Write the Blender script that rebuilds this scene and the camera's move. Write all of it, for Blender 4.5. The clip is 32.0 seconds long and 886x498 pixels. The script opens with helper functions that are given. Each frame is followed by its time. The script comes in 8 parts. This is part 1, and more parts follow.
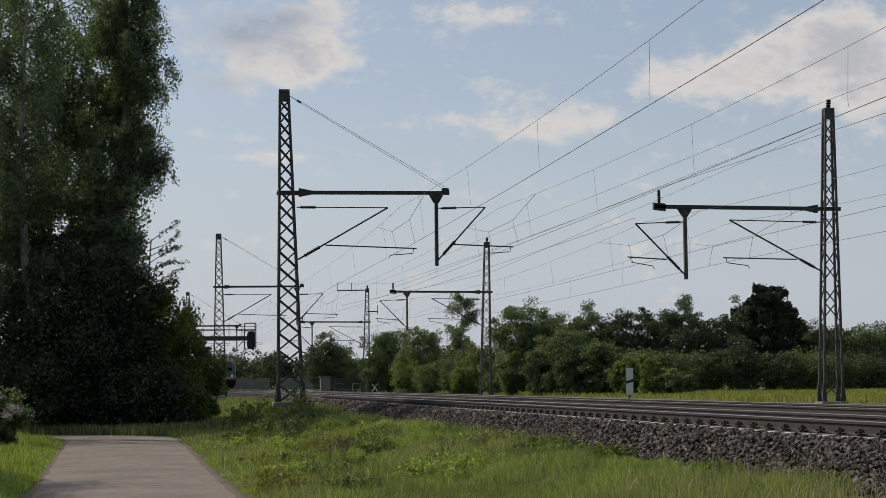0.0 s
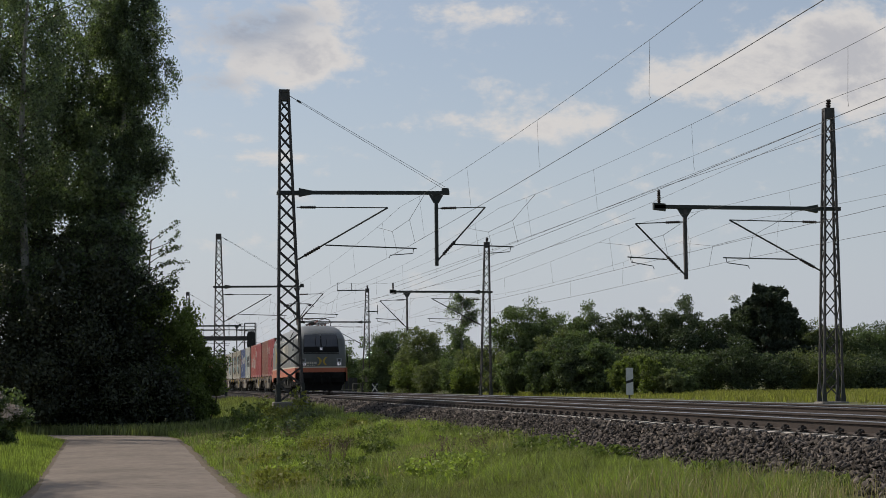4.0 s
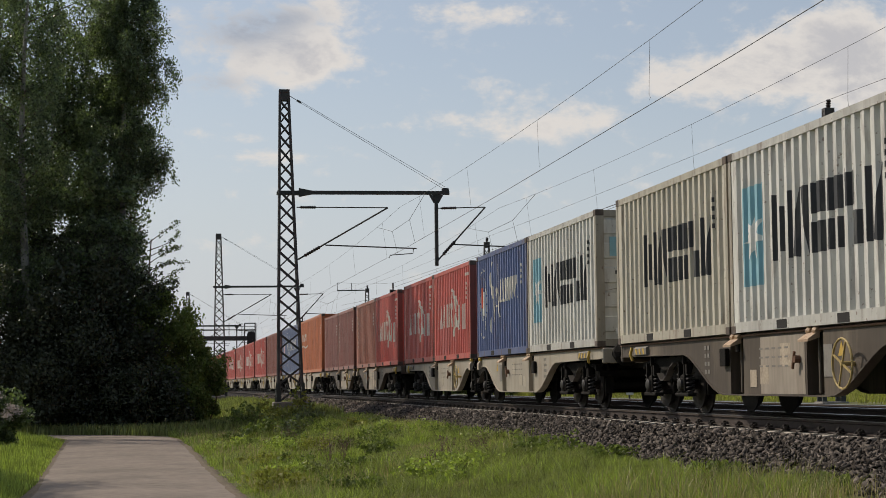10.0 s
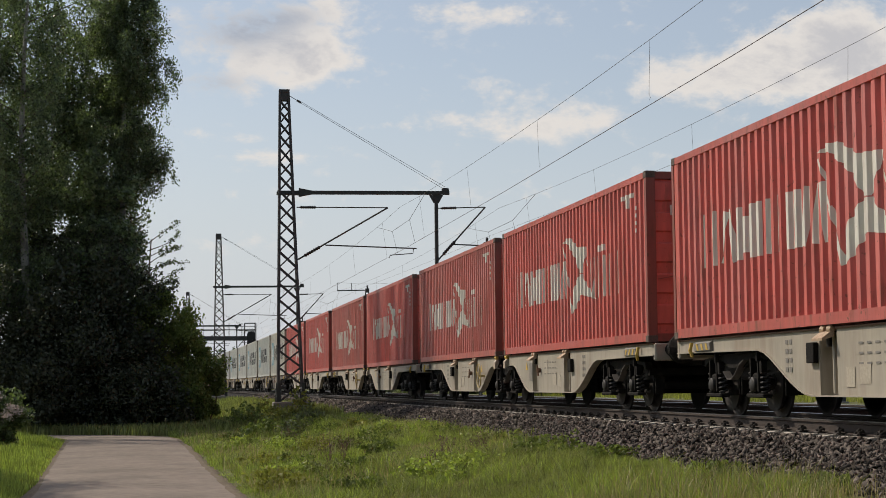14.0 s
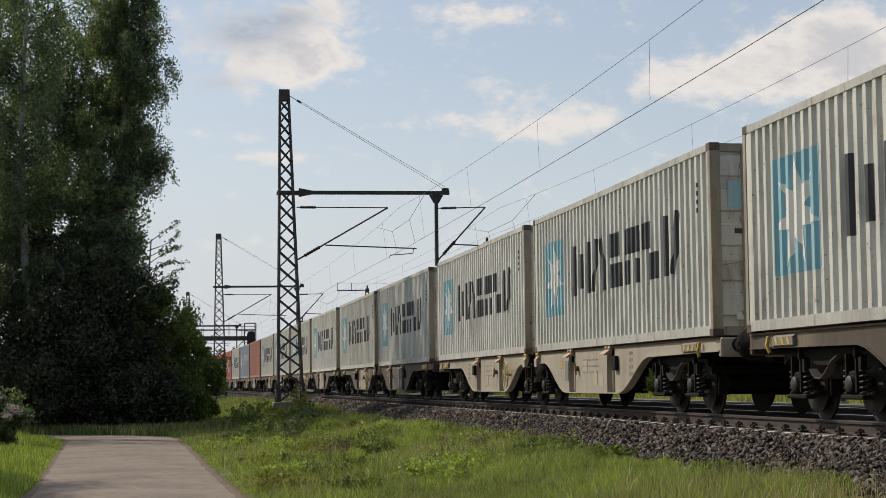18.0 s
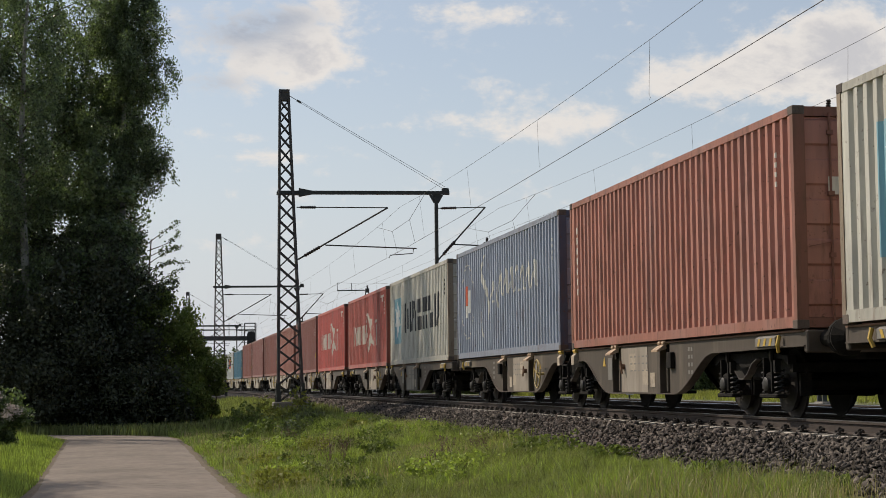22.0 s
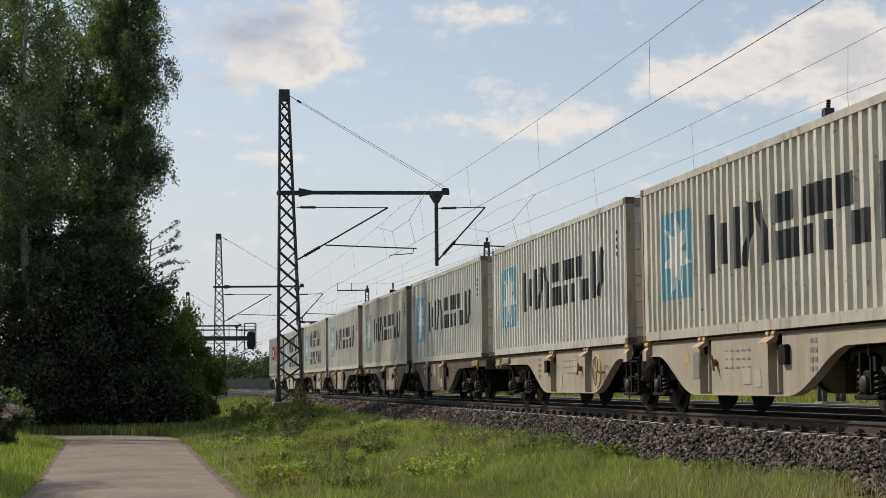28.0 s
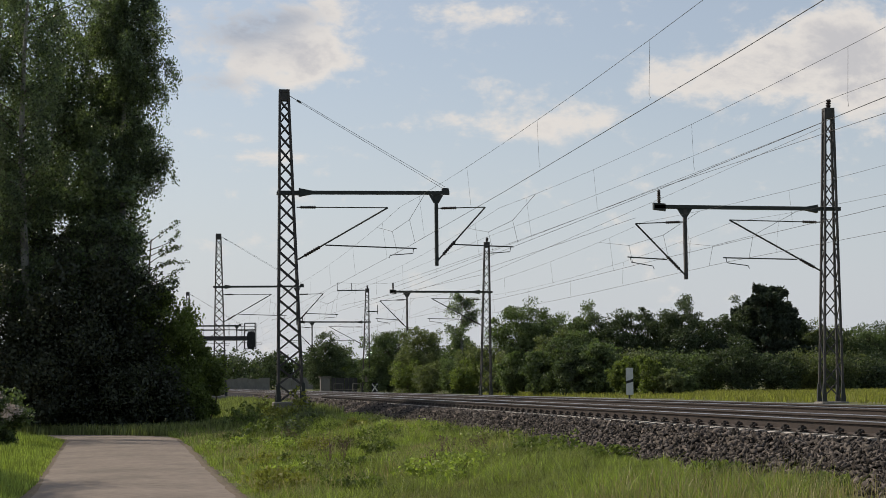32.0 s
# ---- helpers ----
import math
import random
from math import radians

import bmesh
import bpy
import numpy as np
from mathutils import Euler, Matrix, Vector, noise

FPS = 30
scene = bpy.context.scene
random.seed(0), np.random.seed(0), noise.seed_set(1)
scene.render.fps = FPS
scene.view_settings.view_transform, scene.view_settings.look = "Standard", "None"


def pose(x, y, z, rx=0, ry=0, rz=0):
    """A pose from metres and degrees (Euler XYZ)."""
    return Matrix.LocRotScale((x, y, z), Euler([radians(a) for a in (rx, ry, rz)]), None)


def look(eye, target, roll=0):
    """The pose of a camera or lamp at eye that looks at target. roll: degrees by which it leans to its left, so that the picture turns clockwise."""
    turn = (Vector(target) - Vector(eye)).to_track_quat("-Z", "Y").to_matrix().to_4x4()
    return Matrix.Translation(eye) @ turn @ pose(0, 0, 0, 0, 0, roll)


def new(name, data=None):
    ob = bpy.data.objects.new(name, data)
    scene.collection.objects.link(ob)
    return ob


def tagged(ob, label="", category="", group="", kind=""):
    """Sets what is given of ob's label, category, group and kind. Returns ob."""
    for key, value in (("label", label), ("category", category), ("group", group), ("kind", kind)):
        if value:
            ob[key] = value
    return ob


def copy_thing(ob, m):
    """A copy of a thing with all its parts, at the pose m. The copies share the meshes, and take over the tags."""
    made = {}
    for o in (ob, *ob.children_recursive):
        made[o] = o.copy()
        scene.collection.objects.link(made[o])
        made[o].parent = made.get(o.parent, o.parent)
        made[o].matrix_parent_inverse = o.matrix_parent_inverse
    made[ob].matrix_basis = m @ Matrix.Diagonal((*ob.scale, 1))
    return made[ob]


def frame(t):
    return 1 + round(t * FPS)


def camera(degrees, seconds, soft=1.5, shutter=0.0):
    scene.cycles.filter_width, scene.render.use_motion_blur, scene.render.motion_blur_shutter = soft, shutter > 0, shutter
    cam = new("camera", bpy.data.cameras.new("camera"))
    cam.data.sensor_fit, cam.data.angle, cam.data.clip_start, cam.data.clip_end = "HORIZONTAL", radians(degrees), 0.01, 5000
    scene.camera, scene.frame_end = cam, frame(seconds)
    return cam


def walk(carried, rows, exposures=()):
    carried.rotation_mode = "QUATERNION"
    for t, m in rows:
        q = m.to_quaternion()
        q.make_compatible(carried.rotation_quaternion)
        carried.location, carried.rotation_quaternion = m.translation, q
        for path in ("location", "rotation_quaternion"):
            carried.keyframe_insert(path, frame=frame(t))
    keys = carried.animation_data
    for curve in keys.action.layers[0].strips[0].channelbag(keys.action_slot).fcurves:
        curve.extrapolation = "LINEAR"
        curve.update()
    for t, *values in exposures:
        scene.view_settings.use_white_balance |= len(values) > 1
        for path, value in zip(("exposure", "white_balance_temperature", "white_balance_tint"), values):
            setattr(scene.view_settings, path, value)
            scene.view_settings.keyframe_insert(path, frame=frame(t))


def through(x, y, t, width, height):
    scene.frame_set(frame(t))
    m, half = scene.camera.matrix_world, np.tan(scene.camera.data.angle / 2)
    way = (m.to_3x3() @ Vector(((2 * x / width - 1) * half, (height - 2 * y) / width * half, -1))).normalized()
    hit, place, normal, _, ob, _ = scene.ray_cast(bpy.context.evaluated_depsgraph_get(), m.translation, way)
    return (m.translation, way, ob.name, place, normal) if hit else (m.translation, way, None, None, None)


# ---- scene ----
# ---- camera: it stands still beside the lane ----
cam = camera(29.25, 32.0, soft=0.85)
STAND = pose(0, 0, 1.6, 94.5446, 0.5365, -9.1945)
walk(cam, [(0.0, STAND), (32.0, STAND)], exposures=[(0.0, -0.08, 6750, 12), (6.0, -0.06, 6800, 12), (7.5, 0.13, 7000, 12), (9.0, 0.20, 7000, 12), (10.0, 0.04, 7000, 12), (11.0, 0.15, 7000, 12), (12.0, 0.06, 7000, 12), (13.0, 0.22, 7000, 12), (14.0, 0.12, 7000, 12), (17.0, 0.04, 7000, 12), (18.0, 0.20, 7000, 12), (19.0, 0.06, 7000, 12), (20.0, 0.20, 7000, 12), (21.0, 0.17, 7000, 12), (23.0, 0.18, 7000, 12), (25.0, 0.10, 7000, 12), (28.0, 0.23, 7000, 12), (29.0, 0.22, 7000, 12), (30.0, 0.11, 7000, 12), (31.0, 0.04, 7000, 12), (32.0, 0.10, 7000, 12)])

# ---- world and sun ----
SUN_TO = Vector((-0.54, 0.51, 0.67)).normalized()
world = bpy.data.worlds.new("sky")
scene.world = world
world.use_nodes = True
wn, wl = world.node_tree.nodes, world.node_tree.links
wn.clear()


def wnode(kind, **props):
    n = wn.new(kind)
    for key, value in props.items():
        setattr(n, key, value)
    return n


def wmath(op, a, b=None, clamp=False):
    n = wnode("ShaderNodeMath", operation=op, use_clamp=clamp)
    for i, v in enumerate((a, b)):
        if v is None:
            continue
        if isinstance(v, (int, float)):
            n.inputs[i].default_value = v
        else:
            wl.new(v, n.inputs[i])
    return n.outputs[0]


def gather(coord, banks):
    """Soft-edged cloud banks on the dome, added up."""
    total = None
    for direction, across, high, weight in banks:
        d = Vector(direction).normalized()
        side = Vector((d.y, -d.x, 0)).normalized()
        up = side.cross(d)
        sub = wnode("ShaderNodeVectorMath", operation="SUBTRACT")
        wl.new(coord.outputs["Generated"], sub.inputs[0])
        sub.inputs[1].default_value = d
        terms = []
        for axis, size in ((side, across), (up, high)):
            dot = wnode("ShaderNodeVectorMath", operation="DOT_PRODUCT")
            wl.new(sub.outputs[0], dot.inputs[0])
            dot.inputs[1].default_value = axis / size
            terms.append(wmath("POWER", wmath("ABSOLUTE", dot.outputs["Value"]), 2.0))
        r2 = wmath("ADD", terms[0], terms[1])
        bank = wmath("MULTIPLY", wmath("EXPONENT", wmath("MULTIPLY", r2, -1.0)), weight)
        total = bank if total is None else wmath("ADD", total, bank)
    return total


def sky_world():
    sky = wnode("ShaderNodeTexSky", sky_type="NISHITA", sun_disc=False)
    sky.sun_elevation = math.asin(SUN_TO.z)
    sky.sun_rotation = math.atan2(SUN_TO.x, SUN_TO.y)
    sky.air_density, sky.dust_density, sky.ozone_density = 1.0, 1.2, 1.0
    coord = wnode("ShaderNodeTexCoord")
    bg_sky = wnode("ShaderNodeBackground")
    bg_sky.inputs["Strength"].default_value = 0.100
    wl.new(sky.outputs[0], bg_sky.inputs["Color"])
    # clouds: soft noise on the dome, gathered round the banks that hang over the line
    mapping = wnode("ShaderNodeMapping")
    mapping.inputs["Scale"].default_value = (1.0, 1.0, 1.7)
    wl.new(coord.outputs["Generated"], mapping.inputs["Vector"])
    big = wnode("ShaderNodeTexNoise")
    big.inputs["Scale"].default_value, big.inputs["Detail"].default_value = 19.0, 12.0
    big.inputs["Roughness"].default_value, big.inputs["Distortion"].default_value = 0.66, 0.5
    wl.new(mapping.outputs[0], big.inputs["Vector"])
    fine = wnode("ShaderNodeTexNoise")
    fine.inputs["Scale"].default_value, fine.inputs["Detail"].default_value = 46.0, 7.0
    fine.inputs["Roughness"].default_value = 0.62
    wl.new(mapping.outputs[0], fine.inputs["Vector"])
    total = gather(coord, CLOUD_BANKS)
    shaded = gather(coord, SHADED_BANKS)
    grain = wmath("ADD", wmath("MULTIPLY", big.outputs["Fac"], 2.7), wmath("MULTIPLY", fine.outputs["Fac"], 2.3))
    cover = wmath("ADD", wmath("SUBTRACT", grain, 2.64), wmath("MULTIPLY", wmath("ADD", total, wmath("MULTIPLY", shaded, 0.8)), 0.92))
    ramp = wnode("ShaderNodeMapRange", interpolation_type="SMOOTHSTEP")
    ramp.inputs["From Min"].default_value, ramp.inputs["From Max"].default_value = 0.08, 1.05
    wl.new(cover, ramp.inputs["Value"])
    dense = wnode("ShaderNodeMapRange", interpolation_type="SMOOTHSTEP")
    dense.inputs["From Min"].default_value, dense.inputs["From Max"].default_value = 0.95, 2.0
    wl.new(cover, dense.inputs["Value"])
    tone = wnode("ShaderNodeMix", data_type="RGBA")
    tone.inputs["A"].default_value = (0.83, 0.82, 0.81, 1)
    tone.inputs["B"].default_value = (0.60, 0.615, 0.66, 1)
    wl.new(dense.outputs[0], tone.inputs["Factor"])
    shade = wnode("ShaderNodeMix", data_type="RGBA")
    shade.inputs["B"].default_value = (0.37, 0.44, 0.56, 1)
    wl.new(tone.outputs["Result"], shade.inputs["A"])
    wl.new(wmath("MULTIPLY", shaded, wmath("MULTIPLY", big.outputs["Fac"], 1.9), clamp=True), shade.inputs["Factor"])
    bg_cloud = wnode("ShaderNodeBackground")
    wl.new(shade.outputs["Result"], bg_cloud.inputs["Color"])
    # haze and cloud scatter forwards: paler on the sun's side of the dome
    facing = wnode("ShaderNodeVectorMath", operation="DOT_PRODUCT")
    wl.new(coord.outputs["Generated"], facing.inputs[0])
    facing.inputs[1].default_value = SUN_TO
    forward = wnode("ShaderNodeMapRange", interpolation_type="SMOOTHSTEP")
    forward.inputs["From Min"].default_value, forward.inputs["From Max"].default_value = -0.5, 0.35
    forward.inputs["To Min"].default_value, forward.inputs["To Max"].default_value = 0.12, 0.84
    wl.new(facing.outputs["Value"], forward.inputs["Value"])
    wl.new(forward.outputs[0], bg_cloud.inputs["Strength"])
    # a pale veil towards the horizon
    sep = wnode("ShaderNodeSeparateXYZ")
    wl.new(coord.outputs["Generated"], sep.inputs[0])
    veil = wnode("ShaderNodeMapRange", interpolation_type="SMOOTHSTEP")
    veil.inputs["From Min"].default_value, veil.inputs["From Max"].default_value = 0.0, 0.20
    veil.inputs["To Min"].default_value, veil.inputs["To Max"].default_value = 0.86, 0.32
    wl.new(sep.outputs["Z"], veil.inputs["Value"])
    bg_veil = wnode("ShaderNodeBackground")
    bg_veil.inputs["Color"].default_value = (0.60, 0.68, 0.80, 1)
    wl.new(forward.outputs[0], bg_veil.inputs["Strength"])
    mix_a = wnode("ShaderNodeMixShader")
    wl.new(veil.outputs[0], mix_a.inputs[0])
    wl.new(bg_sky.outputs[0], mix_a.inputs[1])
    wl.new(bg_veil.outputs[0], mix_a.inputs[2])
    mix_b = wnode("ShaderNodeMixShader")
    wl.new(wmath("MULTIPLY", ramp.outputs[0], 0.9), mix_b.inputs[0])
    wl.new(mix_a.outputs[0], mix_b.inputs[1])
    wl.new(bg_cloud.outputs[0], mix_b.inputs[2])
    out = wnode("ShaderNodeOutputWorld")
    wl.new(mix_b.outputs[0], out.inputs[0])


CLOUD_BANKS = [
    ((0.0519, 1.0, 0.1922), 0.0284, 0.0167, 1.15),
    ((0.0838, 1.0, 0.199), 0.0220, 0.0207, 1.1),
    ((0.1007, 1.0, 0.1891), 0.0150, 0.0087, 0.6),
    ((0.0981, 1.0, 0.2164), 0.0140, 0.0207, 1.0),
    ((0.0873, 1.0, 0.2271), 0.0267, 0.0067, 0.6),
    ((0.1142, 1.0, 0.1798), 0.0177, 0.0053, 0.45),
    ((0.2335, 1.0, 0.1623), 0.0280, 0.0154, 0.95),
    ((0.2547, 1.0, 0.1602), 0.0177, 0.0100, 0.7),
    ((0.2105, 1.0, 0.1505), 0.0267, 0.0063, 0.6),
    ((0.1585, 1.0, 0.1552), 0.0404, 0.0067, 0.6),
    ((0.1864, 1.0, 0.1753), 0.0224, 0.0060, 0.4),
    ((0.3656, 1.0, 0.1928), 0.0671, 0.0200, 0.75),
    ((0.3106, 1.0, 0.1829), 0.0404, 0.0114, 0.75),
    ((0.4145, 1.0, 0.2208), 0.0404, 0.0224, 0.95),
    ((0.4356, 1.0, 0.1745), 0.0224, 0.0200, 0.9),
    ((0.3953, 1.0, 0.1988), 0.0491, 0.0177, 0.7),
    ((0.4442, 1.0, 0.2071), 0.0267, 0.0267, 0.8),
    ((0.2045, 1.0, 0.2261), 0.0634, 0.0080, 0.75),
    ((0.2571, 1.0, 0.1976), 0.0177, 0.0060, 0.3),
    ((0.0602, 1.0, 0.1358), 0.0367, 0.0053, 0.6),
    ((0.0155, 1.0, 0.1477), 0.0120, 0.0067, 0.5),
    ((0.0436, 1.0, 0.1457), 0.0234, 0.0040, 0.3),
    ((0.1107, 1.0, 0.1535), 0.0167, 0.0040, 0.35),
    ((0.0469, 1.0, 0.0805), 0.0538, 0.0070, 0.4),
    ((0.2752, 1.0, 0.2138), 0.0314, 0.0073, 0.3),
    ((0.2376, 1.0, 0.0846), 0.0898, 0.0087, 0.35),
    ((0.1342, 1.0, 0.1112), 0.0801, 0.0047, 0.3),
    ((0.3455, 1.0, 0.12), 0.0668, 0.0067, 0.35),
]
SHADED_BANKS = [
    ((0.0436, 1.0, 0.21), 0.0284, 0.0120, 0.9),
    ((0.0254, 1.0, 0.1781), 0.0200, 0.0067, 0.6),
    ((0.0738, 1.0, 0.2193), 0.0200, 0.0080, 0.5),
]
sky_world()

sun = new("sun", bpy.data.lights.new("sun", "SUN"))
sun.data.energy, sun.data.angle, sun.data.color = 2.95, radians(0.6), (1.0, 0.94, 0.84)
sun.matrix_world = look(SUN_TO * 60, (0, 0, 0))

# ---- materials ----
MATS = {}


def surface(name, color, rough=0.7, metal=0.0, vary=0.25, scale=3.0, bump=0.0, bump_scale=40.0, dirt=None, dirt_amount=0.0,
            dirt_scale=1.2, per_object=0.0, spec=0.5, island=0.0, streak=False):
    """A painted, mineral or plant surface: base colour with two scales of variation, dirt patches and fine relief."""
    if name in MATS:
        return MATS[name]
    m = bpy.data.materials.new(name)
    m.use_nodes = True
    nt = m.node_tree
    n, l = nt.nodes, nt.links
    bsdf = n["Principled BSDF"]
    bsdf.inputs["Roughness"].default_value = rough
    bsdf.inputs["Metallic"].default_value = metal
    bsdf.inputs["Specular IOR Level"].default_value = spec
    coord = n.new("ShaderNodeTexCoord")
    source = coord.outputs["Object"]
    if streak:
        mp = n.new("ShaderNodeMapping")
        mp.inputs["Scale"].default_value = (1.0, 1.0, 0.16)
        l.new(source, mp.inputs["Vector"])
        streaked = mp.outputs[0]
    else:
        streaked = source
    na = n.new("ShaderNodeTexNoise")
    na.inputs["Scale"].default_value, na.inputs["Detail"].default_value = scale, 5.0
    l.new(source, na.inputs["Vector"])
    nb = n.new("ShaderNodeTexNoise")
    nb.inputs["Scale"].default_value, nb.inputs["Detail"].default_value = scale * 9.0, 4.0
    l.new(streaked, nb.inputs["Vector"])
    add = n.new("ShaderNodeMath")
    add.operation = "ADD"
    l.new(na.outputs["Fac"], add.inputs[0])
    l.new(nb.outputs["Fac"], add.inputs[1])
    level = n.new("ShaderNodeMapRange")
    level.inputs["From Min"].default_value, level.inputs["From Max"].default_value = 0.65, 1.35
    level.inputs["To Min"].default_value, level.inputs["To Max"].default_value = 1.0 - vary, 1.0 + vary
    l.new(add.outputs[0], level.inputs["Value"])
    value = level.outputs[0]
    if per_object or island:
        if island:
            geo = n.new("ShaderNodeNewGeometry")
            rnd = geo.outputs["Random Per Island"]
        else:
            info = n.new("ShaderNodeObjectInfo")
            rnd = info.outputs["Random"]
        amount = per_object or island
        mr = n.new("ShaderNodeMapRange")
        mr.inputs["To Min"].default_value, mr.inputs["To Max"].default_value = 1.0 - amount, 1.0 + amount
        l.new(rnd, mr.inputs["Value"])
        mul = n.new("ShaderNodeMath")
        mul.operation = "MULTIPLY"
        l.new(value, mul.inputs[0])
        l.new(mr.outputs[0], mul.inputs[1])
        value = mul.outputs[0]
    tint = n.new("ShaderNodeVectorMath")
    tint.operation = "SCALE"
    tint.inputs[0].default_value = color[:3]
    l.new(value, tint.inputs["Scale"])
    final = tint.outputs[0]
    if dirt:
        nd = n.new("ShaderNodeTexNoise")
        nd.inputs["Scale"].default_value, nd.inputs["Detail"].default_value = dirt_scale, 7.0
        nd.inputs["Roughness"].default_value = 0.65
        l.new(streaked, nd.inputs["Vector"])
        dr = n.new("ShaderNodeMapRange")
        dr.inputs["From Min"].default_value, dr.inputs["From Max"].default_value = 0.52, 0.72
        dr.inputs["To Max"].default_value = dirt_amount
        l.new(nd.outputs["Fac"], dr.inputs["Value"])
        mix = n.new("ShaderNodeMix")
        mix.data_type = "RGBA"
        l.new(dr.outputs[0], mix.inputs["Factor"])
        l.new(final, mix.inputs["A"])
        mix.inputs["B"].default_value = (*dirt, 1)
        final = mix.outputs["Result"]
    l.new(final, bsdf.inputs["Base Color"])
    if bump:
        nz = n.new("ShaderNodeTexNoise")
        nz.inputs["Scale"].default_value, nz.inputs["Detail"].default_value = bump_scale, 4.0
        l.new(source, nz.inputs["Vector"])
        bp = n.new("ShaderNodeBump")
        bp.inputs["Strength"].default_value, bp.inputs["Distance"].default_value = bump, 0.02
        l.new(nz.outputs["Fac"], bp.inputs["Height"])
        l.new(bp.outputs[0], bsdf.inputs["Normal"])
    MATS[name] = m
    return m


def leaf_surface(name, color, through=0.35, vary=0.4, rough=0.65, spec=0.25):
    """Leaves: a diffuse face that lets part of the light through, with a shade of its own for every clump."""
    if name in MATS:
        return MATS[name]
    m = surface(name, color, rough=rough, vary=0.3, scale=0.5, island=vary, spec=spec)
    n, l = m.node_tree.nodes, m.node_tree.links
    bsdf = n["Principled BSDF"]
    tr = n.new("ShaderNodeBsdfTranslucent")
    tint = bsdf.inputs["Base Color"].links[0].from_socket
    warm = n.new("ShaderNodeVectorMath")
    warm.operation = "MULTIPLY"
    warm.inputs[1].default_value = (1.35, 1.6, 0.65)
    l.new(tint, warm.inputs[0])
    l.new(warm.outputs[0], tr.inputs["Color"])
    mix = n.new("ShaderNodeMixShader")
    mix.inputs[0].default_value = through
    l.new(bsdf.outputs[0], mix.inputs[1])
    l.new(tr.outputs[0], mix.inputs[2])
    l.new(mix.outputs[0], n["Material Output"].inputs["Surface"])
    return m


def glow(name, color, strength):
    if name in MATS:
        return MATS[name]
    m = bpy.data.materials.new(name)
    m.use_nodes = True
    b = m.node_tree.nodes["Principled BSDF"]
    b.inputs["Base Color"].default_value = (*color, 1)
    b.inputs["Emission Color"].default_value = (*color, 1)
    b.inputs["Emission Strength"].default_value = strength
    MATS[name] = m
    return m


def dark_glass(name):
    if name in MATS:
        return MATS[name]
    m = bpy.data.materials.new(name)
    m.use_nodes = True
    b = m.node_tree.nodes["Principled BSDF"]
    b.inputs["Base Color"].default_value = (0.012, 0.013, 0.015, 1)
    b.inputs["Roughness"].default_value = 0.04
    b.inputs["IOR"].default_value = 1.9
    MATS[name] = m
    return m


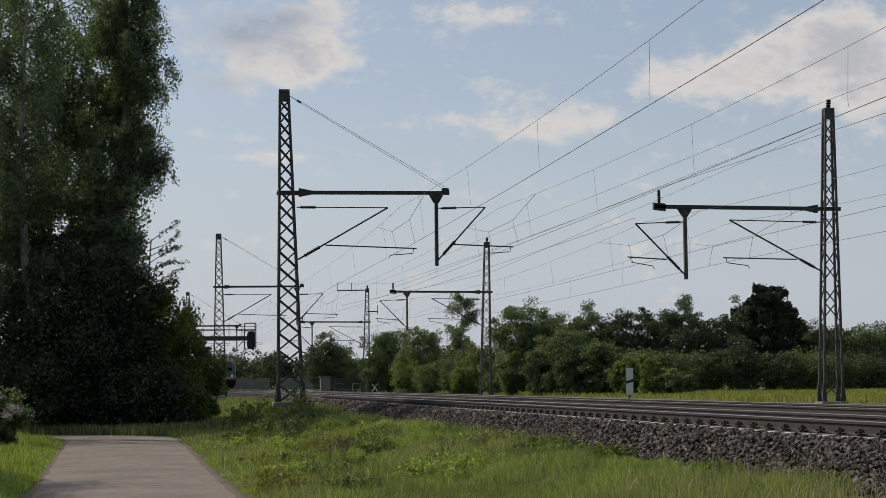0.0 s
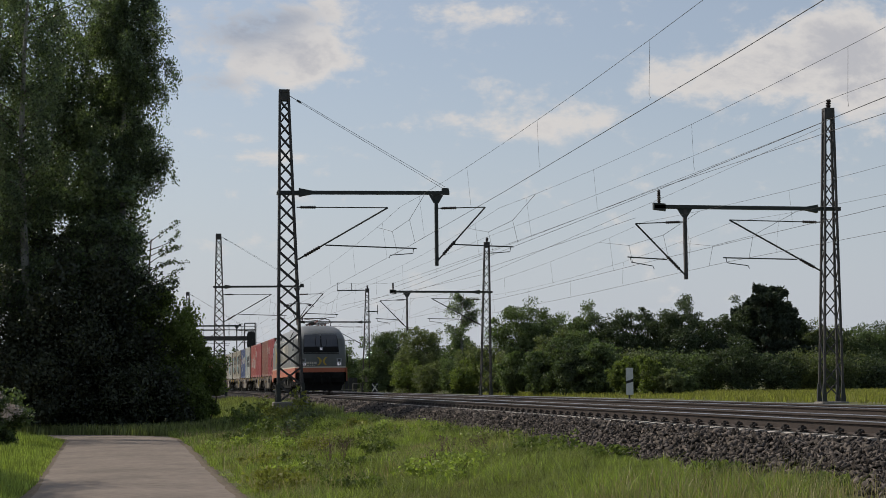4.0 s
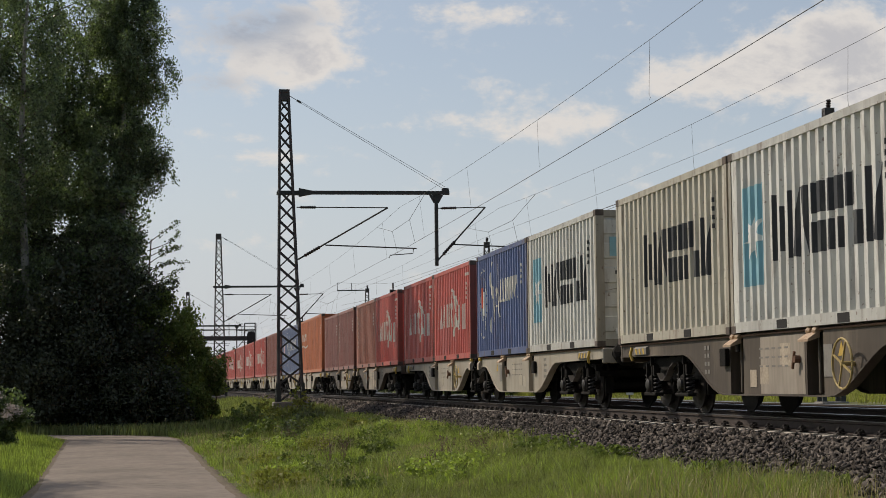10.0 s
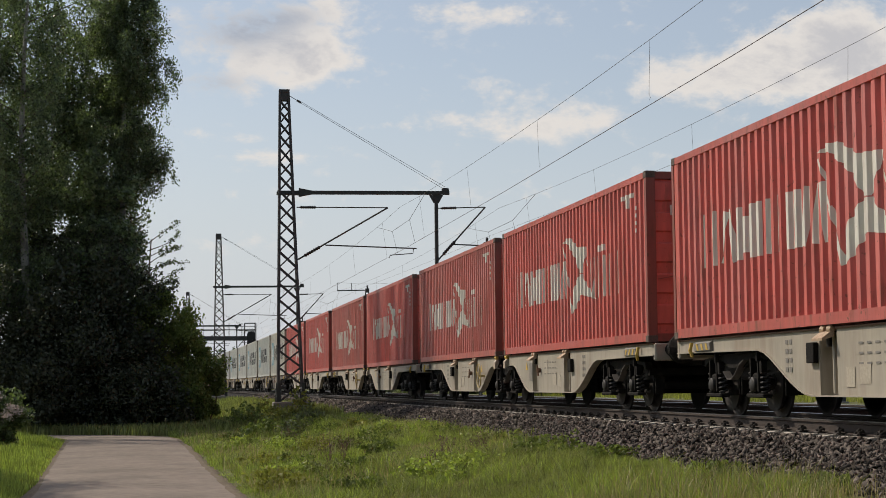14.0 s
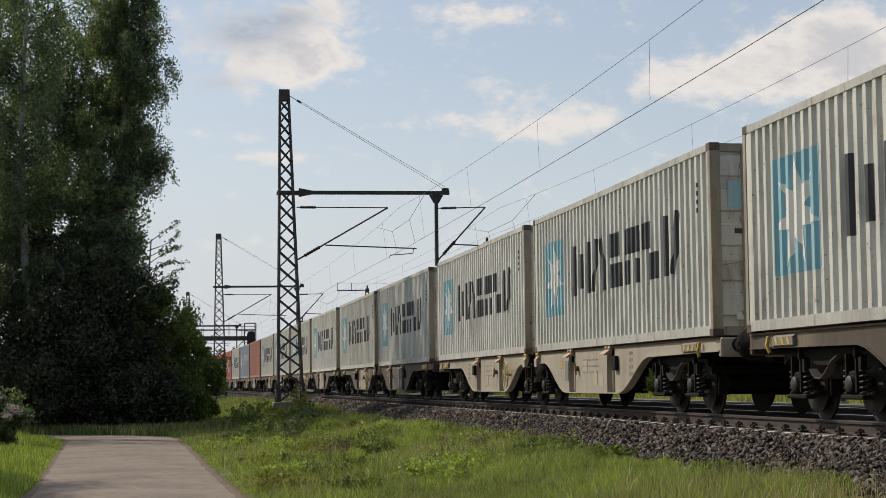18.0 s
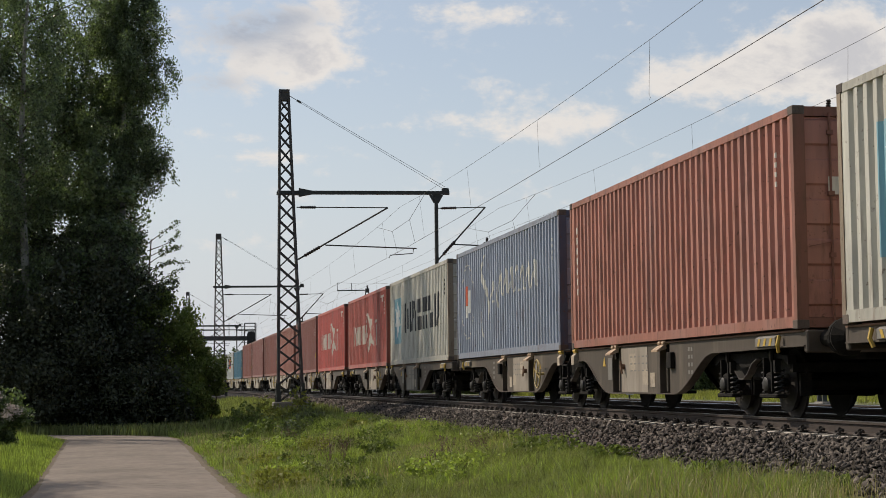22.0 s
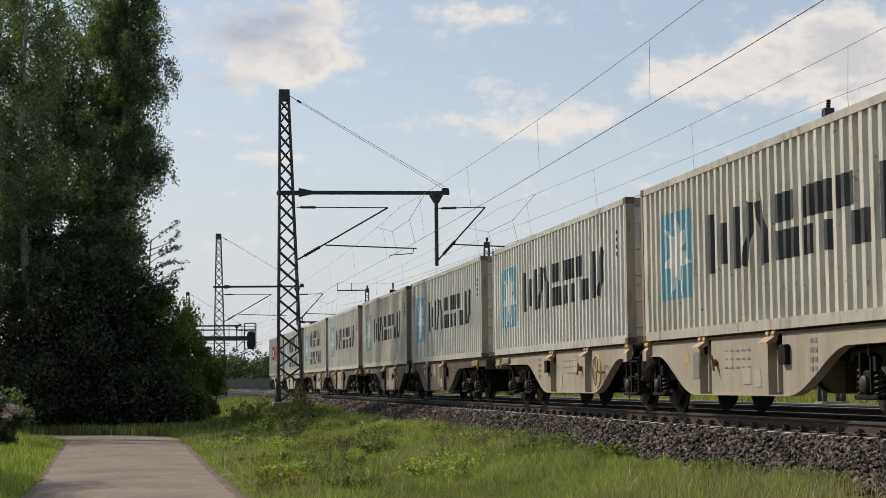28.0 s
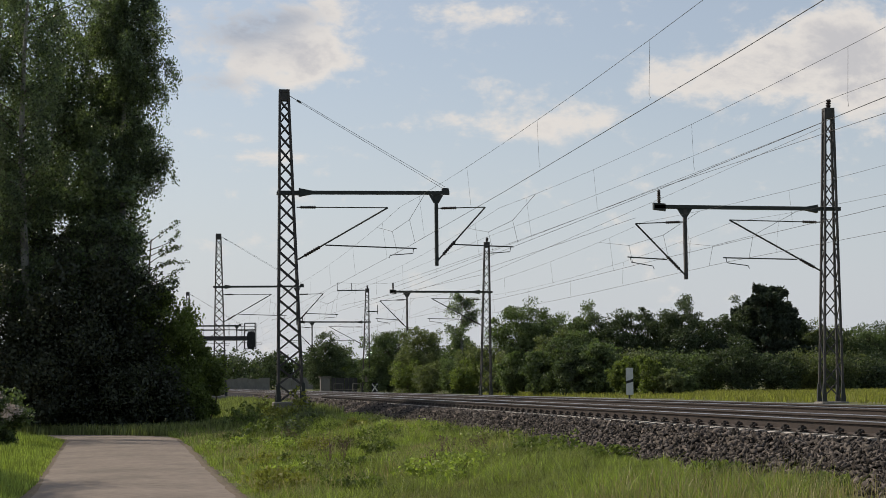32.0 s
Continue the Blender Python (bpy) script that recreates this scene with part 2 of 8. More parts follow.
# ---- mesh building ----
class Shape:
    """Collects vertices and faces of one part."""

    def __init__(self):
        self.v, self.f = [], []

    def add(self, verts, faces):
        k = len(self.v)
        self.v.extend([tuple(p) for p in verts])
        self.f.extend([tuple(i + k for i in f) for f in faces])
        return self

    def box(self, x0, x1, y0, y1, z0, z1, chamfer=0.0, m=None):
        if chamfer > 0:
            c = min(chamfer, 0.45 * abs(x1 - x0), 0.45 * abs(y1 - y0), 0.45 * abs(z1 - z0))
            bm = bmesh.new()
            bmesh.ops.create_cube(bm, size=1.0, matrix=Matrix.LocRotScale(((x0 + x1) / 2, (y0 + y1) / 2, (z0 + z1) / 2), None,
                                                                        (abs(x1 - x0), abs(y1 - y0), abs(z1 - z0))))
            bmesh.ops.bevel(bm, geom=bm.edges[:], offset=c, segments=1, affect="EDGES")
            bm.verts.index_update()
            vs = [v.co.copy() for v in bm.verts]
            fs = [[v.index for v in f.verts] for f in bm.faces]
            bm.free()
        else:
            vs = [Vector((x, y, z)) for z in (z0, z1) for y in (y0, y1) for x in (x0, x1)]
            fs = [(0, 2, 3, 1), (4, 5, 7, 6), (0, 1, 5, 4), (2, 6, 7, 3), (0, 4, 6, 2), (1, 3, 7, 5)]
        if m is not None:
            vs = [m @ v for v in vs]
        return self.add(vs, fs)

    def beam(self, a, b, w, h=None, up=(0, 0, 1)):
        """A bar of rectangular section from a to b."""
        a, b = Vector(a), Vector(b)
        h = w if h is None else h
        d = (b - a).normalized()
        s = d.cross(Vector(up))
        if s.length < 1e-4:
            s = d.cross(Vector((1, 0, 0)))
        s.normalize()
        u = s.cross(d)
        vs = [p + s * (w / 2 * i) + u * (h / 2 * j) for p in (a, b) for i, j in ((-1, -1), (1, -1), (1, 1), (-1, 1))]
        return self.add(vs, [(3, 2, 1, 0), (4, 5, 6, 7), (0, 1, 5, 4), (1, 2, 6, 5), (2, 3, 7, 6), (3, 0, 4, 7)])

    def tube(self, pts, radius, sides=8, caps=True, closed=False):
        """A round bar along points; radius is one number or one per point."""
        pts = [Vector(p) for p in pts]
        n = len(pts)
        rad = radius if isinstance(radius, (list, tuple)) else [radius] * n
        verts, faces = [], []
        side = None
        for i, p in enumerate(pts):
            if closed:
                d = (pts[(i + 1) % n] - pts[i - 1]).normalized()
            else:
                d = (pts[min(i + 1, n - 1)] - pts[max(i - 1, 0)]).normalized()
            if side is None:
                side = d.orthogonal().normalized()
            side = (side - d * side.dot(d))
            side = side.normalized() if side.length > 1e-6 else d.orthogonal().normalized()
            u = d.cross(side)
            for j in range(sides):
                a = 2 * math.pi * j / sides
                verts.append(p + (side * math.cos(a) + u * math.sin(a)) * rad[i])
        rings = n if closed else n - 1
        for i in range(rings):
            k, kk = i * sides, ((i + 1) % n) * sides
            for j in range(sides):
                jj = (j + 1) % sides
                faces.append((k + j, k + jj, kk + jj, kk + j))
        if caps and not closed:
            faces.append(tuple(range(sides - 1, -1, -1)))
            faces.append(tuple((n - 1) * sides + j for j in range(sides)))
        return self.add(verts, faces)

    def lathe(self, profile, axis_a, axis_b, sides=20):
        """Turns (distance along the axis, radius) pairs round the axis from a to b."""
        a, b = Vector(axis_a), Vector(axis_b)
        d = (b - a).normalized()
        return self.tube([a + d * t for t, r in profile], [r for t, r in profile], sides) if True else self

    def prism(self, outline, y0, y1, axis="y"):
        """An outline in two coordinates pushed along the third axis."""
        n = len(outline)
        place = {"y": lambda a, b, c: (a, c, b), "x": lambda a, b, c: (c, a, b), "z": lambda a, b, c: (a, b, c)}[axis]
        verts = [place(a, b, c) for c in (y0, y1) for a, b in outline]
        faces = [tuple(range(n)), tuple(range(2 * n - 1, n - 1, -1))]
        faces += [(i, i + n, (i + 1) % n + n, (i + 1) % n) for i in range(n)]
        return self.add(verts, faces)

    def mesh(self, name, smooth=False, fix=True):
        me = bpy.data.meshes.new(name)
        me.from_pydata(self.v, [], self.f)
        if fix:
            bm = bmesh.new()
            bm.from_mesh(me)
            bmesh.ops.recalc_face_normals(bm, faces=bm.faces)
            bm.to_mesh(me)
            bm.free()
        if smooth:
            me.polygons.foreach_set("use_smooth", [True] * len(me.polygons))
            me.set_sharp_from_angle(angle=radians(40))
        me.update()
        return me


def part(name, shape, material, parent=None, label="", m=None, smooth=False, fix=True, kind=""):
    """Links a Shape (or a mesh) as one mesh object under a thing or a part."""
    me = shape.mesh(name, smooth, fix) if isinstance(shape, Shape) else shape
    if not me.materials and material is not None:
        me.materials.append(material)
    ob = new(name, me)
    if parent is not None:
        ob.parent = parent
    if m is not None:
        ob.matrix_basis = m
    if label or kind:
        tagged(ob, label, kind=kind)
    return ob


def thing(name, label, category, m=None, group="", kind=""):
    ob = new(name)
    ob.empty_display_size = 0.2
    if m is not None:
        ob.matrix_basis = m
    return tagged(ob, label, category, group, kind)


# ---- the line: a very gentle left-hand curve ----
RAIL_Z = 1.096
TRACK_X, BEND = 9.207, 0.000114830
SPEED = 27.637
TRACK_GAP = 4.0


def on_line(s, lat=0.0, z=0.0):
    """A place s metres along the line, lat to the right of the first track's middle, z above its rails."""
    slope = -BEND * s
    k = math.hypot(1, slope)
    return Vector((TRACK_X - BEND * s * s / 2 + lat / k, s - slope * lat / k, RAIL_Z + z))


def line_pose(s, lat=0.0, z=0.0):
    p = on_line(s, lat, z)
    return Matrix.Translation(p) @ Matrix.Rotation(math.atan(BEND * s), 4, "Z")

# ---- ground: one sheet to the horizon ----
def track_x(y):
    return TRACK_X - BEND * y * y / 2


def smooth(a, b, t):
    t = min(1.0, max(0.0, (t - a) / (b - a)))
    return t * t * (3 - 2 * t)


LANE_HALF = 1.48
BEND_AT, BEND_R, BEND_HALF = Vector((-5.5, 52.6)), 4.1, 1.62


def lane_mid(y):
    return -0.465 - 0.031 * max(0.0, y - 24.5)


def lane_half(y):
    return LANE_HALF + (BEND_HALF - LANE_HALF) * smooth(24, 50, y)


def lane_path():
    """Middle and half width of the lane: straight past the eye, then a left-hand bend under the birches."""
    pts = [(Vector((lane_mid(y), y)), lane_half(y)) for y in np.arange(-14, 52, 0.4)]
    pts += [(BEND_AT + Vector((math.cos(a), math.sin(a))) * BEND_R, BEND_HALF) for a in np.arange(0, math.pi / 2, 0.14)]
    pts += [(Vector((x, BEND_AT.y + BEND_R)), BEND_HALF) for x in np.arange(-5.6, -30, -1.2)]
    return pts


def lane_away(x, y):
    """Distance from the lane's edge."""
    if y < BEND_AT.y:
        return abs(x - lane_mid(y)) - lane_half(y)
    if x > BEND_AT.x:
        return abs((Vector((x, y)) - BEND_AT).length - BEND_R) - BEND_HALF
    return abs(y - BEND_AT.y - BEND_R) - BEND_HALF


def ground_z(x, y):
    """Height of the ground: lane level to the left, a rise to the foot of the ballast, a field beyond the line."""
    u = x - track_x(y)
    z = 0.48 * smooth(-8.2, -2.9, u)
    z -= 0.12 * math.exp(-((u + 5.8) / 1.0) ** 2)
    if u > 3:
        z += 0.15 * smooth(14, 18, u)
    bump = noise.noise(Vector((x * 0.35, y * 0.35, 0.0))) * 0.10 + noise.noise(Vector((x * 0.06, y * 0.06, 4.0))) * 0.12
    bump += 0.13 * max(0.0, noise.noise(Vector((x * 0.95, y * 0.75, 9.0)))) * smooth(-8.0, -6.6, u) * smooth(-2.4, -3.4, u)
    keep = smooth(0.2, 1.8, lane_away(x, y)) if -20 < y < 75 and x < 4 else 1.0
    if -4.0 < u < 8.0:
        keep *= 0.25
    return z + bump * keep


MAT_GROUND = surface("grassy_earth", (0.12, 0.125, 0.05), rough=0.95, vary=0.35, scale=0.25, bump=0.6, bump_scale=9.0,
                     dirt=(0.13, 0.115, 0.06), dirt_amount=0.6, dirt_scale=0.5, spec=0.15)


def ground_sheet():
    xs = sorted(set([-2500, -1200, -600, -300, -160, -100, -70, -50] + [round(a, 3) for a in np.arange(-40, 34.1, 0.8)] + [round(a, 3) for a in np.arange(-4.0, 10.1, 0.4)] + [40, 50, 65, 90, 130, 180, 260, 400, 700, 1300, 2500]))
    ys = sorted(set([-2500, -1200, -600, -300, -150, -80, -40] + list(np.arange(-24, 70, 0.5)) + list(np.arange(70, 110.1, 1.0)) + list(np.arange(115, 330, 8)) + [350, 400, 500, 700, 1000, 1500, 2500]))
    verts = [(x, y, ground_z(x, y)) for y in ys for x in xs]
    nx = len(xs)
    faces = [(j * nx + i, j * nx + i + 1, (j + 1) * nx + i + 1, (j + 1) * nx + i) for j in range(len(ys) - 1) for i in range(nx - 1)]
    me = bpy.data.meshes.new("ground")
    me.from_pydata(verts, [], faces)
    me.materials.append(MAT_GROUND)
    me.polygons.foreach_set("use_smooth", [True] * len(me.polygons))
    tagged(new("ground", me), "rough grassy ground rising to the railway embankment", "ground", kind="structure")


ground_sheet()

MAT_ASPHALT = surface("worn_asphalt", (0.215, 0.175, 0.142), rough=0.9, vary=0.28, scale=0.6, bump=0.35, bump_scale=90.0,
                      dirt=(0.15, 0.125, 0.10), dirt_amount=0.6, dirt_scale=0.7, spec=0.3)


def lane():
    s = Shape()
    pts = lane_path()
    n = 7
    for k, (p, wide) in enumerate(pts):
        d = (pts[min(k + 1, len(pts) - 1)][0] - pts[max(k - 1, 0)][0]).normalized()
        side = Vector((d.y, -d.x))
        for i in range(n):
            t = -1 + 2 * i / (n - 1)
            half = wide + (0.10 * noise.noise(Vector((p.x * 1.1, p.y * 1.3, t * 5))) + 0.06 * noise.noise(Vector((p.x * 4.0, p.y * 5.0, t * 9))) if abs(t) > 0.9 else 0)
            q = p + side * t * half
            s.v.append((q.x, q.y, 0.05 - 0.03 * t * t + 0.005 * noise.noise(Vector((t * 2, p.y * 0.5, 7)))))
    for k in range(len(pts) - 1):
        for i in range(n - 1):
            s.f.append((k * n + i, k * n + i + 1, (k + 1) * n + i + 1, (k + 1) * n + i))
    tagged(part("lane", s, MAT_ASPHALT, smooth=True, fix=False), "narrow worn asphalt lane bending away under birches", "lane", kind="structure")


lane()

MAT_CRUMBLE = surface("crumbled_edge_gravel", (0.165, 0.130, 0.095), rough=0.95, vary=0.4, scale=5.0, bump=0.8, bump_scale=30.0, dirt=(0.10, 0.11, 0.045), dirt_amount=0.8, dirt_scale=2.5, spec=0.15)


def lane_edges():
    """Crumbling gravel along both edges of the asphalt."""
    pts = lane_path()
    for hand in (-1, 1):
        s = Shape()
        for k, (p, wide) in enumerate(pts):
            d = (pts[min(k + 1, len(pts) - 1)][0] - pts[max(k - 1, 0)][0]).normalized()
            side = Vector((d.y, -d.x)) * hand
            rough = 0.10 * noise.noise(Vector((p.x * 2.2, p.y * 2.7, hand * 3.0)))
            for off, z in ((-0.16, 0.012), (0.03 + rough, 0.030), (0.12 + rough, 0.012)):
                q = p + side * (wide + off)
                s.v.append((q.x, q.y, z))
        for k in range(len(pts) - 1):
            for i in range(2):
                s.f.append((k * 3 + i, k * 3 + i + 1, k * 3 + i + 4, k * 3 + i + 3))
        tagged(part("lane_edge", s, MAT_CRUMBLE, fix=False), "crumbling gravel edge of the lane", "lane edge", kind="structure")


lane_edges()

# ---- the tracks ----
# bed far darker than its stones: shade of the gaps is painted in
MAT_BALLAST = surface("gap_shade_ballast", (0.013, 0.0105, 0.009), rough=0.95, vary=0.45, scale=5.0, bump=0.9, bump_scale=18.0, spec=0.2)
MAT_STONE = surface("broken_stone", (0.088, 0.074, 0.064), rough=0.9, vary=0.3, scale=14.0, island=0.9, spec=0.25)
MAT_RAIL = surface("rusty_rail_web", (0.050, 0.036, 0.029), rough=0.75, metal=0.2, vary=0.3, scale=6.0)
MAT_RAIL_HEAD = surface("polished_rail_head", (0.42, 0.42, 0.43), rough=0.28, metal=0.9, vary=0.1, scale=4.0)
MAT_SLEEPER = surface("pale_concrete", (0.42, 0.38, 0.33), rough=0.9, vary=0.2, scale=4.0, bump=0.2, dirt=(0.2, 0.16, 0.12), dirt_amount=0.6, dirt_scale=3.0)
MAT_CLIP = surface("dark_fastening_steel", (0.045, 0.038, 0.033), rough=0.7, metal=0.3, vary=0.3, scale=20.0)

BALLAST_OUTLINE = [(-2.85, -0.72), (-1.85, -0.29), (-1.35, -0.25), (1.3, -0.25), (2.0, -0.26), (2.7, -0.25), (5.4, -0.25), (5.9, -0.28), (6.9, -0.78), (2.0, -0.85)]


LINE_ENDS = (-720.0, 930.0)


def along(outline, s0, s1, step, lat=0.0, z=0.0):
    """Pushes an outline (lat, height) along the whole line, in fine steps between s0 and s1."""
    shape = Shape()
    stops = list(np.arange(LINE_ENDS[0], s0, 20.0)) + list(np.arange(s0, s1, step)) + list(np.arange(s1, LINE_ENDS[1] + 1, 15.0))
    n = len(outline)
    for s in stops:
        for a, b in outline:
            shape.v.append(tuple(on_line(s, lat + a, z + b)))
    for k in range(len(stops) - 1):
        for i in range(n):
            j = (i + 1) % n
            shape.f.append((k * n + i, k * n + j, (k + 1) * n + j, (k + 1) * n + i))
    shape.f.append(tuple(range(n)))
    shape.f.append(tuple((len(stops) - 1) * n + i for i in range(n - 1, -1, -1)))
    return shape


# the near-black bed colour supplies the shade between the loose stones
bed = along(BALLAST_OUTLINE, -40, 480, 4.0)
ballast = tagged(part("ballast_bed", bed, MAT_BALLAST), "ballast bed under two tracks, coloured near black for shade between stones", "ballast", kind="structure")

RAIL_WEB = [(-0.075, -0.172), (0.075, -0.172), (0.075, -0.160), (0.012, -0.140), (0.010, -0.048), (0.035, -0.038), (0.035, -0.008),
            (-0.035, -0.008), (-0.035, -0.038), (-0.010, -0.048), (-0.012, -0.140), (-0.075, -0.160)]
RAIL_HEAD = [(-0.033, -0.008), (0.033, -0.008), (0.033, -0.004), (0.022, 0.0), (-0.022, 0.0), (-0.033, -0.004)]


def track(name, lat, label):
    t = thing(name, label, "railway track", kind="structure")
    for side in (-1, 1):
        rail = part("rail", along(RAIL_WEB, -40, 480, 3.0, lat + side * 0.7525), MAT_RAIL, t, "rust-brown steel rail")
        part("rail_head", along(RAIL_HEAD, -40, 480, 3.0, lat + side * 0.7525), MAT_RAIL_HEAD, rail, "polished running surface")
    return t


track_1 = track("track_1", 0.0, "rust-sided steel rails on concrete sleepers in ballast")
track_2 = track("track_2", TRACK_GAP, "second pair of rails beside the first")

# ---- the freight train ----
RUNS = []          # (thing, distance along the line at 0 s)
WAGON_PITCH = 26.79
LAST_END = 895.2
BOX_L = 12.192
GAP_IN, GAP_OUT = 0.95, 1.456
DECK = 1.165


def paint(name, color, rust=0.25, rough=0.55):
    """Weathered container paint: chalky fading, rust in streaks and specks, shallow dents."""
    fresh = "paint_" + name not in MATS
    m = surface("paint_" + name, color, rough=rough, vary=0.18, scale=0.9, dirt=(0.17, 0.09, 0.05), dirt_amount=rust, dirt_scale=1.6,
                streak=True, bump=0.5, bump_scale=2.2)
    if not fresh:
        return m
    n, l = m.node_tree.nodes, m.node_tree.links
    bsdf = n["Principled BSDF"]
    base = bsdf.inputs["Base Color"].links[0].from_socket
    info = n.new("ShaderNodeObjectInfo")
    coord = n.new("ShaderNodeTexCoord")
    shift = n.new("ShaderNodeVectorMath")
    shift.operation = "MULTIPLY_ADD"
    l.new(info.outputs["Random"], shift.inputs[0])
    shift.inputs[1].default_value = (17.0, 43.0, 29.0)
    l.new(coord.outputs["Object"], shift.inputs[2])
    squeeze = n.new("ShaderNodeMapping")
    squeeze.inputs["Scale"].default_value = (1.0, 1.0, 0.22)
    l.new(shift.outputs[0], squeeze.inputs["Vector"])
    pale = tuple(0.55 * c + 0.45 * (0.33 + 0.25 * max(color)) for c in color)
    rusty = (0.13, 0.062, 0.034)
    layers = [(squeeze.outputs[0], 0.8, 5.0, 0.50, 0.80, 0.45, pale), (squeeze.outputs[0], 5.5, 6.0, 0.555 - 0.05 * rust, 0.70, 0.25 + rust * 1.1, rusty),
              (shift.outputs[0], 13.0, 5.0, 0.63, 0.70, 0.5 + rust, rusty), (squeeze.outputs[0], 2.1, 7.0, 0.50, 0.72, 0.38, tuple(0.42 * c + 0.03 for c in color)), (shift.outputs[0], 1.9, 7.0, 0.67, 0.71, min(0.85, 0.35 + rust), tuple(0.5 * c + 0.04 for c in color))]
    for source, scale, detail, low, high, amount, tone in layers:
        tex = n.new("ShaderNodeTexNoise")
        tex.inputs["Scale"].default_value, tex.inputs["Detail"].default_value = scale, detail
        tex.inputs["Roughness"].default_value = 0.6
        l.new(source, tex.inputs["Vector"])
        mr = n.new("ShaderNodeMapRange")
        mr.inputs["From Min"].default_value, mr.inputs["From Max"].default_value, mr.inputs["To Max"].default_value = low, high, min(0.95, amount)
        l.new(tex.outputs["Fac"], mr.inputs["Value"])
        mix = n.new("ShaderNodeMix")
        mix.data_type = "RGBA"
        l.new(mr.outputs[0], mix.inputs["Factor"])
        l.new(base, mix.inputs["A"])
        mix.inputs["B"].default_value = (*tone, 1)
        base = mix.outputs["Result"]
    l.new(base, bsdf.inputs["Base Color"])
    return m


RIB = 0.28         # one corrugation
RIB_DEEP = 0.052


def rib_points(length):
    """(place along the side, depth) of the corrugation's corners."""
    count = int((length - 0.36) / RIB)
    first = -count * RIB / 2
    pts = [(-length / 2 + 0.1, 0.0)]
    for i in range(count):
        y = first + i * RIB
        pts += [(y, 0.0), (y + 0.045, RIB_DEEP), (y + 0.138, RIB_DEEP), (y + 0.183, 0.0)]
    pts.append((length / 2 - 0.1, 0.0))
    return pts


MESHES = {}


def cached(key, build):
    if key not in MESHES:
        MESHES[key] = build()
    return MESHES[key]


def corrugated(points, z0, z1, x_of, thick=0.004):
    s = Shape()
    n = len(points)
    for z in (z0, z1):
        for y, d in points:
            s.v.append((x_of(d), y, z))
    for i in range(n - 1):
        s.f.append((i, i + 1, n + i + 1, n + i))
    return s


W2 = 1.219


CASTING = surface("grimy_cast_steel", (0.095, 0.070, 0.055), rough=0.75, vary=0.35, scale=6.0, dirt=(0.22, 0.19, 0.16), dirt_amount=0.5, dirt_scale=5.0, per_object=0.3)
# near black: the shade inside a fork pocket, put into the colour
POCKET = surface("pocket_shade", (0.012, 0.011, 0.010), rough=0.9, vary=0.3, scale=8.0)


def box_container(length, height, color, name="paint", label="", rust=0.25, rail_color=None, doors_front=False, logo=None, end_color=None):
    """A shipping container standing on z = 0, its long side along y; the train's front is at -y."""
    body = paint(name, color, rust)
    rail = paint(name + "_rail", tuple(c * 0.78 for c in color), min(0.8, rust + 0.15))
    trim = paint(name + "_frame", tuple(c * 0.8 for c in (rail_color or color)), min(0.8, rust + 0.22))
    key = (length, height, name)
    c = thing("shipping_container", label, "container", group="containers on the train")
    h2 = length / 2
    pts = cached(("ribs", length), lambda: rib_points(length))
    lo, hi = 0.16, height - 0.11
    for side in (-1, 1):
        part("side_panel", cached(("side", side) + key, lambda: corrugated(pts, lo, hi, lambda d: side * (W2 - 0.012 - d)).mesh("side_panel", fix=False)), body, c)
        part("bottom_rail", cached(("brail", side) + key, lambda: Shape().box(side * (W2 - 0.055), side * (W2 - 0.004), -h2 + 0.1, h2 - 0.1, 0.02, 0.165).mesh("bottom_rail")), rail, c)
        part("top_rail", cached(("trail", side) + key, lambda: Shape().box(side * (W2 - 0.06), side * (W2 - 0.002), -h2 + 0.1, h2 - 0.1, height - 0.115, height - 0.012).mesh("top_rail")), rail, c)
        for end in (-1, 1):
            part("corner_post", cached(("post", side, end) + key, lambda: Shape().box(side * (W2 - 0.16), side * W2, end * (h2 - 0.11), end * (h2 - 0.003), 0.118, height - 0.118).mesh("corner_post")), trim, c)
            for top in (0, 1):
                z0 = height - 0.118 if top else 0.0
                part("corner_casting", cached(("cast", side, end, top) + key, lambda: casting(side, end, h2, z0).mesh("corner_casting")), CASTING, c)
    part("roof", cached(("roof",) + key, lambda: roof_shape(length, height).mesh("roof", fix=False)), body, c)
    part("floor", cached(("floor",) + key, lambda: Shape().box(-W2 + 0.06, W2 - 0.06, -h2 + 0.08, h2 - 0.08, 0.06, 0.16).mesh("floor")), trim, c)
    for end in (-1, 1):
        is_door = (end == -1) == doors_front
        if is_door:
            for half in (-1, 1):
                part("door", cached(("door", end, half) + key, lambda: door_leaf(end, half, h2, height).mesh("door")), body, c)
                for off in (0.22, 0.72):
                    part("locking_bar", cached(("bar", end, half, off) + key, lambda: lock_bar(end, half, off, h2, height).mesh("locking_bar")), trim, c)
        else:
            part("end_panel", cached(("end", end) + key, lambda: end_wall(end, h2, height).mesh("end_panel", fix=False)), body, c)
        for top in (0, 1):
            z = height - 0.075 if top else 0.08
            part("end_beam", cached(("beam", end, top) + key, lambda: Shape().box(-W2 + 0.16, W2 - 0.16, end * (h2 - 0.1), end * (h2 - 0.012), z - 0.062, z + 0.062).mesh("end_beam")), trim, c)
    if length < 8:
        # solid dark blocks in place of hollow pockets and their shade
        for y in (-1.03, 1.03):
            part("fork_pocket", cached(("fork", y), lambda: Shape().box(-W2 - 0.001, -W2 + 0.05, y - 0.18, y + 0.18, 0.03, 0.145).mesh("fork_pocket")), POCKET, c, "solid dark block for the shade in a fork pocket")
    if logo:
        logo(c, length, height, pts)
    return c


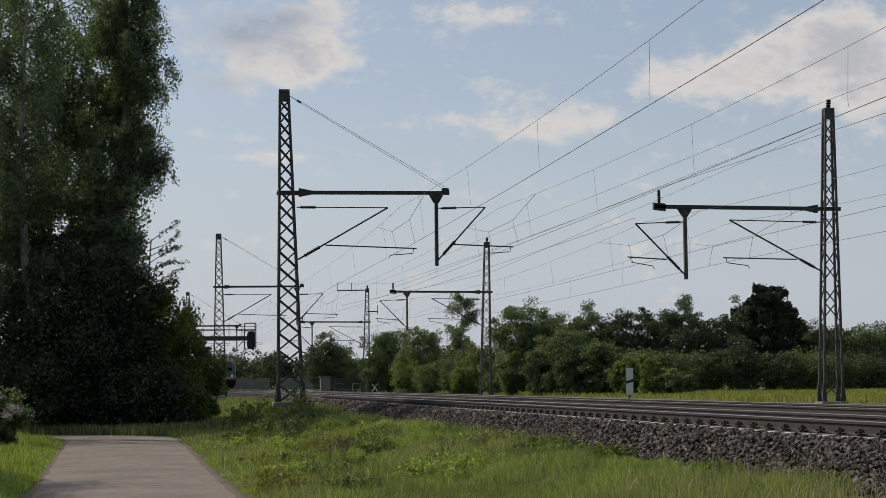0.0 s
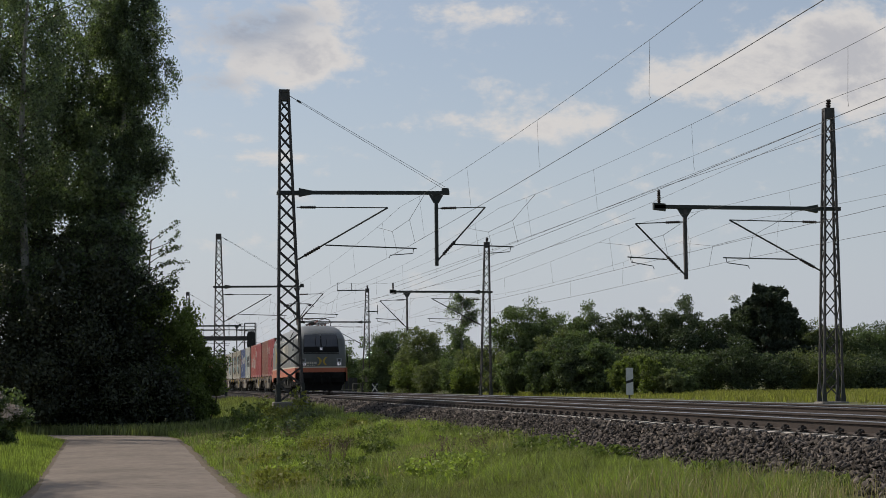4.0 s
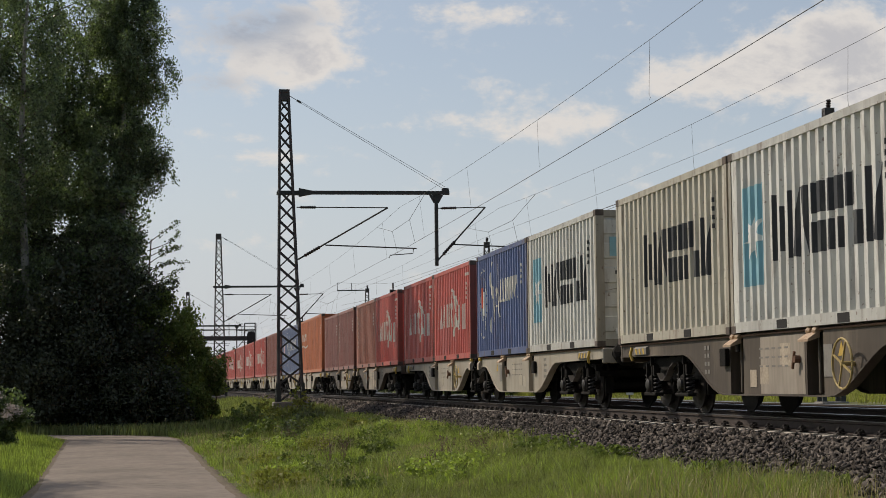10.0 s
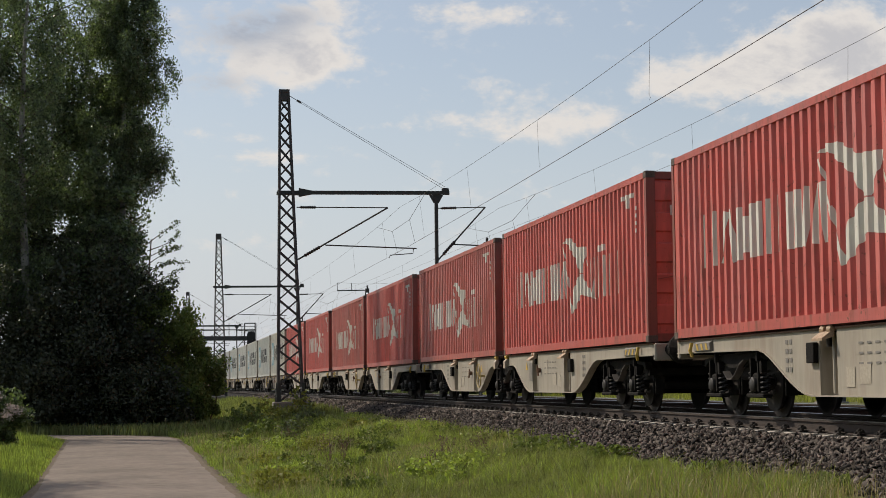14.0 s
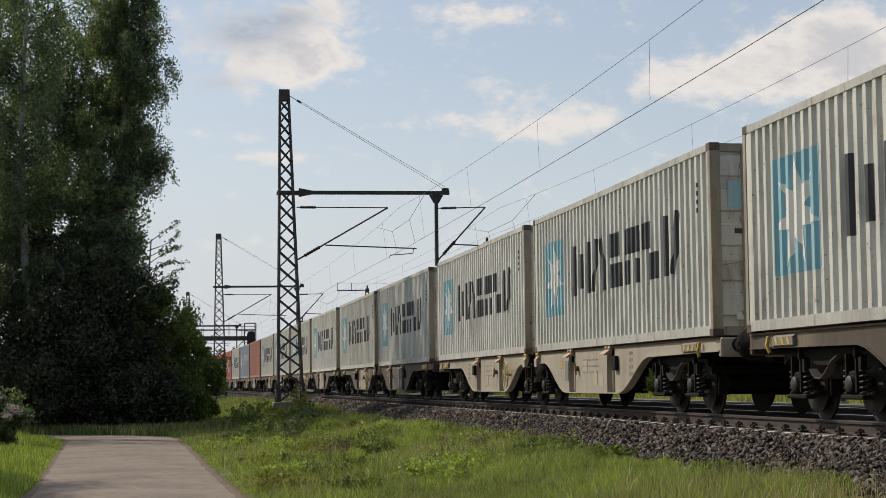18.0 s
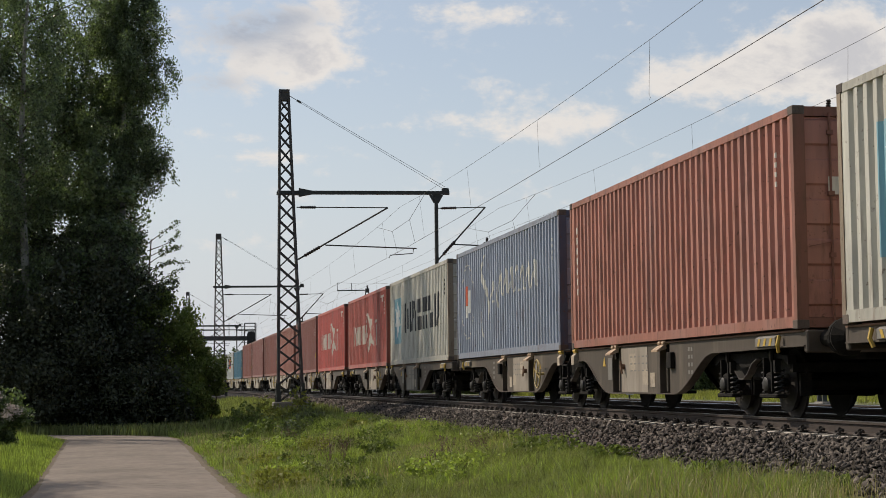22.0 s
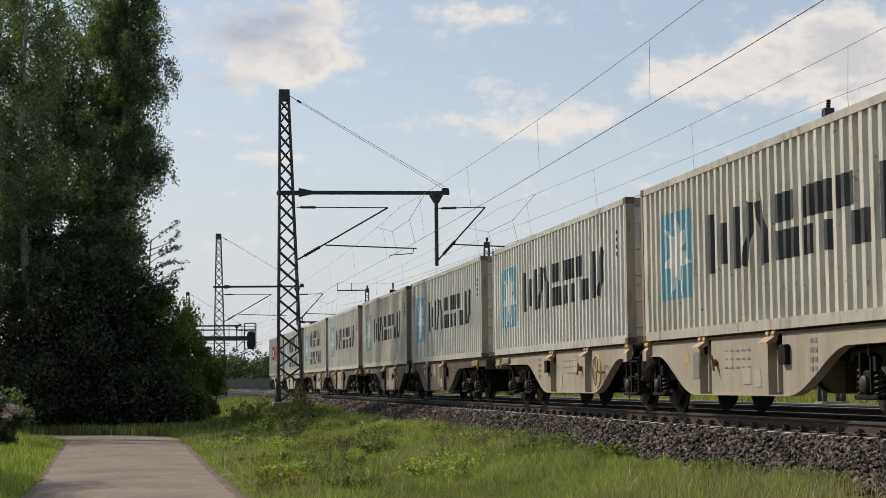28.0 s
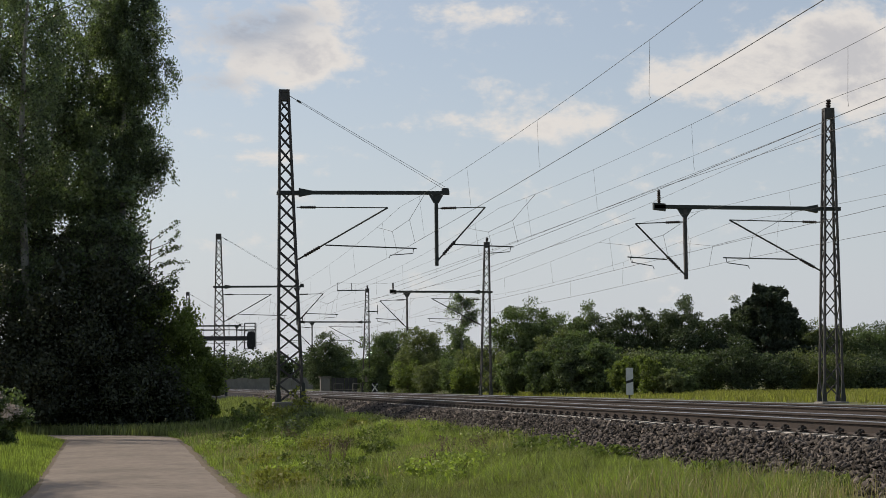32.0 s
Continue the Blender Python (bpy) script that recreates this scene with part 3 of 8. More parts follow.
def casting(side, end, h2, z0):
    s = Shape().box(side * (W2 - 0.162), side * (W2 + 0.003), end * (h2 - 0.178), end * h2, z0, z0 + 0.118, chamfer=0.008)
    return s


def roof_shape(length, height):
    s = Shape()
    pts = rib_points(length)
    n = len(pts)
    for x in (-W2 + 0.05, W2 - 0.05):
        for y, d in pts:
            s.v.append((x, y, height - 0.02 - d * 0.5))
    for i in range(n - 1):
        s.f.append((i, i + 1, n + i + 1, n + i))
    return s


def end_wall(end, h2, height):
    """Upright corrugations of the closed end."""
    s = Shape()
    xs = []
    count = 8
    step = (2 * W2 - 0.34) / count
    for i in range(count):
        x = -W2 + 0.17 + i * step
        xs += [(x, 0.0), (x + step * 0.2, 0.045), (x + step * 0.5, 0.045), (x + step * 0.7, 0.0)]
    xs = [(-W2 + 0.15, 0.0)] + xs + [(W2 - 0.15, 0.0)]
    n = len(xs)
    for z in (0.14, height - 0.13):
        for x, d in xs:
            s.v.append((x, end * (h2 - 0.02 - d), z))
    for i in range(n - 1):
        s.f.append((i, i + 1, n + i + 1, n + i))
    return s


def door_leaf(end, half, h2, height):
    """A door with five flat pressed panels, one bent sheet."""
    x0, x1 = (0.004, W2 - 0.165) if half > 0 else (-W2 + 0.165, -0.004)
    y = h2 - 0.05
    rows = 5
    hh = (height - 0.295) / rows
    outline = [(end * (y - 0.03), 0.15), (end * y, 0.15)]
    for r in range(rows):
        z = 0.15 + r * hh
        outline += [(end * y, z + hh * 0.28), (end * (y + 0.03), z + hh * 0.33), (end * (y + 0.03), z + hh * 0.90), (end * y, z + hh * 0.95)]
    outline += [(end * y, height - 0.145), (end * (y - 0.03), height - 0.145)]
    return Shape().prism(outline, x0, x1, axis="x")


def lock_bar(end, half, off, h2, height):
    s = Shape()
    x = half * off
    y = end * (h2 - 0.005)
    s.tube([(x, y, 0.1), (x, y, height - 0.1)], 0.017, 6)
    s.beam((x, y + end * 0.02, 1.12), (x + half * 0.32, y + end * 0.02, 1.06), 0.03, 0.012)
    for z in (0.35, 0.95, 1.75, height - 0.35):
        s.box(x - 0.04, x + 0.04, y - 0.03, y + 0.03, z - 0.03, z + 0.03)
    return s


# marks painted on the corrugated sides: every outline is laid over the ribs
def clip_band(poly, y0, y1):
    for sign, limit in ((1, y0), (-1, y1)):
        out = []
        for i, a in enumerate(poly):
            b = poly[(i + 1) % len(poly)]
            da, db = sign * (a[0] - limit), sign * (b[0] - limit)
            if da >= 0:
                out.append(a)
            if (da >= 0) != (db >= 0):
                t = da / (da - db)
                out.append((a[0] + (b[0] - a[0]) * t, a[1] + (b[1] - a[1]) * t))
        poly = out
        if len(poly) < 3:
            return []
    return poly


def laid_on(polys, pts, side=-1, lift=0.004):
    """Convex outlines (along, up) laid on the corrugated side as thin paint."""
    s = Shape()
    for step, poly in enumerate(polys):
        rise = lift + 0.0006 * (step % 6)
        lo, hi = min(p[0] for p in poly), max(p[0] for p in poly)
        for (ya, da), (yb, db) in zip(pts, pts[1:]):
            if yb <= lo or ya >= hi:
                continue
            cut = clip_band(poly, ya, yb)
            if len(cut) < 3:
                continue
            k = len(s.v)
            for y, z in cut:
                d = da + (db - da) * (y - ya) / (yb - ya)
                s.v.append((side * (W2 - 0.012 - d + rise), y, z))
            s.f.append(tuple(range(k, k + len(cut))))
    return s


def rect(y0, y1, z0, z1):
    return [(y0, z0), (y1, z0), (y1, z1), (y0, z1)]


def bar(a, b, w):
    """A slanted stroke of width w."""
    d = Vector((b[0] - a[0], b[1] - a[1]))
    nrm = Vector((-d.y, d.x)).normalized() * (w / 2)
    return [(a[0] + nrm.x, a[1] + nrm.y), (b[0] + nrm.x, b[1] + nrm.y), (b[0] - nrm.x, b[1] - nrm.y), (a[0] - nrm.x, a[1] - nrm.y)]


INK = surface("black_marking", (0.028, 0.029, 0.032), rough=0.6, vary=0.25, scale=3.0, dirt=(0.3, 0.29, 0.26), dirt_amount=0.35, dirt_scale=4.0, streak=True)
PALE = surface("cream_marking", (0.66, 0.63, 0.55), rough=0.6, vary=0.12, scale=3.0, dirt=(0.35, 0.18, 0.12), dirt_amount=0.35, dirt_scale=4.0, streak=True)
SKYBLUE = surface("light_blue_marking", (0.22, 0.43, 0.50), rough=0.6, vary=0.12, scale=2.0, dirt=(0.5, 0.52, 0.5), dirt_amount=0.5, dirt_scale=3.0, streak=True)
WHITE = surface("white_marking", (0.72, 0.72, 0.68), rough=0.6, vary=0.1, scale=3.0)
NAVY = surface("navy_marking", (0.02, 0.028, 0.10), rough=0.6, vary=0.2, scale=3.0)
ORANGE = surface("orange_marking", (0.72, 0.16, 0.07), rough=0.6, vary=0.15, scale=3.0)
YELLOW = surface("yellow_marking", (0.52, 0.34, 0.06), rough=0.6, vary=0.15, scale=5.0)


# marks: e runs from the rear end of the box (its left end seen from the lane) to its front
def mark(c, polys, pts, length, material, name, label=""):
    flipped = [[(length / 2 - e, z) for e, z in poly] for poly in polys]
    return part(name, laid_on(flipped, pts), material, c, label, fix=False)


def marks(c, groups, pts, length, material, name, label=""):
    """Each block of a row as a piece of its own."""
    for polys in groups:
        mark(c, polys, pts, length, material, name, label)


def strokes(kind, e, w, z0, z1, t):
    """A plain mark of loose bars and blocks, w wide from e, with bars t thick."""
    h = z1 - z0
    left, right = rect(e, e + t, z0, z1), rect(e + w - t, e + w, z0, z1)
    if kind == "pair":
        return [left, right]
    if kind == "lean":
        return [bar((e + t * 0.5, z0), (e + w * 0.5 - t * 0.55, z1), t * 0.9), bar((e + w * 0.5 + t * 0.55, z1), (e + w - t * 0.5, z0), t * 0.9)]
    if kind == "rake":
        return [left, rect(e + (w - t) / 2, e + (w + t) / 2, z0 + h * 0.12, z0 + h * 0.80), right]
    if kind == "comb":
        return [rect(e, e + w * 0.92, z0 + h * 0.56, z1), rect(e, e + w, z0, z0 + h * 0.44)]
    if kind == "flag":
        return [rect(e, e + w, z0 + h * 0.54, z1), rect(e, e + t, z0, z0 + h * 0.43), rect(e + w - t, e + w, z0, z0 + h * 0.43)]
    if kind == "fold":
        return [rect(e, e + w * 0.58, z0 + h * 0.54, z1), rect(e + w * 0.42, e + w, z0, z0 + h * 0.46)]
    if kind == "tilt":
        return [left, bar((e + t * 1.9, z0), (e + w - t * 0.5, z1), t * 0.95)]
    if kind == "foot":
        return [left, rect(e + t * 1.2, e + w, z0, z0 + h * 0.16)]
    return [left]


def star(e, z, radius, inner=0.42, points=7):
    out = []
    tips = []
    for i in range(points * 2):
        a = math.pi / 2 + math.pi * i / points
        r = radius if i % 2 == 0 else radius * inner
        tips.append((e + r * math.cos(a), z + r * math.sin(a)))
    for i in range(0, points * 2, 2):
        out.append([(e, z), tips[i - 1], tips[i], tips[(i + 1) % (points * 2)]])
    return out


def codes(c, length, height, pts, material):
    """Small rows of bars by the front end: the box's number."""
    polys = []
    for k in range(4):
        polys.append(rect(length - 0.715, length - 0.665, height - 0.60 - k * 0.13, height - 0.53 - k * 0.13))
    for k in range(4):
        polys.append(rect(length - 0.54, length - 0.50, height - 0.50 - k * 0.13, height - 0.45 - k * 0.13))
    tagged(mark(c, polys, pts, length, material, "number_mark", "small painted bars"), kind="stuff")


STAR_ROW = [("rake", 3.45, 1.45), ("lean", 4.98, 1.12), ("comb", 6.24, 0.86), ("flag", 7.33, 0.90), ("fold", 8.44, 0.92), ("tilt", 9.63, 1.02)]
UPPER_ROW = [("rake", 3.40, 1.15), ("lean", 4.62, 0.92), ("comb", 5.64, 0.72), ("flag", 6.50, 0.75), ("fold", 7.42, 0.78), ("tilt", 8.40, 0.92)]
LOWER_ROW = [("fold", 3.50, 0.66), ("comb", 4.34, 0.62), ("lean", 5.10, 0.84), ("foot", 6.06, 0.62), ("lean", 6.72, 0.84), ("rake", 7.68, 0.80), ("pair", 8.68, 0.74)]


def logo_star(two_rows=False, star_on=True, letters=6, small=False):
    def put(c, length, height, pts):
        k = length / 12.192
        sq0, sq1 = (0.80 if two_rows else 1.12) * k, 2.76 * k
        zs = (height * 0.25, height * 0.785)
        if star_on:
            mark(c, [rect(sq0, sq1, *zs)], pts, length, SKYBLUE, "blue_square", "faded light blue square")
            flipped = [[(length / 2 - e, z) for e, z in poly] for poly in star((sq0 + sq1) / 2, sum(zs) / 2, min((sq1 - sq0) * 0.46, 0.75))]
            part("star", laid_on(flipped, pts, lift=0.008), WHITE, c, "white seven-pointed star", fix=False)
        if two_rows:
            rows = [(UPPER_ROW, height * 0.51, height * 0.83, 0.24, "painted_block", "bold black block"), (LOWER_ROW, height * 0.17, height * 0.415, 0.19, "lower_block", "smaller bold black block")]
        else:
            rows = [(STAR_ROW[:letters], height * 0.36, height * 0.70, 0.29, "painted_block", "bold black block")]
        for row, z0, z1, t, name, label in rows:
            marks(c, [strokes(kind, e * k, w * k, z0, z1, t * k) for kind, e, w in row], pts, length, INK, name, label)
        codes(c, length, height, pts, INK)
    return put


FIGURE_ROW = [("pair", 1.46, 0.66), ("lean", 2.28, 0.70), ("rake", 3.04, 0.68), ("pair", 3.84, 0.54), ("pair", 4.56, 0.58), ("tilt", 5.28, 0.50), ("lean", 5.86, 0.50)]
FIGURE_END = [("tilt", 8.20, 0.46), ("pair", 8.78, 0.62), ("pair", 9.58, 0.74)]


def logo_figure(z_shift=0.0):
    def put(c, length, height, pts):
        k = length / 12.192
        z0, z1 = height * 0.36 + z_shift, height * 0.64 + z_shift
        polys = [strokes(kind, e * k, w * k, z0, z1 - (0.0 if i == 0 else 0.06), 0.15 * k) for i, (kind, e, w) in enumerate(FIGURE_ROW)]
        polys += [strokes(kind, e * k, w * k, z0 - 0.12, z1 - 0.16, 0.15 * k) for kind, e, w in FIGURE_END]
        polys.append([rect(8.88 * k, 9.02 * k, z1 - 0.08, z1 + 0.04), rect(9.18 * k, 9.32 * k, z1 - 0.08, z1 + 0.04)])
        marks(c, polys, pts, length, PALE, "painted_block", "cream block of bars")
        f = lambda e, z: (e * k, height * z + z_shift)
        upper = [[f(6.10, 0.745), f(6.35, 0.775), f(6.75, 0.765), f(7.30, 0.69), f(6.95, 0.645), f(6.45, 0.735)], [f(7.30, 0.69), f(7.95, 0.675), f(7.90, 0.60), f(7.62, 0.505), f(7.42, 0.51), f(7.18, 0.60), f(6.95, 0.645)]]
        lower = [[f(7.40, 0.50), f(7.64, 0.50), f(8.00, 0.42), f(7.55, 0.36), f(6.98, 0.42)], [f(8.00, 0.42), f(8.75, 0.31), f(8.35, 0.33), f(7.55, 0.36)], [f(6.98, 0.42), f(7.55, 0.36), f(6.95, 0.255), f(6.75, 0.25)]]
        mark(c, upper, pts, length, PALE, "sign", "cream upper wing of the sign")
        mark(c, lower, pts, length, PALE, "sign", "cream lower wing of the sign")
        marks(c, [[bar(f(6.12, 0.72), f(6.45, 0.50), 0.05), bar(f(6.45, 0.50), f(6.80, 0.25), 0.09)], [bar(f(7.95, 0.64), f(8.12, 0.54), 0.04)]], pts, length, PALE, "thin_line", "thin cream line")
        top = [rect(length - 1.75 * k, length - 0.75 * k, height - 0.36, height - 0.28), rect(length - 1.30 * k, length - 1.15 * k, height - 0.52, height - 0.36)]
        mark(c, top, pts, length, PALE, "corner_mark", "small cream mark")
        codes(c, length, height, pts, PALE)
    return put


def logo_script(c, length, height, pts):
    k = length / 12.192
    ring = []
    ce, cz, re, rz = 1.55 * k, height * 0.52, 0.85 * k, height * 0.34
    for i in range(26):
        a, b = 2 * math.pi * i / 26, 2 * math.pi * (i + 0.8) / 26
        ring.append(bar((ce + re * math.cos(a), cz + rz * math.sin(a)), (ce + re * math.cos(b), cz + rz * math.sin(b)), 0.035))
    mark(c, ring, pts, length, PALE, "oval_line", "thin broken white oval")
    mark(c, [rect(ce - 0.36 * k, ce + 0.1 * k, cz - 0.1, cz + 0.42)], pts, length, ORANGE, "flag", "small red flag mark")
    mark(c, [rect(ce + 0.11 * k, ce + 0.45 * k, cz - 0.3, cz + 0.3), rect(ce - 0.3 * k, ce + 0.1 * k, cz - 0.42, cz - 0.11)], pts, length, WHITE, "flag_field", "white part of the flag mark")
    def stroke(points, widths):
        """A bent brush stroke in pieces that meet edge to edge."""
        rows = []
        for i, p in enumerate(points):
            d = Vector(points[min(i + 1, len(points) - 1)]) - Vector(points[max(i - 1, 0)])
            nrm = Vector((-d.y, d.x)).normalized() * widths[i] / 2
            rows.append(((p[0] + nrm.x, p[1] + nrm.y), (p[0] - nrm.x, p[1] - nrm.y)))
        return [[a[0], b[0], b[1], a[1]] for a, b in zip(rows, rows[1:])]

    def bend(way, thin, thick):
        out = []
        for i in range(len(way) - 1):
            p0, p1, p2, p3 = (Vector(way[max(0, min(len(way) - 1, j))]) for j in (i - 1, i, i + 1, i + 2))
            for j in range(4):
                t = j / 4
                out.append(0.5 * ((2 * p1) + (p2 - p0) * t + (2 * p0 - 5 * p1 + 4 * p2 - p3) * t * t + (3 * p1 - p0 - 3 * p2 + p3) * t ** 3))
        out.append(Vector(way[-1]))
        pts2 = [(p.x * k, p.y * height) for p in out]
        n = len(pts2)
        return stroke(pts2, [thin + (thick - thin) * math.sin(math.pi * i / (n - 1)) ** 2 for i in range(n)])

    polys = bend([(4.05, 0.90), (3.62, 0.80), (3.62, 0.70), (4.1, 0.60), (4.5, 0.46), (4.45, 0.32)], 0.05, 0.22)
    polys += bend([(3.60, 0.40), (3.55, 0.28), (3.75, 0.16)], 0.04, 0.12)
    polys += bend([(5.55, 0.86), (5.45, 0.60), (5.75, 0.36)], 0.04, 0.13)
    polys += bend([(4.75, 0.50), (4.95, 0.60), (5.15, 0.62), (4.9, 0.48), (5.2, 0.47)], 0.05, 0.10)
    way = [(5.75, 0.50)]
    for i in range(7):
        e = 5.95 + i * 0.62
        way += [(e, 0.66), (e + 0.16, 0.68), (e + 0.20, 0.52), (e + 0.42, 0.51)]
    for i in range(0, len(way) - 4, 4):
        polys += bend(way[i:i + 5], 0.05, 0.13)
    mark(c, polys, pts, length, PALE, "script_mark", "white slanting strokes")
    codes(c, length, height, pts, PALE)


def logo_wave(c, length, height, pts):
    k = length / 12.192
    polys = []
    for i in range(4):
        polys += strokes(("pair", "lean", "flag", "bar")[i], (1.15 + i * 0.85) * k, 0.62 * k, height * 0.60, height * 0.74, 0.20 * k)
    for i in range(8):
        polys.append(bar(((0.9 + i * 0.45) * k, height * (0.50 + 0.02 * math.sin(i * 0.9))), ((1.36 + i * 0.45) * k, height * (0.50 + 0.02 * math.sin(i * 0.9 + 0.9))), 0.09))
    mark(c, polys, pts, length, PALE, "word_mark", "small cream bars over a wavy line")
    codes(c, length, height, pts, PALE)


def logo_squares(c, length, height, pts):
    k = length / 12.192
    mark(c, [rect(3.0 * k, 4.6 * k, height * 0.42, height * 0.76)], pts, length, NAVY, "navy_square", "navy blue square")
    mark(c, [rect(4.61 * k, 7.9 * k, height * 0.42, height * 0.76)], pts, length, ORANGE, "orange_panel", "orange-red panel")
    flip = lambda polys: [[(length / 2 - e, z) for e, z in p] for p in polys]
    pale = strokes("flag", 3.15 * k, 0.4 * k, height * 0.5, height * 0.68, 0.12 * k) + strokes("fold", 3.65 * k, 0.4 * k, height * 0.5, height * 0.68, 0.12 * k) + strokes("pair", 4.12 * k, 0.38 * k, height * 0.5, height * 0.68, 0.12 * k)
    part("pale_mark", laid_on(flip(pale), pts, lift=0.008), WHITE, c, "white bars on the square", fix=False)
    dark = []
    for i in range(5):
        dark += strokes(("rake", "pair", "flag", "lean", "pair")[i], (4.8 + i * 0.6) * k, 0.44 * k, height * 0.50, height * (0.62 if i in (1, 3) else 0.70), 0.14 * k)
    part("dark_mark", laid_on(flip(dark), pts, lift=0.008), NAVY, c, "navy bars on the panel", fix=False)
    mark(c, [rect((4.7 + i * 0.42) * k, (4.98 + i * 0.42) * k, height * 0.29, height * 0.355) for i in range(7)], pts, length, PALE, "small_mark", "faint pale bars")
    codes(c, length, height, pts, PALE)


def logo_corner(c, length, height, pts):
    mark(c, [bar((0.55, height * 0.60), (0.55, height * 0.78), 0.22), bar((0.82, height * 0.62), (0.82, height * 0.80), 0.16)], pts, length, PALE, "corner_mark", "cream block mark")
    codes(c, length, height, pts, PALE)


def logo_column(c, length, height, pts):
    mark(c, [rect(0.38, 0.58, height * 0.82 - k * 0.2 - 0.13, height * 0.82 - k * 0.2) for k in range(7)], pts, length, PALE, "upright_mark", "column of small cream bars")
    codes(c, length, height, pts, PALE)


def logo_bare(c, length, height, pts):
    codes(c, length, height, pts, PALE)
    mark(c, [rect(0.4, 0.6, height * 0.78, height * 0.84), rect(length - 0.55, length - 0.38, 0.75, 1.0)], pts, length, YELLOW, "yellow_mark", "small yellow marks")


def front_plates(c, length, height, spec):
    """Small signs on the front end."""
    y = -length / 2 + 0.018
    for name, x0, x1, z0, z1, mat in spec:
        part(name, Shape().box(x0, x1, y - 0.012, y, z0, z1), mat, c)


RED, RED_DEEP, BROWN, BROWN_DARK = (0.60, 0.125, 0.098), (0.47, 0.098, 0.098), (0.50, 0.19, 0.13), (0.32, 0.115, 0.088)
WHITEISH, GREY, BEIGE, GREEN_GREY = (0.62, 0.61, 0.56), (0.565, 0.565, 0.515), (0.54, 0.50, 0.405), (0.36, 0.39, 0.35)
BLUE, BLUE_PALE, BLUE_DARK, TEAL, ORANGE_BOX = (0.105, 0.145, 0.29), (0.30, 0.335, 0.41), (0.185, 0.225, 0.35), (0.06, 0.20, 0.28), (0.64, 0.215, 0.095)
KINDS = {
    # kind: paint name, colour, rust, mark, doors to the front, frame colour, label
    "R": ("red", RED, 0.25, logo_figure(), True, (0.33, 0.085, 0.065), "bright red corrugated steel container with cream marks"),
    "r": ("old_red", (0.54, 0.140, 0.110), 0.35, logo_figure(-0.1), True, (0.30, 0.085, 0.065), "faded red corrugated steel container with cream marks"),
    "C": ("deep_red", RED_DEEP, 0.2, logo_corner, True, (0.33, 0.055, 0.05), "dark red corrugated steel container with a small cream mark"),
    "T": ("red_brown", (0.42, 0.185, 0.13), 0.4, logo_column, True, (0.26, 0.10, 0.07), "rusty red-brown corrugated container with upright bars"),
    "b": ("dark_brown", (0.35, 0.145, 0.122), 0.35, logo_column, True, (0.26, 0.10, 0.075), "dark brown corrugated steel container with upright bars"),
    "N": ("brown", BROWN, 0.35, logo_bare, False, (0.29, 0.11, 0.08), "plain red-brown corrugated steel container"),
    "n": ("dull_brown", BROWN_DARK, 0.35, logo_bare, False, (0.21, 0.08, 0.062), "plain dull brown corrugated steel container"),
    "t": ("orange_brown", (0.43, 0.175, 0.125), 0.35, logo_column, True, (0.30, 0.12, 0.08), "orange-brown corrugated container with upright bars"),
    "M": ("pale_grey", GREY, 0.20, logo_star(), True, (0.37, 0.33, 0.26), "pale grey corrugated container with star and black blocks"),
    "m": ("off_white", WHITEISH, 0.20, logo_star(), True, (0.40, 0.36, 0.29), "off-white corrugated container with star and black blocks"),
    "B": ("beige", BEIGE, 0.25, logo_star(star_on=False), True, (0.42, 0.38, 0.30), "weathered beige corrugated container with black blocks"),
    "Y": ("yellowed", (0.565, 0.54, 0.465), 0.18, logo_star(), True, (0.33, 0.25, 0.17), "yellowed white corrugated container with rusty posts and star"),
    "S": ("rusty_beige", (0.55, 0.50, 0.40), 0.75, logo_star(two_rows=True), True, (0.36, 0.28, 0.19), "rust-streaked beige container with two rows of blocks"),
    "s": ("dirty_white", (0.57, 0.56, 0.50), 0.25, logo_star(two_rows=True), True, (0.42, 0.38, 0.31), "dirty white container with star and two rows of blocks"),
    "K": ("pale_grey", GREY, 0.20, logo_star(letters=5), True, (0.37, 0.33, 0.26), "pale grey corrugated container with star and five blocks"),
    "L": ("blue", BLUE, 0.2, logo_script, True, (0.05, 0.06, 0.14), "blue corrugated container with white oval and strokes"),
    "l": ("pale_blue", BLUE_PALE, 0.2, logo_script, True, (0.10, 0.12, 0.18), "bleached blue corrugated container with white strokes"),
    "D": ("mid_blue", BLUE_DARK, 0.3, logo_script, True, (0.04, 0.045, 0.07), "faded blue corrugated container with white oval and strokes"),
    "V": ("teal", TEAL, 0.2, logo_bare, True, (0.04, 0.12, 0.17), "plain teal blue corrugated steel container"),
    "O": ("orange", ORANGE_BOX, 0.2, logo_wave, True, (0.58, 0.19, 0.08), "orange corrugated container with cream bars and wave"),
    "P": ("green_grey", GREEN_GREY, 0.15, logo_squares, True, (0.22, 0.21, 0.18), "green-grey corrugated container with navy and orange panels"),
    "p": ("light_grey", (0.48, 0.49, 0.45), 0.10, logo_squares, True, (0.36, 0.34, 0.28), "light grey corrugated container with navy and orange panels"),
}
# loads from the locomotive backwards, a section at a time; two letters are a pair of short boxes, front one first
LOADS = ["CT", "Cr", "mL", "SS", "sB", "mB", "mL", "RR", "Rt", "bb", "O", "D", "n",
         "R", "R", "r", "R", "r", "R", "R",
         "Y", "K", "M", "m", "M", "M", "m", "Y", "M", "Y",
         "t", "l", "Y", "r", "R", "n", "t", "n", "b", "n",
         "V", "p", "Y", "m", "M", "Y", "m", "s", "s", "P"]
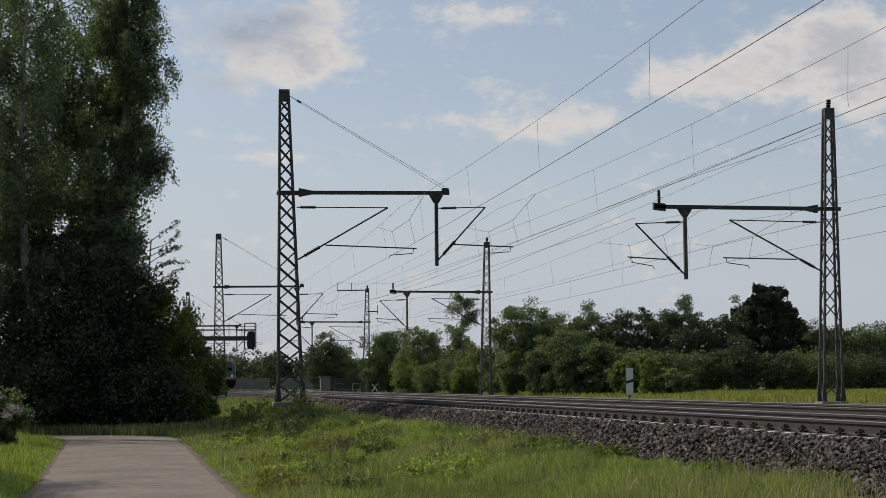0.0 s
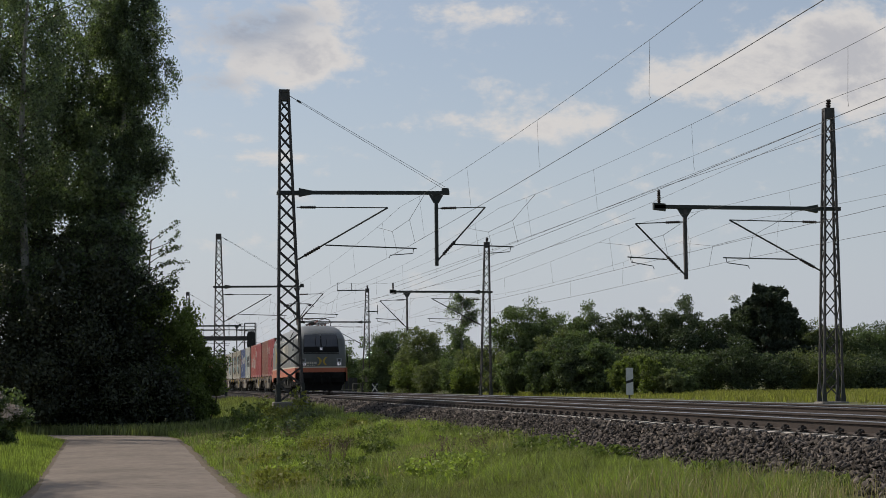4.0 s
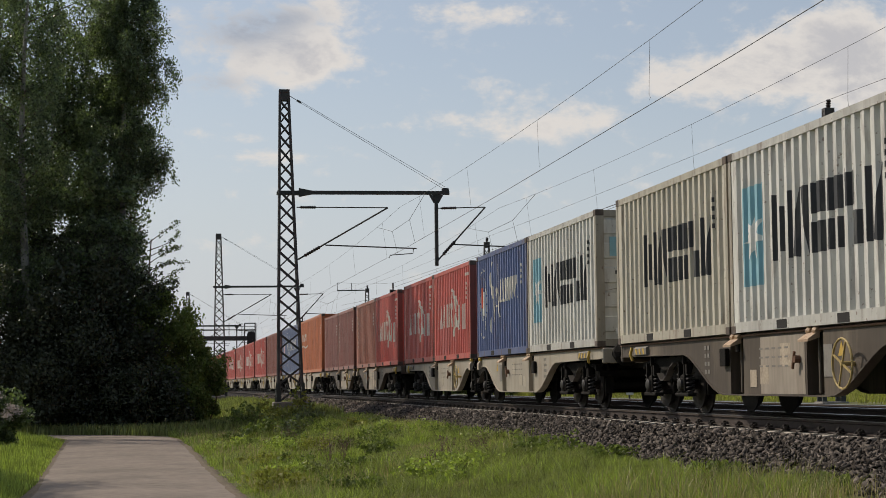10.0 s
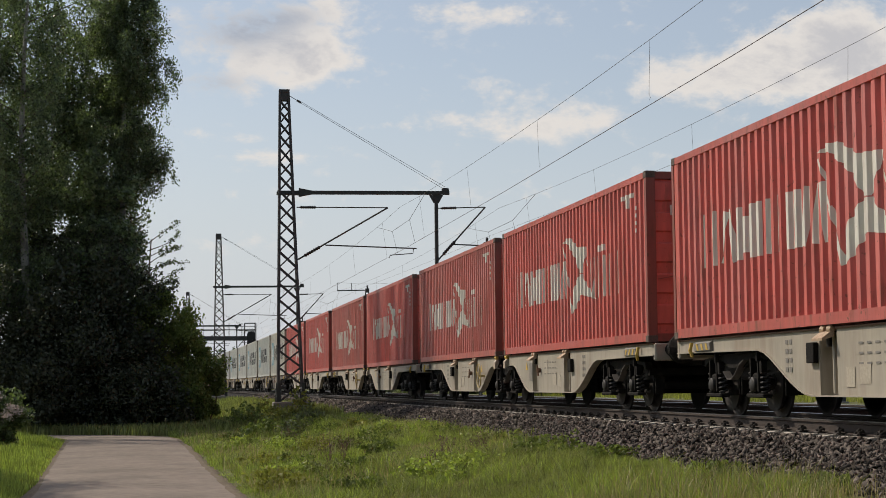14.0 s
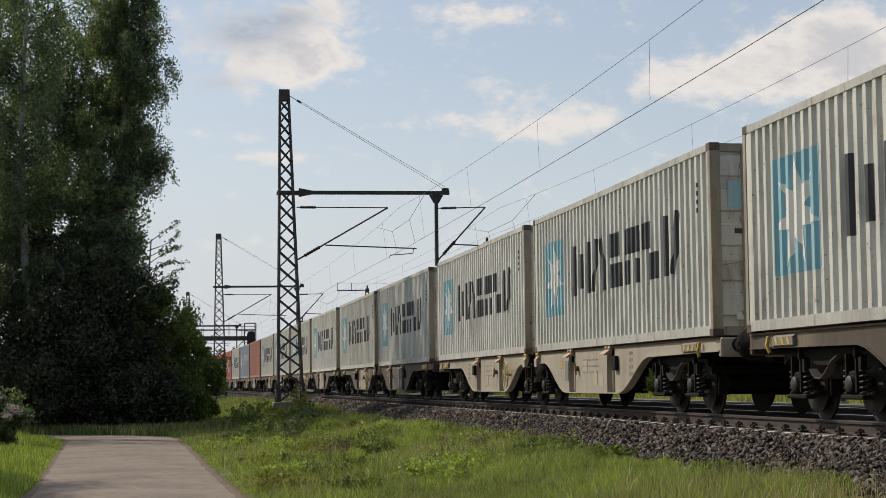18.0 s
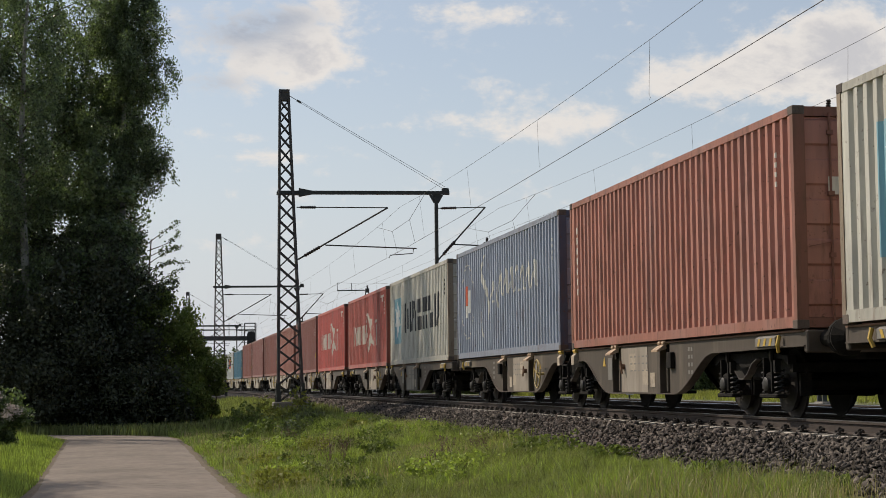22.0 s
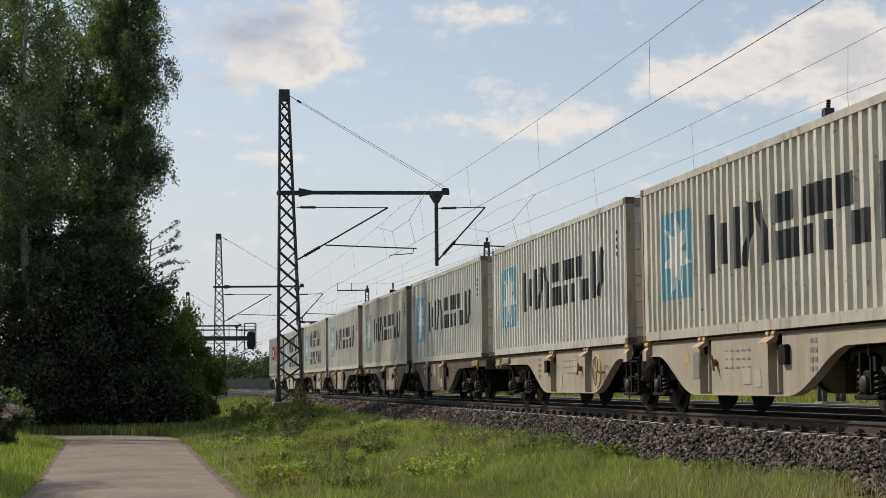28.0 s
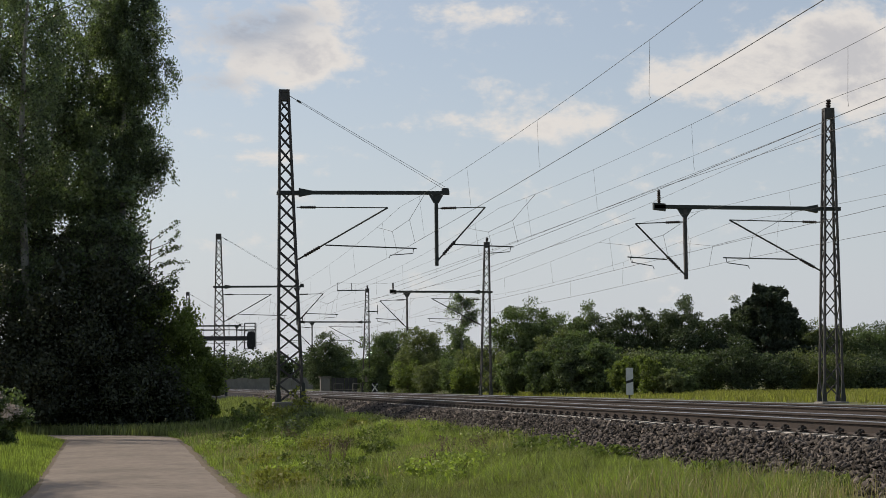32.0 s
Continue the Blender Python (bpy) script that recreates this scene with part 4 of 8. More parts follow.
LIGHT_WAGONS = {3, 5, 6, 7, 8, 9, 11, 18, 19, 20, 21, 24}


def dress_front(c, kind, length, height):
    if kind in "MmYKBSs":
        front_plates(c, length, height, [("door_sign", -0.95, -0.40, height * 0.66, height * 0.80, SKYBLUE), ("notice", -0.85, -0.5, 0.25, 0.36, WHITE), ("notice", -0.85, -0.3, height * 0.53, height * 0.555, INK)])
    elif kind in "Nn":
        front_plates(c, length, height, [("door_sign", -0.9, -0.3, height * 0.72, height * 0.86, WHITE), ("caution_sign", -0.85, -0.35, height * 0.55, height * 0.66, YELLOW)])
    elif kind in "CtTOb":
        front_plates(c, length, height, [("door_sign", -0.75, -0.2, height * 0.60, height * 0.68, PALE), ("notice", -0.55, -0.25, 0.7, 1.05, PALE)])
    elif kind in "RrPp":
        front_plates(c, length, height, [("caution_sign", -0.75, -0.55, height * 0.48, height * 0.54, YELLOW), ("door_sign", -0.8, -0.35, height * 0.74, height * 0.80, PALE)])


PROTO = {}


def container_at(kind, length, height, q):
    key = (kind, length, height)
    if key in PROTO:
        c = copy_thing(PROTO[key], Matrix())
    else:
        name, color, rust, logo, doors, frame_color, label = KINDS[kind]
        c = box_container(length, height, color, name, label, rust, frame_color, doors, logo)
        dress_front(c, kind, length, height)
        PROTO[key] = c
    RUNS.append((c, q, DECK))


def load_train():
    for n, load in enumerate(LOADS):
        i, sec = divmod(n, 2)
        end = LAST_END - WAGON_PITCH * (24 - i)
        mid = end - BOX_L / 2 - (0 if sec else BOX_L + GAP_IN)
        if len(load) == 2:
            container_at(load[0], 6.058, 2.591, mid - 3.067)
            container_at(load[1], 6.058, 2.591, mid + 3.067)
        else:
            container_at(load, BOX_L, 2.896 if n < 40 else 2.591, mid)


# ---- articulated container wagons ----
STEEL_DARK = surface("grimy_bogie_steel", (0.013, 0.0115, 0.010), rough=0.85, metal=0.0, spec=0.15, vary=0.4, scale=5.0, dirt=(0.042, 0.032, 0.024), dirt_amount=0.6, dirt_scale=6.0, bump=0.2)
SPRING = surface("greased_spring_steel", (0.042, 0.039, 0.036), rough=0.55, metal=0.4, vary=0.3, scale=10.0)
STRAP = surface("worn_strap_steel", (0.10, 0.09, 0.08), rough=0.6, metal=0.3, vary=0.3, scale=8.0)
WHEEL = surface("brown_wheel_steel", (0.026, 0.021, 0.018), rough=0.7, metal=0.3, vary=0.35, scale=8.0)
TREAD = surface("bright_wheel_tread", (0.35, 0.34, 0.33), rough=0.35, metal=0.85, vary=0.15, scale=6.0)
WAGON_LIGHT = surface("paint_wagon_light", (0.355, 0.315, 0.252), rough=0.6, vary=0.14, scale=1.2, dirt=(0.22, 0.15, 0.10), dirt_amount=0.6, dirt_scale=1.4, streak=True, bump=0.06, bump_scale=8.0)
WAGON_BROWN = surface("paint_wagon_brown", (0.070, 0.053, 0.039), rough=0.65, vary=0.2, scale=1.2, dirt=(0.33, 0.27, 0.20), dirt_amount=0.55, dirt_scale=0.9, streak=True, bump=0.06, bump_scale=8.0)
RUST_EDGE = surface("rust_brown_flange", (0.16, 0.085, 0.05), rough=0.8, vary=0.3, scale=4.0)
FLAP = surface("worn_flap_paint", (0.42, 0.30, 0.20), rough=0.7, vary=0.3, scale=7.0, dirt=(0.25, 0.11, 0.05), dirt_amount=0.7, dirt_scale=9.0)
PANEL_TINT = surface("pale_data_panel", (0.40, 0.33, 0.25), rough=0.7, vary=0.25, scale=3.0, dirt=(0.16, 0.12, 0.09), dirt_amount=0.6, dirt_scale=5.0)
PANEL_LIGHT = surface("faint_data_panel", (0.40, 0.35, 0.275), rough=0.7, vary=0.2, scale=3.0)
FIELD_TINT = surface("washed_sill_paint", (0.30, 0.255, 0.205), rough=0.7, vary=0.2, scale=1.5, dirt=(0.13, 0.095, 0.07), dirt_amount=0.75, dirt_scale=1.6, streak=True)
BAR_GREY = surface("grey_lettering_bars", (0.20, 0.185, 0.165), rough=0.7, vary=0.2, scale=5.0)
HANDWHEEL = surface("yellow_handwheel", (0.42, 0.31, 0.12), rough=0.6, vary=0.2, scale=8.0)


def sill_line():
    """Lower edge of a side sill of the rear section, from the joint to the wagon's end."""
    low, high, end_low = 0.31, 0.93, 0.95
    pts = [(0.42, 0.93), (1.25, 0.93)]
    for i in range(1, 8):
        t = i / 8
        pts.append((1.25 + 1.85 * t, high + (low - high) * (t * t * (3 - 2 * t)) ** 0.85))
    pts += [(3.10, low), (7.05, low)]
    for i in range(1, 8):
        t = 1 - i / 8
        pts.append((7.05 + 1.95 * (1 - t), high + (low - high) * (t * t * (3 - 2 * t)) ** 0.85))
    pts += [(9.0, high), (12.0, 0.95), (12.72, 0.95)]
    return pts


SILL = sill_line()


BAYS = ((3.30, 3.86), (6.26, 6.82))


def sill_shape(sec, side):
    """A side sill: three plates with a set-back bay under each pair of folding supports."""
    s = Shape()
    (a0, a1), (b0, b1) = BAYS
    low = 0.31
    runs = [[p for p in SILL if p[0] <= a0] + [(a0, low)], [(a1, low), (b0, low)], [(b1, low)] + [p for p in SILL if p[0] >= b1]]
    for run in runs:
        outline = [(sec * y, z) for y, z in run] + [(sec * run[-1][0], 1.13), (sec * run[0][0], 1.13)]
        s.prism(outline, side * 1.125, side * 1.145, axis="x")
    for y0, y1 in BAYS:
        s.box(side * 0.955, side * 0.965, sec * y0, sec * y1, low, 1.13)
        for y in (y0, y1):
            s.box(side * 0.965, side * 1.125, sec * (y - 0.008), sec * (y + 0.008), low, 1.13)
    for (ya, za), (yb, zb) in zip(SILL, SILL[1:]):
        s.beam((side * 1.105, sec * ya, za), (side * 1.105, sec * yb, zb), 0.14, 0.018, up=(0, -(zb - za), sec * 1.0 if sec > 0 else 1.0))
    return s


def ring(cx, cy, cz, r, tube_r, sides=20):
    return [(cx, cy + r * math.cos(2 * math.pi * i / sides), cz + r * math.sin(2 * math.pi * i / sides)) for i in range(sides)]


def wheelset_shapes(r):
    s, tread = Shape(), Shape()
    for side in (-1, 1):
        x = side * 0.6800
        out = side * 1.0
        rings = [(x + out * 0.14, 0.09), (x + out * 0.14, r * 0.30), (x + out * 0.075, r * 0.36), (x + out * 0.07, r * 0.78), (x + out * 0.135, r * 0.84), (x + out * 0.135, r - 0.012)]
        s.tube([(a, 0, 0) for a, b in rings], [b for a, b in rings], 24)
        s.tube([(x, 0, 0), (x + out * 0.004, 0, 0)], r * 0.95, 24)
        s.tube([(x - out * 0.0, 0, 0), (x + out * 0.03, 0, 0)], [r + 0.028, r + 0.022], 24)
        tread.tube([(x + out * 0.03, 0, 0), (x + out * 0.136, 0, 0)], [r + 0.002, r - 0.004], 24)
    s.tube([(-1.0, 0, 0), (1.0, 0, 0)], 0.085, 10)
    return s, tread


def bogie(parent, y, r=0.46):
    """A two-axle freight bogie with coil springs by each axle box."""
    frame_mesh = cached(("bogie_frame",), bogie_frame)
    b = part("bogie", frame_mesh, STEEL_DARK, parent, "grimy dark steel bogie frame", m=pose(0, y, 0))
    for a in (-0.9, 0.9):
        w = part("wheelset", cached(("wheelset", r), lambda: wheelset_shapes(r)[0].mesh("wheelset", smooth=True)), WHEEL, b, m=pose(0, a, r))
        for side in (-1, 1):
            part("axle_box", cached(("axle_box", side), lambda: axle_box(side)), STEEL_DARK, b, m=pose(0, a, r))
            part("axle_cap", cached(("axle_cap", side), lambda: Shape().tube([(side * 1.06, 0, 0), (side * 1.13, 0, 0), (side * 1.15, 0, 0)], [0.105, 0.10, 0.07], 14).mesh("axle_cap", smooth=True)), SPRING, b, m=pose(0, a, r))
            if side > 0:
                continue
            for off in (-0.24, 0.24):
                part("coil_spring", cached(("spring", side), lambda: coil(side)), SPRING, b, m=pose(0, a + off, r - 0.03))
    part("brake_strap", cached(("brake_strap",), brake_strap), STRAP, b, "drooping worn steel strap")
    return b


def coil_points(side, y=0.0, z=0.0):
    pts = []
    turns, per = 5, 8
    for i in range(turns * per + 1):
        a = 2 * math.pi * i / per
        pts.append((side * 1.02 + 0.062 * math.cos(a), y + 0.062 * math.sin(a), z - 0.12 + 0.34 * i / (turns * per)))
    return pts


def coil(side):
    return Shape().tube(coil_points(side), 0.016, 5).mesh("coil_spring", smooth=True)


def axle_box(side):
    s = Shape().box(side * 0.93, side * 1.08, -0.14, 0.14, -0.13, 0.16, chamfer=0.03)
    s.box(side * 0.95, side * 1.10, -0.34, 0.34, -0.19, -0.13, chamfer=0.015)
    return s.mesh("axle_box")


def brake_strap():
    """A bent strap hanging between the two axle boxes."""
    s = Shape()
    pts = [(-0.50, 0.80), (-0.32, 0.74), (-0.12, 0.60), (0.05, 0.52), (0.22, 0.53), (0.40, 0.64)]
    for (ya, za), (yb, zb) in zip(pts, pts[1:]):
        s.add([(x, y, z) for x in (-1.115, -1.005) for y, z in ((ya, za), (yb, zb), (yb, zb + 0.014), (ya, za + 0.014))],
              [(0, 1, 2, 3), (7, 6, 5, 4), (0, 4, 5, 1), (1, 5, 6, 2), (2, 6, 7, 3), (3, 7, 4, 0)])
    return s.mesh("brake_strap")


def bogie_frame():
    s = Shape()
    for side in (-1, 1):
        # a bent side frame, deeper over the axle boxes
        outline = [(-1.5, 0.72), (-1.3, 0.80), (-0.62, 0.80), (-0.35, 0.70), (0.35, 0.70), (0.62, 0.80), (1.3, 0.80), (1.5, 0.72), (1.5, 0.84), (0.6, 0.90), (-0.6, 0.90), (-1.5, 0.84)]
        s.prism(outline, side * 0.92, side * 1.03, axis="x")
        for a in (-0.9, 0.9):
            for off in (-0.15, 0.15):
                s.box(side * 0.98, side * 1.10, a + off - 0.022, a + off + 0.022, 0.36, 0.82)
            s.tube([(side * 1.09, a - 0.15, 0.78), (side * 1.09, a - 0.15, 0.92)], 0.035, 6)
            s.box(side * 1.04, side * 1.12, a - 0.36, a - 0.28, 0.62, 0.78)
    s.box(-0.9, 0.9, -0.28, 0.28, 0.52, 0.86, chamfer=0.04)
    s.box(-0.45, 0.45, -0.45, 0.45, 0.84, 0.96)
    for a in (-1.42, 1.42):
        s.box(-0.95, 0.95, a - 0.05, a + 0.05, 0.62, 0.74)
        s.box(-0.95, 0.95, a * 0.42 - 0.04, a * 0.42 + 0.04, 0.30, 0.38)
    for side in (-1, 1):
        for a in (-1.38, -0.42, 0.42, 1.38):
            s.box(side * 0.66, side * 0.82, a - 0.03, a + 0.03, 0.30, 0.60)
    return s.mesh("bogie")


def flap_pair(parent, sec, side, y):
    """Folding support with a steel cone for a container's corner."""
    s = Shape()
    x = side * 1.15
    s.prism([(x, 1.13), (x + side * 0.16, 1.02), (x + side * 0.16, 0.99), (x, 1.04)], sec * y - 0.17, sec * y + 0.17, axis="y")
    part("flap", s, FLAP, parent, "rusty folding support")
    for off in (-0.11, 0.11):
        part("cone", Shape().tube([(side * 1.17, sec * y + off - 0.06, 1.125), (side * 1.17, sec * y + off, 1.14), (side * 1.17, sec * y + off + 0.06, 1.125)], [0.04, 0.05, 0.04], 8), FLAP, parent)


def wagon(light, wheel_side):
    paint_mat = WAGON_LIGHT if light else WAGON_BROWN
    label = ("pale beige-grey articulated container wagon with brake wheel" if light else "rust-brown articulated container wagon with pale dirt patches")
    w = thing("container_wagon", label, "freight wagon", group="wagons of the train")
    for sec in (-1, 1):
        for side in (-1, 1):
            part("side_sill", cached(("sill", sec, side, light), lambda: sill_shape(sec, side).mesh("side_sill")), paint_mat, w)
            part("top_flange", cached(("flange", sec, side), lambda: Shape().box(side * 1.0, side * 1.17, sec * 0.42, sec * 12.72, 1.131, 1.155).mesh("top_flange")), RUST_EDGE, w)
            if side > 0:
                continue
            for y in (3.57, 6.5):
                flap_pair(w, sec, side, y)
                part("stiffening_rib", Shape().box(side * 0.965, side * 1.10, sec * (y - 0.03), sec * (y + 0.03), 0.34, 1.10, chamfer=0.012), paint_mat, w)
            # end flap by the joint, cone at the outer end
            s = Shape().prism([(side * 1.14, 1.13), (side * 1.24, 1.02), (side * 1.24, 0.86), (side * 1.14, 0.90)], sec * 0.50, sec * 0.72)
            part("joint_flap", s, PANEL_TINT, w, "pale folding flap")
            part("cone", Shape().tube([(side * 1.16, sec * 0.5, 1.13), (side * 1.16, sec * 0.72, 1.13)], 0.055, 8), YELLOW, w)
            part("end_flap", Shape().prism([(side * 1.14, 1.12), (side * 1.20, 1.08), (side * 1.20, 0.97), (side * 1.14, 0.95)], sec * 11.0, sec * 11.75), BAR_GREY, w, "black and yellow hazard flap")
            for k in range(3):
                y = 11.08 + k * 0.22
                part("hazard_stripe", Shape().add([(side * 1.206, sec * y, 0.975), (side * 1.206, sec * (y + 0.08), 0.975), (side * 1.206, sec * (y + 0.14), 1.075), (side * 1.206, sec * (y + 0.06), 1.075),
                                                   (side * 1.203, sec * y, 0.975), (side * 1.203, sec * (y + 0.08), 0.975), (side * 1.203, sec * (y + 0.14), 1.075), (side * 1.203, sec * (y + 0.06), 1.075)],
                                                  [(0, 1, 2, 3), (7, 6, 5, 4), (0, 4, 5, 1), (1, 5, 6, 2), (2, 6, 7, 3), (3, 7, 4, 0)]), YELLOW, w)
            part("release_lever", Shape().tube([(side * 1.19, sec * 11.9, 1.1), (side * 1.22, sec * 11.9, 0.98), (side * 1.19, sec * 11.86, 0.88)], 0.028, 6), YELLOW, w, "yellow lever")
        part("centre_beam", Shape().box(-0.28, 0.28, sec * 0.3, sec * 12.6, 0.78, 1.12), STEEL_DARK, w)
        for y in (1.8, 3.4, 5.0, 6.6, 8.2, 12.3):
            part("cross_beam", cached(("cross", sec, y), lambda: Shape().box(-1.12, 1.12, sec * (y - 0.06), sec * (y + 0.06), 0.92, 1.11).mesh("cross_beam")), STEEL_DARK, w)
        part("headstock", Shape().box(-1.15, 1.15, sec * 12.66, sec * 12.78, 0.86, 1.15, chamfer=0.02), paint_mat, w)
        for side in (-1, 1):
            b = part("buffer", Shape().tube([(side * 0.875, sec * 12.76, 1.04), (side * 0.875, sec * 13.2, 1.04)], [0.11, 0.095], 12), STEEL_DARK, w, "black buffer")
            part("buffer_head", Shape().tube([(side * 0.875, sec * 13.2, 1.04), (side * 0.875, sec * 13.33, 1.04), (side * 0.875, sec * 13.38, 1.04)], [0.12, 0.24, 0.23], 14), STEEL_DARK, b)
        part("coupling_hook", Shape().box(-0.05, 0.05, sec * 12.78, sec * 13.1, 0.95, 1.05, chamfer=0.02).beam((0, sec * 13.05, 0.95), (0, sec * 13.2, 0.62), 0.1, 0.05), STEEL_DARK, w)
        # lettering field between the ribs, as plain bars
        for side in (-1,):
            x = side * 1.149
            if not light:
                part("pale_field", Shape().box(x - 0.0015, x + 0.0015, sec * 3.92, sec * 5.55, 0.33, 1.10), FIELD_TINT, w, "washed pale field on the sill")
            for y0, y1, z0, z1 in ((4.42, 4.80, 0.70, 1.00), (5.25, 5.58, 0.46, 0.72), (5.72, 5.98, 0.42, 0.66)):
                part("data_panel", Shape().box(x - 0.003, x + 0.003, sec * y0, sec * y1, z0, z1), PANEL_LIGHT if light else PANEL_TINT, w, "pale panel of data")
            t = Shape()
            for k in range(3):
                for j in range(5):
                    y = 4.5 + j * 0.24
                    t.box(x + side * 0.003, x + side * 0.005, sec * y, sec * (y + 0.13), 0.93 - k * 0.12, 0.955 - k * 0.12)
            part("data_bar", t, BAR_GREY, w, "small grey bars", kind="stuff")
            t = Shape()
            for k in range(2):
                for j in range(4):
                    t.box(x + side * 0.001, x + side * 0.004, sec * (7.9 + j * 0.0) - 0.14 * k, sec * (7.9 + j * 0.0) - 0.14 * k + 0.09, 0.98 - 0.12 * j, 1.04 - 0.12 * j)
            part("small_sign", t, BAR_GREY, w, kind="stuff")
            part("dark_plate", Shape().box(x + side * 0.0, x + side * 0.006, sec * 3.0, sec * 3.28, 0.55, 0.95), BAR_GREY, w, "grey plate")
            part("brake_box", Shape().box(x + side * 0.0, x + side * 0.07, sec * 6.85, sec * 7.1, 0.72, 0.98, chamfer=0.01), STEEL_DARK, w)
            part("valve", Shape().tube([(x, sec * 4.1, 0.78), (x + side * 0.08, sec * 4.1, 0.78)], 0.05, 8).beam((x + side * 0.07, sec * 4.1, 0.88), (x + side * 0.07, sec * 4.18, 0.66), 0.03), RUST_EDGE, w)
            part("warning_sign", Shape().prism([(sec * 2.62, 0.80), (sec * 2.82, 0.80), (sec * 2.72, 0.98)], x, x + side * 0.004, axis="x"), YELLOW, w)
    # handwheels of the parking brake
    for side, sec in ((-1, wheel_side),):
        hw = part("brake_wheel", Shape().tube(ring(side * 1.30, sec * 2.35, 0.70, 0.30, 0.02), 0.015, 6, closed=True), HANDWHEEL, w, "yellow brake wheel")
        spokes = Shape().tube([(side * 1.13, sec * 2.35, 0.70), (side * 1.32, sec * 2.35, 0.70)], 0.03, 8)
        for k in range(4):
            a = math.pi * k / 2 + 0.4
            spokes.beam((side * 1.30, sec * 2.35, 0.70), (side * 1.30, sec * 2.35 + 0.3 * math.cos(a), 0.70 + 0.3 * math.sin(a)), 0.02)
        part("spokes", spokes, HANDWHEEL, hw)
    # step and ladder by the joint
    for side in (-1, 1):
        st = Shape()
        for off in (-0.22, 0.22):
            st.beam((side * 1.16, off, 1.05), (side * 1.22, off, 0.88), 0.035)
            st.beam((side * 1.22, off, 0.88), (side * 1.22, off, 0.30), 0.045)
        for z in (0.32, 0.60, 0.86):
            st.beam((side * 1.22, -0.22, z), (side * 1.22, 0.22, z), 0.09, 0.03)
        part("step", st, STEEL_DARK, w, "steel shunter's step")
        part("handrail", Shape().tube([(side * 1.18, -0.26, 0.98), (side * 1.18, -0.26, 1.16), (side * 1.18, 0.26, 1.16), (side * 1.18, 0.26, 0.98)], 0.016, 6), STEEL_DARK, w)
    part("joint", Shape().box(-0.5, 0.5, -0.45, 0.45, 0.95, 1.12, chamfer=0.03), STEEL_DARK, w)
    for y in (-10.27, 0.0, 10.27):
        bogie(w, y)
    return w


def couple_wagons():
    protos = {}
    for i in range(25):
        light = i in LIGHT_WAGONS
        mid = LAST_END - WAGON_PITCH * (24 - i) + GAP_OUT / 2 - WAGON_PITCH / 2
        if light in protos:
            w = copy_thing(protos[light], Matrix())
        else:
            w = protos[light] = wagon(light, 1)
        RUNS.append((w, mid, 0.0))


couple_wagons()
load_train()


# ---- the locomotive ----
LOCO_GREY = surface("paint_loco_grey", (0.145, 0.149, 0.139), rough=0.42, spec=0.35, vary=0.08, scale=0.8, dirt=(0.10, 0.09, 0.075), dirt_amount=0.45, dirt_scale=1.2, streak=True)
LOCO_ROOF = surface("paint_loco_roof", (0.17, 0.178, 0.176), rough=0.45, vary=0.1, scale=0.8, dirt=(0.11, 0.10, 0.09), dirt_amount=0.5, dirt_scale=1.5)
LOCO_ORANGE = surface("paint_loco_orange", (0.50, 0.135, 0.065), rough=0.5, vary=0.1, scale=1.0, dirt=(0.25, 0.10, 0.06), dirt_amount=0.6, dirt_scale=1.0, streak=True)
LOCO_CREAM = surface("paint_loco_cream", (0.60, 0.56, 0.46), rough=0.55, vary=0.1, scale=2.0, dirt=(0.3, 0.27, 0.2), dirt_amount=0.4)
LOCO_YELLOW = surface("paint_loco_yellow", (0.50, 0.34, 0.05), rough=0.5, vary=0.12, scale=2.0)
LOCO_BLACK = surface("loco_black_parts", (0.016, 0.015, 0.014), rough=0.8, spec=0.12, vary=0.35, scale=4.0, dirt=(0.020, 0.017, 0.014), dirt_amount=0.5, dirt_scale=4.0)
LOCO_EQUIP = surface("loco_grey_fittings", (0.085, 0.077, 0.066), rough=0.7, spec=0.3, vary=0.25, scale=6.0, dirt=(0.035, 0.028, 0.022), dirt_amount=0.85, dirt_scale=6.0)
PANTO = surface("pantograph_steel", (0.06, 0.05, 0.05), rough=0.5, metal=0.5, vary=0.2, scale=8.0)
PANTO_RED = surface("red_insulator", (0.22, 0.07, 0.05), rough=0.4, vary=0.2, scale=8.0)
GLASS = dark_glass("tinted_cab_glass")
LAMP_GLASS = surface("grey_lamp_glass", (0.32, 0.33, 0.34), rough=0.12, vary=0.1, scale=8.0)
LED = glow("white_led", (0.85, 0.83, 0.95), 0.9)

# half width and half length of the body at each height
LEVELS = [(1.55, 1.490, 9.08), (2.05, 1.490, 9.07), (2.32, 1.490, 9.02), (2.60, 1.490, 8.92), (2.95, 1.485, 8.77), (3.12, 1.470, 8.69), (3.19, 1.450, 8.65),
          (3.40, 1.375, 8.50), (3.58, 1.285, 8.30), (3.72, 1.185, 8.06), (3.825, 1.06, 7.80), (3.90, 0.91, 7.48), (3.95, 0.72, 7.12), (3.975, 0.45, 6.7)]
NOSE, POW = 0.95, 3.3


def level(z):
    for (za, wa, la), (zb, wb, lb) in zip(LEVELS, LEVELS[1:]):
        if za <= z <= zb:
            t = (z - za) / (zb - za)
            return wa + (wb - wa) * t, la + (lb - la) * t
    return LEVELS[0][1:] if z < LEVELS[0][0] else LEVELS[-1][1:]


def nose_y(x, z):
    w, l = level(z)
    t = min(1.0, abs(x) / w)
    return l - NOSE + NOSE * (1 - t ** POW) ** (1 / POW)


